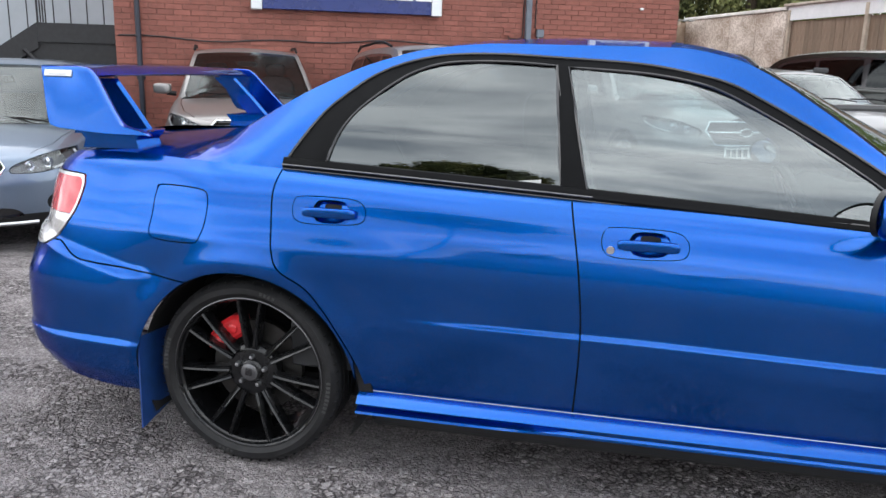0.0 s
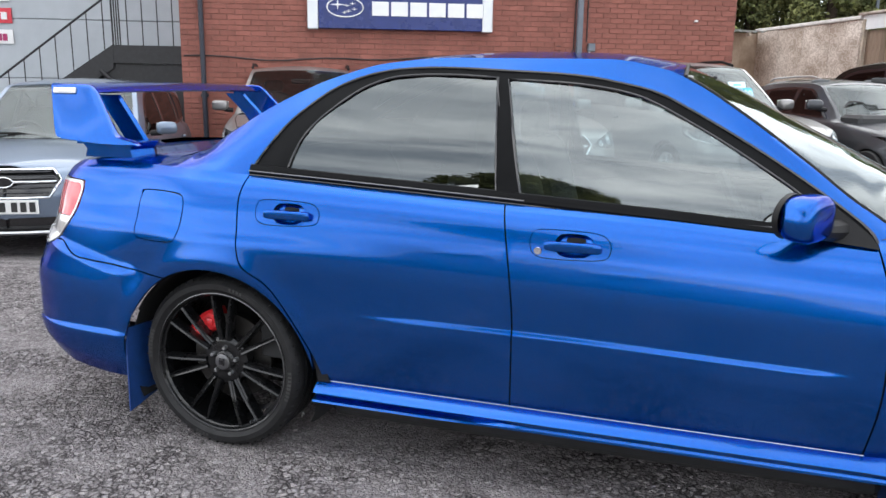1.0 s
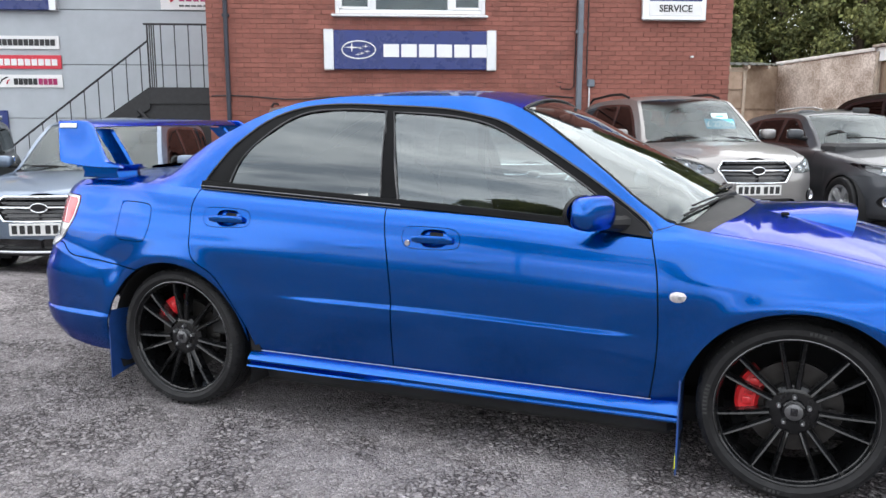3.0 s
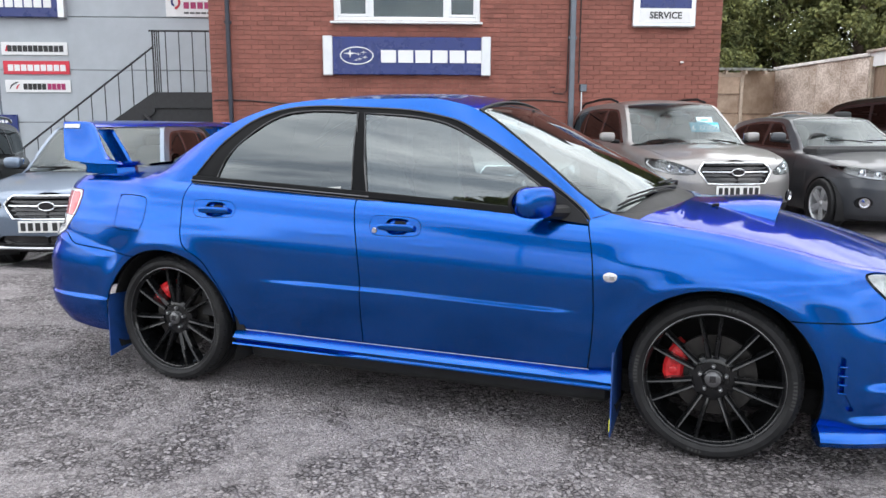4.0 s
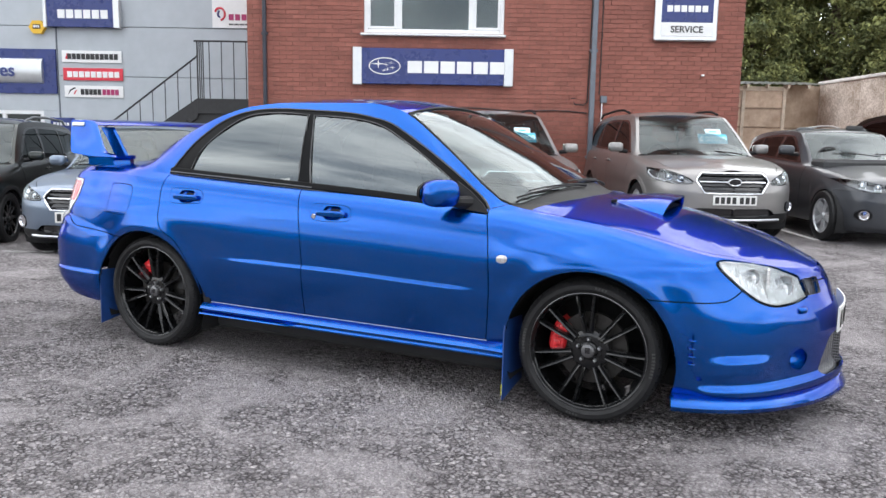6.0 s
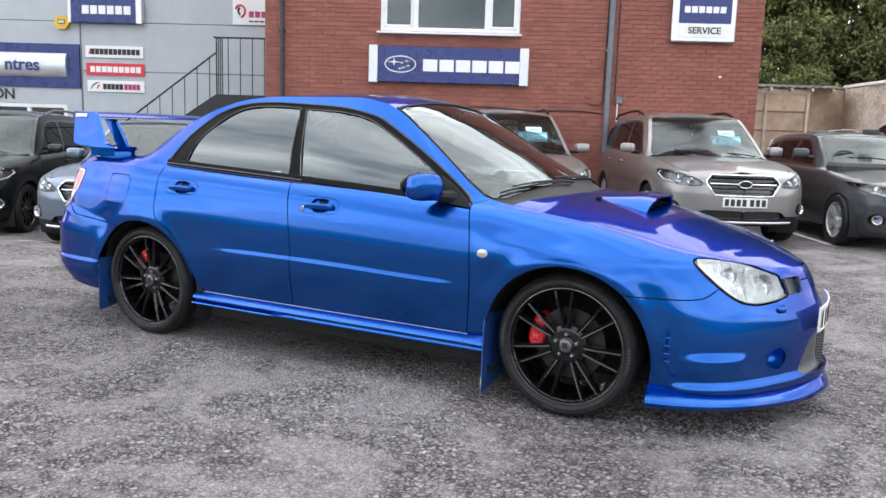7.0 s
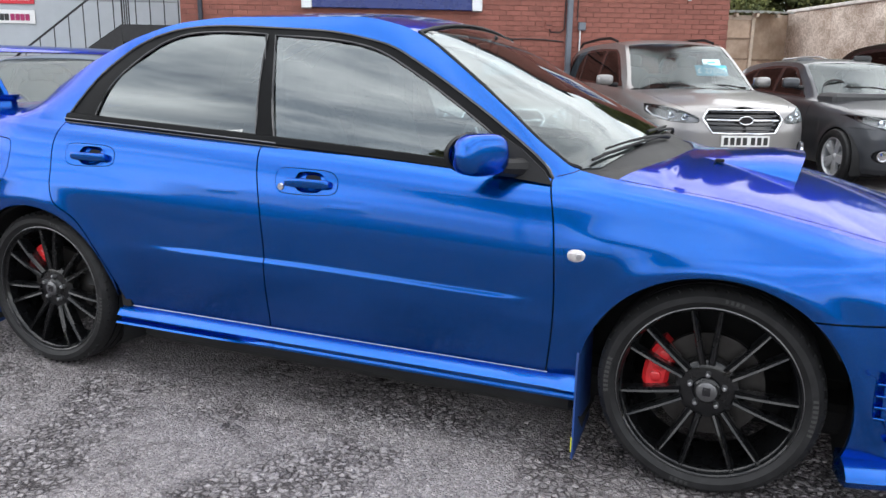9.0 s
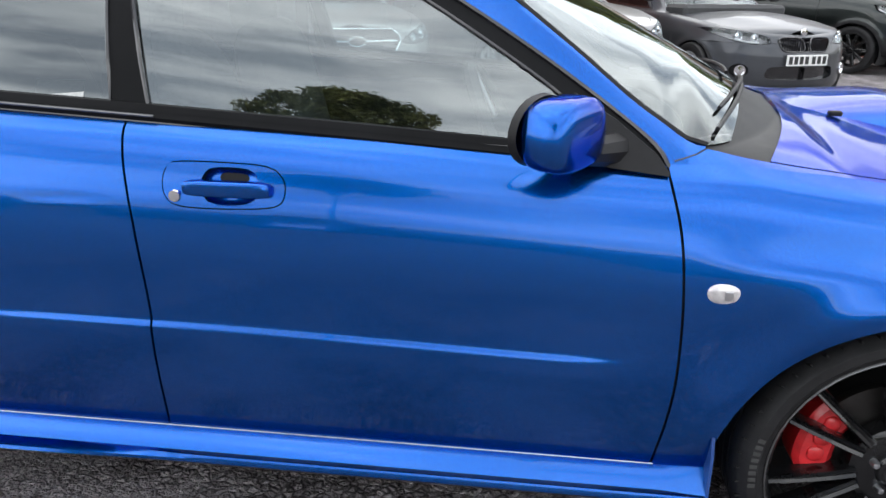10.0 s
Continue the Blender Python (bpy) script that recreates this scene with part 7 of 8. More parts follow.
        pebble(g, (0, 0, 0), (0.12, 0.205, 0.128), 3.6, n=16, k=10)
        mm = part("door_mirror", g, paint, car, m=pose(-1.70 * sx, -side * 1.01 * sy, 1.12 * sz, 0, 0, -side * 15))
        part("mirror_glass", Geo().box((-0.062, 0, 0), (0.01, 0.18, 0.10), 0.004), MIRROR, mm)
        part("mirror_arm", Geo().tube([(-1.69 * sx, -side * 0.85 * sy, 1.06 * sz), (-1.69 * sx, -side * 0.96 * sy, 1.07 * sz)], 0.028, 8), BLACKPLASTIC, car)
        for dx in (-2.52, -3.42):
            g = Geo()
            pebble(g, (dx * sx, -side * 0.915 * sy, 0.92 * sz), (0.20, 0.045, 0.035), 4, n=12, k=8)
            part("door_handle", g, paint, (fd if dx > -3 else rd)[0 if side > 0 else 1])
        for h in hubs:
            wheel_parts(car, h, wr, side, 0.905 * sy, wr, wr - 0.105, 0.215, fz["spokes"], fz["rim"], detail=False, twin=fz["twin"])
            part("wheel_well", Geo().lathe([(ar + 0.012, 0.0), (ar + 0.02, 0.05), (ar + 0.03, 0.36), (0.02, 0.37)], 28, a0=radians(-25), a1=radians(205)), DARK, car, m=pose(h, -side * 0.88 * sy, wr - 0.02, 0, 0, 0 if side > 0 else 180))
        if rails:
            pts = [(x * sx, -side * w * sy, z * sz) for x, w, z in ((-4.15, 0.655, 1.56), (-4.0, 0.66, 1.615), (-3.2, 0.655, 1.655), (-2.7, 0.65, 1.65), (-2.42, 0.645, 1.60))]
            part("roof_rail", Geo().tube(pts, 0.018, 8), fz["rail"], car)
    # grille
    gp = P(fz["grille"])
    gx = fz["grille_x"]
    for tag, sk in (("grille_back", grille), ("lower_intake", intake)):
        part(tag, weld(sk.moved(-0.045).joined(sk.moved(-0.045).mirrored()).geo(-0.045), 1e-5), BLACKGLOSS, car, "", 40, flip_fix=False)

    def frame_tube(nm, rows, r, material, out=0.004, both_sides=True):
        half = [(w * sy, z * sz) for w, z, *_ in rows]
        pts = [(skin_x(w, z) + out, -w, z) for w, z in half] + [(skin_x(w, z) + out, w, z) for w, z in half[-2:0:-1]]
        return part(nm, Geo().tube(pts, r, 8, closed=True), material, car)

    if face in ("hex", "suv"):
        frame_tube("grille_frame", [(w, z) for w, z in fz["frame"]], 0.011, CHROME)
        for z in fz["slats"]:
            ww = float(np.interp(z, [0.615, 0.76, 0.84], [0.33, 0.43, 0.36])) * sy - 0.03
            pts = [(skin_x(w, z * sz) - 0.012, -w, z * sz) for w in np.linspace(-ww, ww, 9)]
            part("grille_slat", Geo().tube(pts, 0.010, 6), BLACKGLOSS if abs(z - 0.745) > 0.01 else CHROME, car)
        b = Geo()
        ellipse_ring(b, 0, 0, 0.075, 0.040, 0.006, 0)
        bd = part("nose_emblem", b, CHROME, car, "plain oval emblem", m=pose(skin_x(0, 0.745 * sz) + 0.008, 0, 0.745 * sz, 0, 0, 90))
        part("emblem_ground", Geo().lathe([(0.0005, 0), (0.039, 0.0)], 24, Matrix.Diagonal((1.88, 1, 1, 1))), BLACKGLOSS, bd)
        sk = [(skin_x(w, 0.30 * sz) + 0.006, -w, 0.30 * sz) for w in np.linspace(-0.62 * sy, 0.62 * sy, 13)]
        if face == "hex":
            part("bumper_trim", Geo().tube(sk, 0.016, 6), STEEL, car)
    else:
        for side in (1, -1):
            kid = [(0.035, 0.60), (0.06, 0.70), (0.20, 0.715), (0.31, 0.70), (0.30, 0.62), (0.24, 0.575), (0.08, 0.575)]
            pts = [(skin_x(w, z) + 0.006, -side * w, z) for w, z in smooth_poly(kid, n=4)]
            part("grille_frame", Geo().tube(pts, 0.008, 6, closed=True), BLACKGLOSS, car)
            for k in range(8):
                w = 0.075 + 0.028 * k
                part("grille_bar", Geo().box((skin_x(w, 0.642) - 0.010, -side * w, 0.642), (0.02, 0.008, 0.12), 0.002), BLACKGLOSS, car)
        part("nose_emblem", Geo().lathe([(0.0005, -0.004), (0.036, -0.002), (0.04, 0.006)], 24, pose(skin_x(0, 0.765) + 0.004, 0, 0.765, 0, 0, 90)), CHROME, car)
    if plate:
        pl = part("number_plate", Geo().box((skin_x(0.2, fz["plate_z"] * sz) + 0.03, 0, fz["plate_z"] * sz), (0.014, 0.52, 0.112), 0.003), PLATEWHITE, car, "white number plate with plain black bars")
        for k in range(7):
            part("plate_bar", Geo().box((skin_x(0.2, fz["plate_z"] * sz) + 0.0385, -0.213 + k * 0.068 + (0.02 if k > 3 else 0), fz["plate_z"] * sz), (0.003, 0.046, 0.078), 0.001), PLATEBLACK, pl)
    if price:
        pc = part("price_card", Geo().box((0, 0, 0), (0.40, 0.006, 0.16), 0.002), PRICEBLUE, car, "cyan price card behind windscreen", m=pose(-1.62 * sx, 0.30 * sy, 1.25 * sz, 0, 0, 90) @ pose(0, 0, 0, -38, 0, 0))
        part("price_lettering", text_geo("£ " + price, 0.115, 0.002, True), PRICEPALE, pc, "pale price lettering", smooth=0, m=pose(0, -0.006, -0.01))
        part("price_header", Geo().box((0.02, 0.0, 0.125), (0.22, 0.006, 0.09), 0.002), PRICEPALE, pc)
        part("price_header_bar", Geo().box((0.02, -0.004, 0.12), (0.10, 0.006, 0.02), 0.002), PRICEBLUE, pc)
    for k, dx in enumerate((-0.25, 0.30)):
        part("wiper", Geo().tube([(-1.20 * sx, dx + 0.25, 1.055 * sz), (-1.26 * sx, dx, 1.085 * sz), (-1.30 * sx, dx - 0.32, 1.085 * sz)], 0.009, 6), BLACKPLASTIC, car)
    return car


LAMPDARK = mat("smoked_lamp_housing", (0.16, 0.16, 0.165), 0.3, metal=0.7, var=0.3, vscale=20)
LAMPWHITE = mat("white_lamp_guide", (0.82, 0.84, 0.86), 0.2, coat=0.5)
ALLOY = mat("silver_alloy_wheel", (0.60, 0.61, 0.63), 0.38, metal=0.55, var=0.1, vscale=20)
RAILBLACK = BLACKPLASTIC
FACES = {
    "hex": dict(lamp=[(0.47, 0.715, 1), (0.475, 0.765), (0.60, 0.825), (0.74, 0.872), (0.855, 0.885, 1), (0.872, 0.80), (0.80, 0.745), (0.65, 0.712)], grille=[(0, 0.845, 1), (0.36, 0.845, 1), (0.43, 0.76, 1), (0.34, 0.615, 1), (0, 0.615, 1)],
                frame=[(0.0, 0.848), (0.18, 0.848), (0.36, 0.846), (0.40, 0.805), (0.432, 0.76), (0.39, 0.69), (0.34, 0.613), (0.17, 0.611), (0.0, 0.611)], slats=(0.655, 0.70, 0.745, 0.79, 0.825), intake=[(0, 0.435, 1), (0.40, 0.435), (0.50, 0.41), (0.55, 0.355, 1), (0.30, 0.335), (0, 0.335, 1)],
                fog=(0.775, 0.455, 0.075), fog_x=-0.285, bowls=((0.70, 0.79, 0.042, -0.27), (0.585, 0.768, 0.036, -0.17)), drl=[(-0.27, 0.84, 0.865), (-0.33, 0.862, 0.83), (-0.30, 0.835, 0.772), (-0.22, 0.74, 0.735)], bumper_line=0.735, grille_x=0.0, plate_z=0.535, spokes=10, rim=ALLOY, twin=False, rail=RAILBLACK),
    "twin_oval": dict(lamp=[(0.40, 0.655, 1), (0.42, 0.715), (0.56, 0.755), (0.72, 0.785), (0.83, 0.79, 1), (0.80, 0.73), (0.70, 0.675), (0.55, 0.645)], grille=[(0, 0.715, 1), (0.31, 0.705), (0.31, 0.62), (0.25, 0.575), (0, 0.575, 1)], frame=[], slats=(),
                intake=[(0, 0.42, 1), (0.36, 0.42), (0.42, 0.38), (0.40, 0.30), (0, 0.28, 1)], fog=(0.66, 0.375, 0.07), fog_x=-0.20, bowls=((0.66, 0.72, 0.045, -0.25), (0.53, 0.70, 0.042, -0.16)), drl=[(-0.15, 0.50, 0.66), (-0.19, 0.60, 0.665), (-0.25, 0.70, 0.69)], bumper_line=0.655, grille_x=0.0, plate_z=0.49, spokes=10, rim=ALLOY, twin=True, rail=RAILBLACK),
}
FACES["suv"] = {**FACES["hex"], "rim": RIMBLACK, "rail": STEEL}
FACES["suv_rails"] = FACES["suv"]
HATCH = {**WAGON,
    "plan": [(-4.33, 0), (-4.31, 0.40), (-4.25, 0.64), (-4.1, 0.78), (-3.8, 0.86), (-3.2, 0.88), (-2.2, 0.8825), (-1.1, 0.88), (-0.7, 0.87), (-0.45, 0.82), (-0.27, 0.72), (-0.13, 0.54), (-0.05, 0.34), (-0.01, 0.15), (0, 0)],
    "zbot": [(-4.33, 0.32), (-3.7, 0.22), (-0.9, 0.20), (-0.5, 0.17), (0, 0.17)],
    "ztop": [(-4.33, 0.95), (-3.8, 0.98), (-2.6, 0.95), (-1.5, 0.91), (-1.2, 0.89), (-0.8, 0.85), (-0.45, 0.80), (-0.2, 0.775), (0, 0.74)],
    "edge": [(-4.6, 0.0, 0.95), (-4.28, 0.42, 1.0), (-4.2, 0.60, 1.10), (-4.05, 0.60, 1.25), (-3.7, 0.58, 1.35), (-3.2, 0.57, 1.385), (-2.6, 0.565, 1.385), (-2.3, 0.575, 1.355), (-2.05, 0.62, 1.22), (-1.8, 0.67, 1.07), (-1.62, 0.71, 0.955), (-1.52, 0.66, 0.925), (-1.36, 0.45, 0.94), (-1.27, 0.06, 0.95), (-1.2, 0, 0.95), (-0.8, 0, 0.915), (-0.45, 0, 0.86), (-0.2, 0, 0.81), (0.05, 0, 0.73)],
    "centre": [(-4.6, 0.95), (-4.28, 1.02), (-4.08, 1.27), (-3.8, 1.38), (-3.3, 1.43), (-2.8, 1.435), (-2.4, 1.41), (-2.2, 1.35), (-1.9, 1.2), (-1.6, 1.06), (-1.36, 0.97), (-1.25, 0.95), (-0.8, 0.915), (-0.45, 0.86), (-0.2, 0.81), (0.05, 0.73)],
    "crown": [(-5, 0.2), (-1.65, 0), (-1.5, 0.5), (-1.25, 0.9), (0.1, 0.9)], "sbulge": [(-5, 0), (-3.8, 0.012), (-2.0, 0.012), (-1.6, 0), (0.1, 0)],
    "dlo": [(-3.95, 1.06, 1), (-3.8, 1.20), (-3.5, 1.29), (-3.0, 1.335), (-2.5, 1.325), (-2.3, 1.28), (-2.1, 1.16), (-1.88, 1.02), (-1.76, 0.945, 1), (-2.6, 0.975), (-3.4, 1.01)],
    "glass": [[(-3.85, 1.07, 1), (-3.74, 1.18), (-3.52, 1.26), (-3.44, 1.27, 1), (-3.40, 1.04, 1)], [(-3.35, 1.035, 1), (-3.38, 1.28, 1), (-2.74, 1.305, 1), (-2.66, 1.005, 1)], [(-2.60, 1.0, 1), (-2.64, 1.305, 1), (-2.45, 1.295), (-2.32, 1.25), (-2.1, 1.125), (-1.95, 1.03), (-1.90, 0.97, 1)]],
    "screen": (-2.27, -1.27, 0.04), "hubs": (-0.77, -3.46), "wheel_r": 0.316, "arch": 0.355}


def bay(front, yaw=0.0):
    """Pose of a car whose nose stands at front, square to the brick wall."""
    a = radians(-65 + yaw)
    z = sum(fall(front[0] - d * math.cos(a), front[1] - d * math.sin(a)) for d in (0.95, 3.6)) / 2
    return pose(front[0], front[1], z, 0, 0, -65 + yaw)


parked_car("estate_car", "silver-beige raised estate car with blue price card in windscreen", SILVER, bay((1.23, 5.66), 2.5), price="27000")
parked_car("estate_car", "silver-beige raised estate car parked nose out, price card inside", SILVER, bay((-1.02, 4.53), 6), price="28000")
parked_car("estate_car", "dull beige raised estate car parked close to brick wall", SILVER, bay((-3.82, 4.55), 2))
parked_car("estate_car", "steel blue low estate car with chrome hexagonal grille", GREYBLUE, bay((-4.90, 1.67), 2), sx=0.97, sy=0.967, sz=0.92, rails=False)
parked_car("suv", "black-green crossover with silver roof rails", DARKGREEN, bay((-7.70, 1.45), 9), sx=0.94, sy=0.98, sz=1.02, face="suv")
parked_car("hatchback_car", "dark grey metallic hatchback with twin-oval grille", DARKGREY, bay((3.30, 6.55), 0), t=HATCH, face="twin_oval", rails=False, cladding=False)
parked_car("suv", "black estate car with silver roof rails by the wall", DARKGREEN, bay((3.9, 10.6)), sx=0.96, sy=0.97, sz=0.93, face="suv")
parked_car("suv", "tall black off-road car by the yard wall", DARKGREEN, bay((6.3, 10.4), 25), sx=0.93, sy=1.0, sz=1.12, face="suv", rails=False)


def bay_line(x0, y0, x1, y1):
    d = Vector((x1 - x0, y1 - y0, 0))
    n = Vector((-d.y, d.x, 0)).normalized() * 0.045
    a, b = Vector((x0, y0, 0)), Vector((x1, y1, 0))
    g = Geo()
    ts = [i / 12 for i in range(13)]
    rng = random.Random(int(x0 * 100))
    up = lambda v: (v.x, v.y, fall(v.x, v.y) + 0.006)
    g.loft([[up(a.lerp(b, q) + n * (1 + rng.uniform(-0.15, 0.15))), up(a.lerp(b, q) - n * (1 + rng.uniform(-0.15, 0.15)))] for q in ts], close=False)
    tagged(part("road_marking", g, PAINTWHITE, smooth=0, flip_fix=False), "worn white parking bay line on asphalt", "road marking", kind="structure")


for fx, fy in ((2.14, 6.80), (-0.05, 5.75), (-2.5, 4.9), (-5.43, 1.15), (4.6, 7.9)):
    bay_line(fx, fy, fx - N.x * 4.6, fy - N.y * 4.6)

# ---- yard wall, sheds, trees ----
def yard_wall():
    p0 = Vector((1.95, 23.4, 0))
    g = Geo()
    rng = random.Random(8)
    for k in range(4):
        a, b = p0 + N * (k * 1.25), p0 + N * (k * 1.25 + 1.243)
        m = Matrix.Translation((a + b) / 2) @ Matrix.Rotation(math.atan2(N.y, N.x), 4, "Z")
        g.box((0, 0, 1.5), (1.243, 0.2, 3.0), 0.012, m)
    w = tagged(part("wall_yard", g, PLYSHEET, smooth=25), "stained pale plywood sheet wall round the yard", "wall", kind="structure")
    c = Geo()
    a, b = p0, p0 + N * 5.0
    m = Matrix.Translation((a + b) / 2) @ Matrix.Rotation(math.atan2(N.y, N.x), 4, "Z")
    c.box((0, 0, 3.05), (5.0, 0.3, 0.09), 0.012, m)
    part("coping", c, COPING, w)
    # timber lean-to with a white fascia further along
    s0 = p0 + N * 5.05
    sh = thing("timber_shed", "old timber lean-to shed with white fascia board", "shed", Matrix.Translation(s0) @ Matrix.Rotation(math.atan2(N.y, N.x), 4, "Z"))
    rng = random.Random(3)
    board = mesh_of("board", Geo().box((0, 0, 0), (0.145, 0.025, 2.35), 0.004), TIMBER, 0)
    for k in range(52):
        part("board", board, TIMBER, sh, m=pose(0.08 + k * 0.152, rng.uniform(-0.004, 0.004), 1.55, 0, rng.uniform(-0.3, 0.3), 0))
    part("fascia", Geo().box((4.0, -0.06, 2.92), (8.1, 0.03, 0.34), 0.006), UPVC, sh, "white painted fascia board")
    part("brick_base", Geo().box((4.0, 0.02, 0.2), (8.0, 0.22, 0.4), 0.01), BRICK, sh)
    part("shed_roof", Geo().box((4.0, 1.4, 3.13), (8.3, 3.1, 0.06), 0.01, pose(0, 0, 0)), CONCRETE, sh)
    part("shed_back", Geo().box((4.0, 2.9, 1.5), (8.0, 0.1, 3.0)), TIMBER, sh)
    for x in (0.02, 2.7, 5.4, 8.0):
        part("post", Geo().box((x, -0.05, 1.5), (0.1, 0.09, 3.0), 0.008), PALETIMBER, sh)


yard_wall()


def timber_gate():
    """Boarded doors and a brown side panel that close the back of the yard, under a corrugated edge."""
    o = Vector((0.95, 21.95, 0))
    m = Matrix.Translation(o) @ Matrix.Rotation(radians(25), 4, "Z")
    g = thing("timber_store", "weathered timber store with pale boarded doors", "shed", m)
    rng = random.Random(5)
    for x0, x1 in ((-3.6, -2.45), (-2.45, -1.25), (-1.25, -0.03)):
        for z0, z1 in ((0.02, 0.50), (0.50, 1.65), (1.65, 2.22), (2.22, 2.76)):
            part("panel", Geo().box(((x0 + x1) / 2, rng.uniform(-0.004, 0.004), (z0 + z1) / 2), (x1 - x0 - 0.02, 0.02, z1 - z0 - 0.012), 0.003), PLYWOOD, g)
            part("rail", Geo().box(((x0 + x1) / 2, -0.018, z0), (x1 - x0 - 0.10, 0.03, 0.045), 0.006), TIMBER, g)
    part("head_board", Geo().box((-1.85, -0.03, 2.80), (3.8, 0.035, 0.13), 0.006), PALETIMBER, g)
    for x in (-3.6, -2.45, -1.25, -0.03):
        part("post", Geo().box((x, -0.035, 1.45), (0.10, 0.06, 2.9), 0.006), PALETIMBER, g)
    for z0, z1 in ((0.02, 1.62), (1.65, 2.95)):
        part("side_board", Geo().box((0.95, 0, (z0 + z1) / 2), (1.9, 0.025, z1 - z0), 0.003, pose(0.02, 0.20, 0, 0, 0, 25)), PLYWOOD, g)
    part("side_rail", Geo().box((0.95, -0.03, 1.635), (1.9, 0.03, 0.06), 0.004, pose(0.02, 0.20, 0, 0, 0, 25)), TIMBER, g)
    top = Geo()
    n = 90
    rings = []
    for y in (-0.25, 1.6):
        rings.append([(-3.8 + i * 0.055, y, 2.93 + 0.022 * math.sin(i * math.pi / 2) + 0.10 * (y + 0.25)) for i in range(n)])
    top.loft([list(r) for r in zip(*[[(x, y, z) for x, y, z in r] for r in rings])], close=False)
    part("corrugated_roof", top, STEEL, g, "grey corrugated sheet roof edge", 60)
    for k in range(8):
        part("rafter_end", Geo().box((-3.6 + k * 0.6, -0.15, 2.86), (0.07, 0.2, 0.10), 0.005), PALETIMBER, g)


timber_gate()


def leaf_mesh(name, clumps, leaf, rng, material, n_leaf, drop=0.0):
    """Crown of many small bent leaf blades gathered in uneven clumps."""
    gen = np.random.default_rng(rng.randrange(10 ** 6))
    cl = np.repeat(np.array(clumps, float), n_leaf, axis=0)
    n = len(cl)

    def unit(v):
        return v / np.maximum(np.linalg.norm(v, axis=1, keepdims=True), 1e-9)

    q = cl[:, :3] + unit(gen.normal(size=(n, 3))) * (cl[:, 3] * gen.uniform(0.45, 1.0, n))[:, None] * np.array([1, 1, 0.8])
    along = unit(gen.normal(size=(n, 3)) * np.array([1, 1, 0.6]) - np.array([0, 0, drop]))
    across = unit(np.cross(along, gen.normal(size=(n, 3))))
    l = (leaf * gen.uniform(0.6, 1.4, n))[:, None]
    tip = q + along * l
    tip[:, 2] -= 0.15 * l[:, 0]
    vs = np.stack([q, q + along * l * 0.5 + across * l * 0.26, tip, q + along * l * 0.5 - across * l * 0.26], axis=1).reshape(-1, 3)
    fs = np.arange(4 * n).reshape(n, 4).tolist()
    vs = vs.tolist()
    me = bpy.data.meshes.new(name)
    me.from_pydata(vs, [], fs)
    me.materials.append(material)
    me.update()
    return me


def tree(name, label, x, y, height, spread, material, seed, conifer=False, leaf=0.16, n_leaf=60, clumps=120, group="", base=0.25, girth=1.0):
    rng = random.Random(seed)
    t = thing(name, label, "tree", pose(x, y, 0), group)
    tr = Geo()
    pts = [(0.12 * math.sin(k * 1.3 + seed) * k / 6, 0.1 * math.cos(k * 1.7) * k / 6, height * 0.9 * k / 6) for k in range(7)]
    tr.tube(pts, [(0.035 * height * (1 - 0.9 * k / 6) * 0.6 + 0.02) * girth for k in range(7)], 9)
    part("trunk", tr, BARK, t)
    limbs, cl = [], []
    for k in range(clumps):
        if conifer:
            f = rng.uniform(0.0, 1.0) ** 1.1
            r = spread * (1 - f) ** 0.75 * rng.uniform(0.45, 1.0) + 0.1
            z = height * f
        else:
            f = rng.uniform(0.0, 1.0)
            z = height * (base + (0.98 - base) * f)
            r = spread * math.sin(math.pi * (0.18 + 0.76 * f)) * math.sqrt(rng.uniform(0.08, 1.0))
        a = rng.uniform(0, 2 * math.pi)
        s = spread * rng.uniform(0.10, 0.24)
        cl.append((r * math.cos(a), r * math.sin(a), z, s))
        if k % 9 == 0:
            limbs.append((r * math.cos(a), r * math.sin(a), z))
    for px, py, pz in limbs[:12]:
        z0 = min(pz * 0.75, height * 0.7)
        part("limb", Geo().tube([(0, 0, z0), (px * 0.5, py * 0.5, (z0 + pz) / 2 + 0.1), (px * 0.9, py * 0.9, pz)], [0.006 * height, 0.004 * height, 0.01], 6), BARK, t)
    crown = part("crown", leaf_mesh("crown", cl, leaf, rng, material, n_leaf, 0.5 if conifer else 0.0), material, t)
    return t


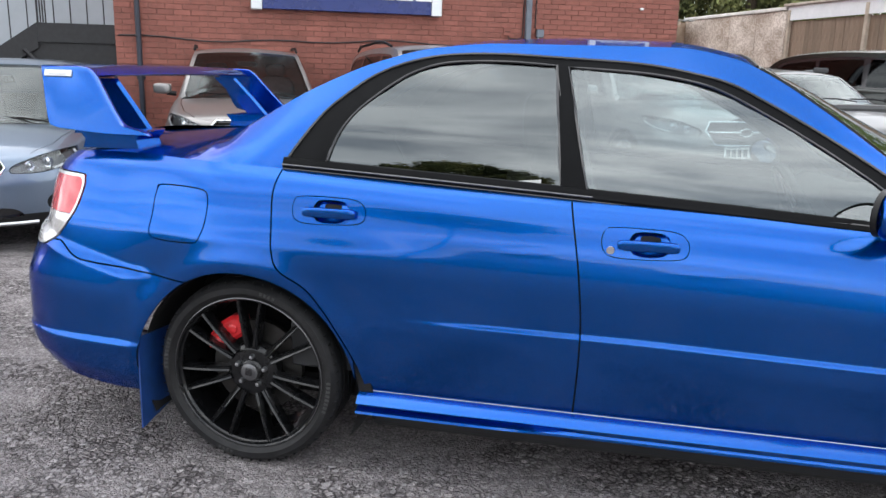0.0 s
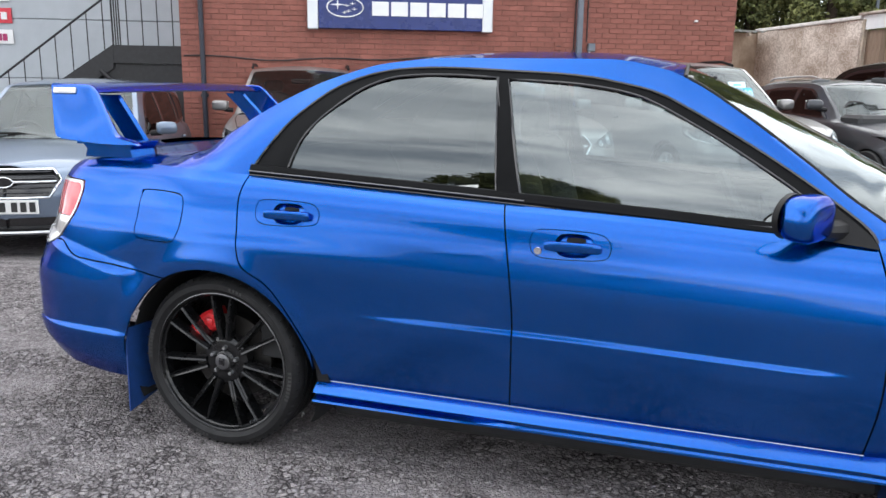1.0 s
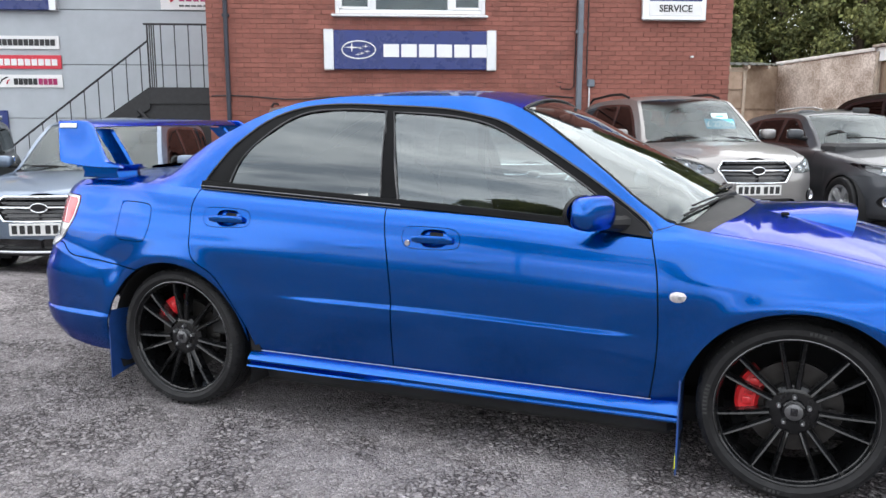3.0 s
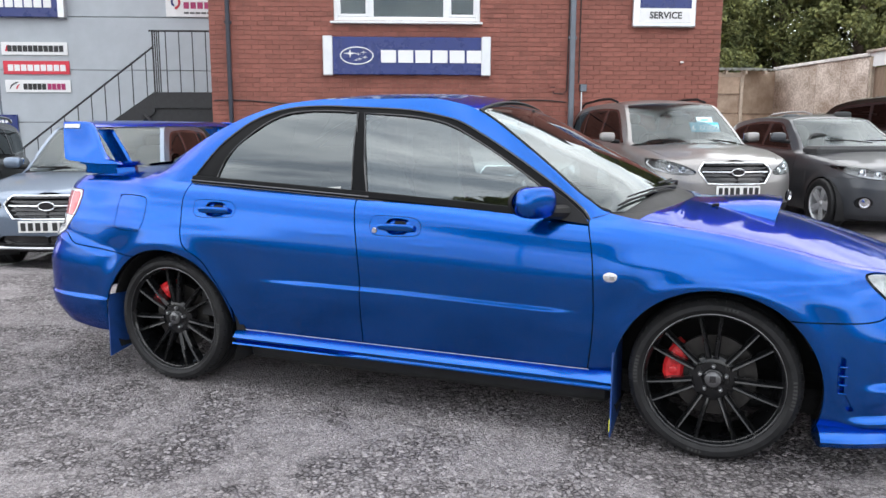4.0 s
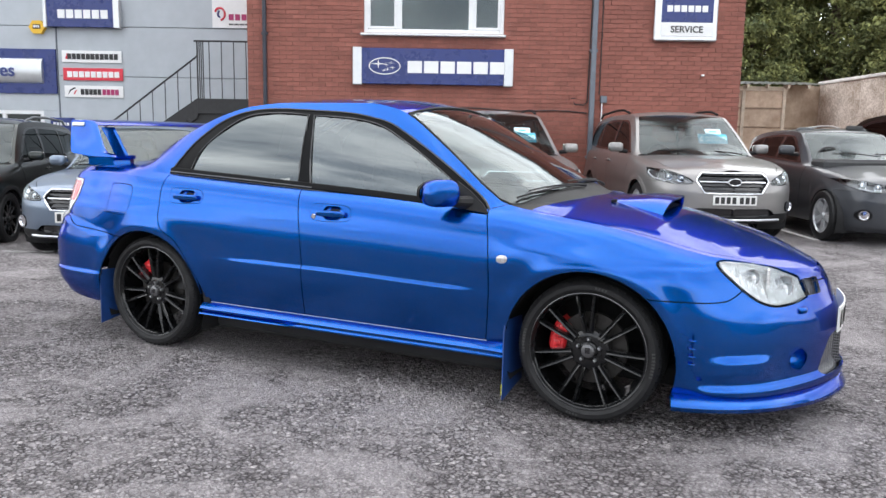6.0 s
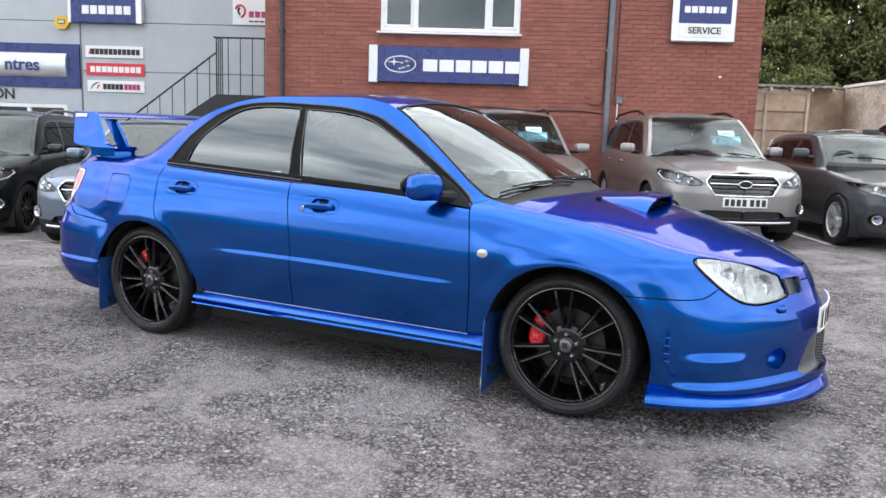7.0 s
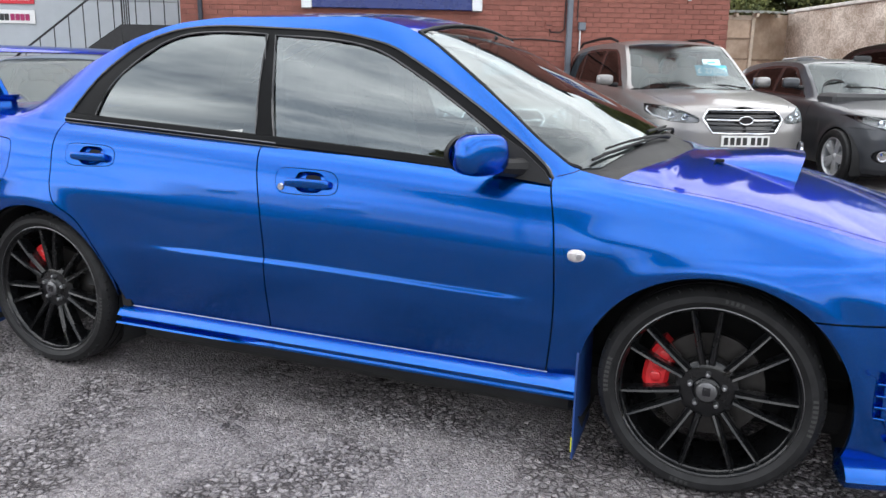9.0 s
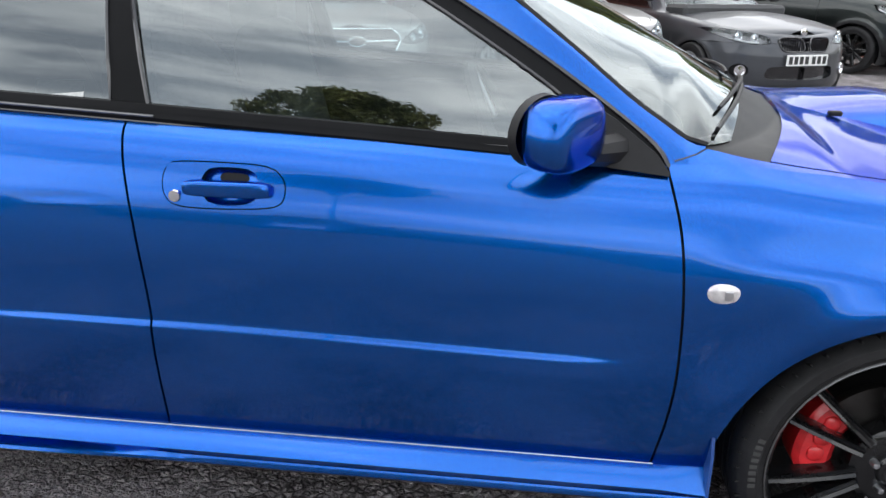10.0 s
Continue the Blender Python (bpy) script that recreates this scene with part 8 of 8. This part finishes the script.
G1 = "conifers behind the yard"
for k, (x, y, h, s) in enumerate(((-1.5, 31, 14, 3.4), (2.2, 33, 15, 3.6), (5.0, 31.5, 13, 3.4), (0.4, 36, 16, 3.8), (7.6, 35, 12.5, 3.5), (-5.0, 34, 15, 3.6))):
    tree("conifer_tree", "dense dark green conifer behind the yard", x, y, h, s, LEAF, 20 + k, True, 0.16, 210, 440, G1)
for k, (x, y, h, s) in enumerate(((10.5, 40, 11.5, 3.6), (14.0, 37, 9.5, 3.2), (17, 33, 10, 3.4))):
    tree("broadleaf_tree", "light green leafy tree beyond the yard wall", x, y, h, s, LEAF2, 40 + k, False, 0.17, 110, 200, "leafy trees beyond the wall")
# a tall slender-stemmed tree beyond the yard entrance, seen as a reflection in the glass
tree("broadleaf_tree", "tall leafy roadside tree beyond the yard entrance", -2.75, -12.5, 8.2, 2.0, LEAF, 60, False, 0.15, 100, 170, "", 0.66, 0.35)


# unseen planting added behind the camera, kept low so the doors reflect sky
def hedge():
    rng = random.Random(77)
    cl = []
    for k in range(900):
        a = rng.uniform(math.pi * 1.0, math.pi * 2.27)
        r = rng.uniform(18.0, 19.5)
        cl.append((r * math.cos(a) * 1.1, r * math.sin(a), rng.uniform(0.2, 0.75), rng.uniform(0.45, 0.6)))
    ob = part("hedge", leaf_mesh("hedge", cl, 0.34, rng, LEAF, 60), LEAF)
    tagged(ob, "unseen low dark green hedge added to shape the car's reflections", "hedge", kind="stuff")


hedge()


# added wall out of view; its level top gives the paint a straight reflected horizon
def skyline_wall():
    g = Geo()
    pts = [(20.5 * 1.1 * math.cos(a), 20.5 * math.sin(a)) for a in [math.pi * (1 + k / 40) for k in range(51)]]
    high = [1.5] * 51
    g.loft([[(x * f, y * f, z) for f, z in ((1.0, -0.2), (1.0, h), (1.02, h), (1.02, -0.2))] for (x, y), h in zip(pts, high)])
    tagged(part("wall_road", g, TIMBER, smooth=0), "unseen plain timber wall added as a skyline for reflections", "wall", kind="structure")


skyline_wall()


def lamp_post():
    p = thing("street_lamp", "thin grey street lamp column beyond the wall", "street lamp", pose(6.3, 30.0, 0))
    part("column", Geo().tube([(0, 0, 0), (0, 0, 8.0)], [0.07, 0.045], 10), PIPE, p)
    part("lamp_arm", Geo().tube([(0, 0, 7.9), (-0.4, -0.2, 8.15), (-0.9, -0.4, 8.2)], 0.03, 8), PIPE, p)
    part("lamp_head", Geo().box((-1.1, -0.5, 8.2), (0.5, 0.2, 0.1), 0.03), PIPE, p)


lamp_post()

lay_bricks(WALL_BRICK)
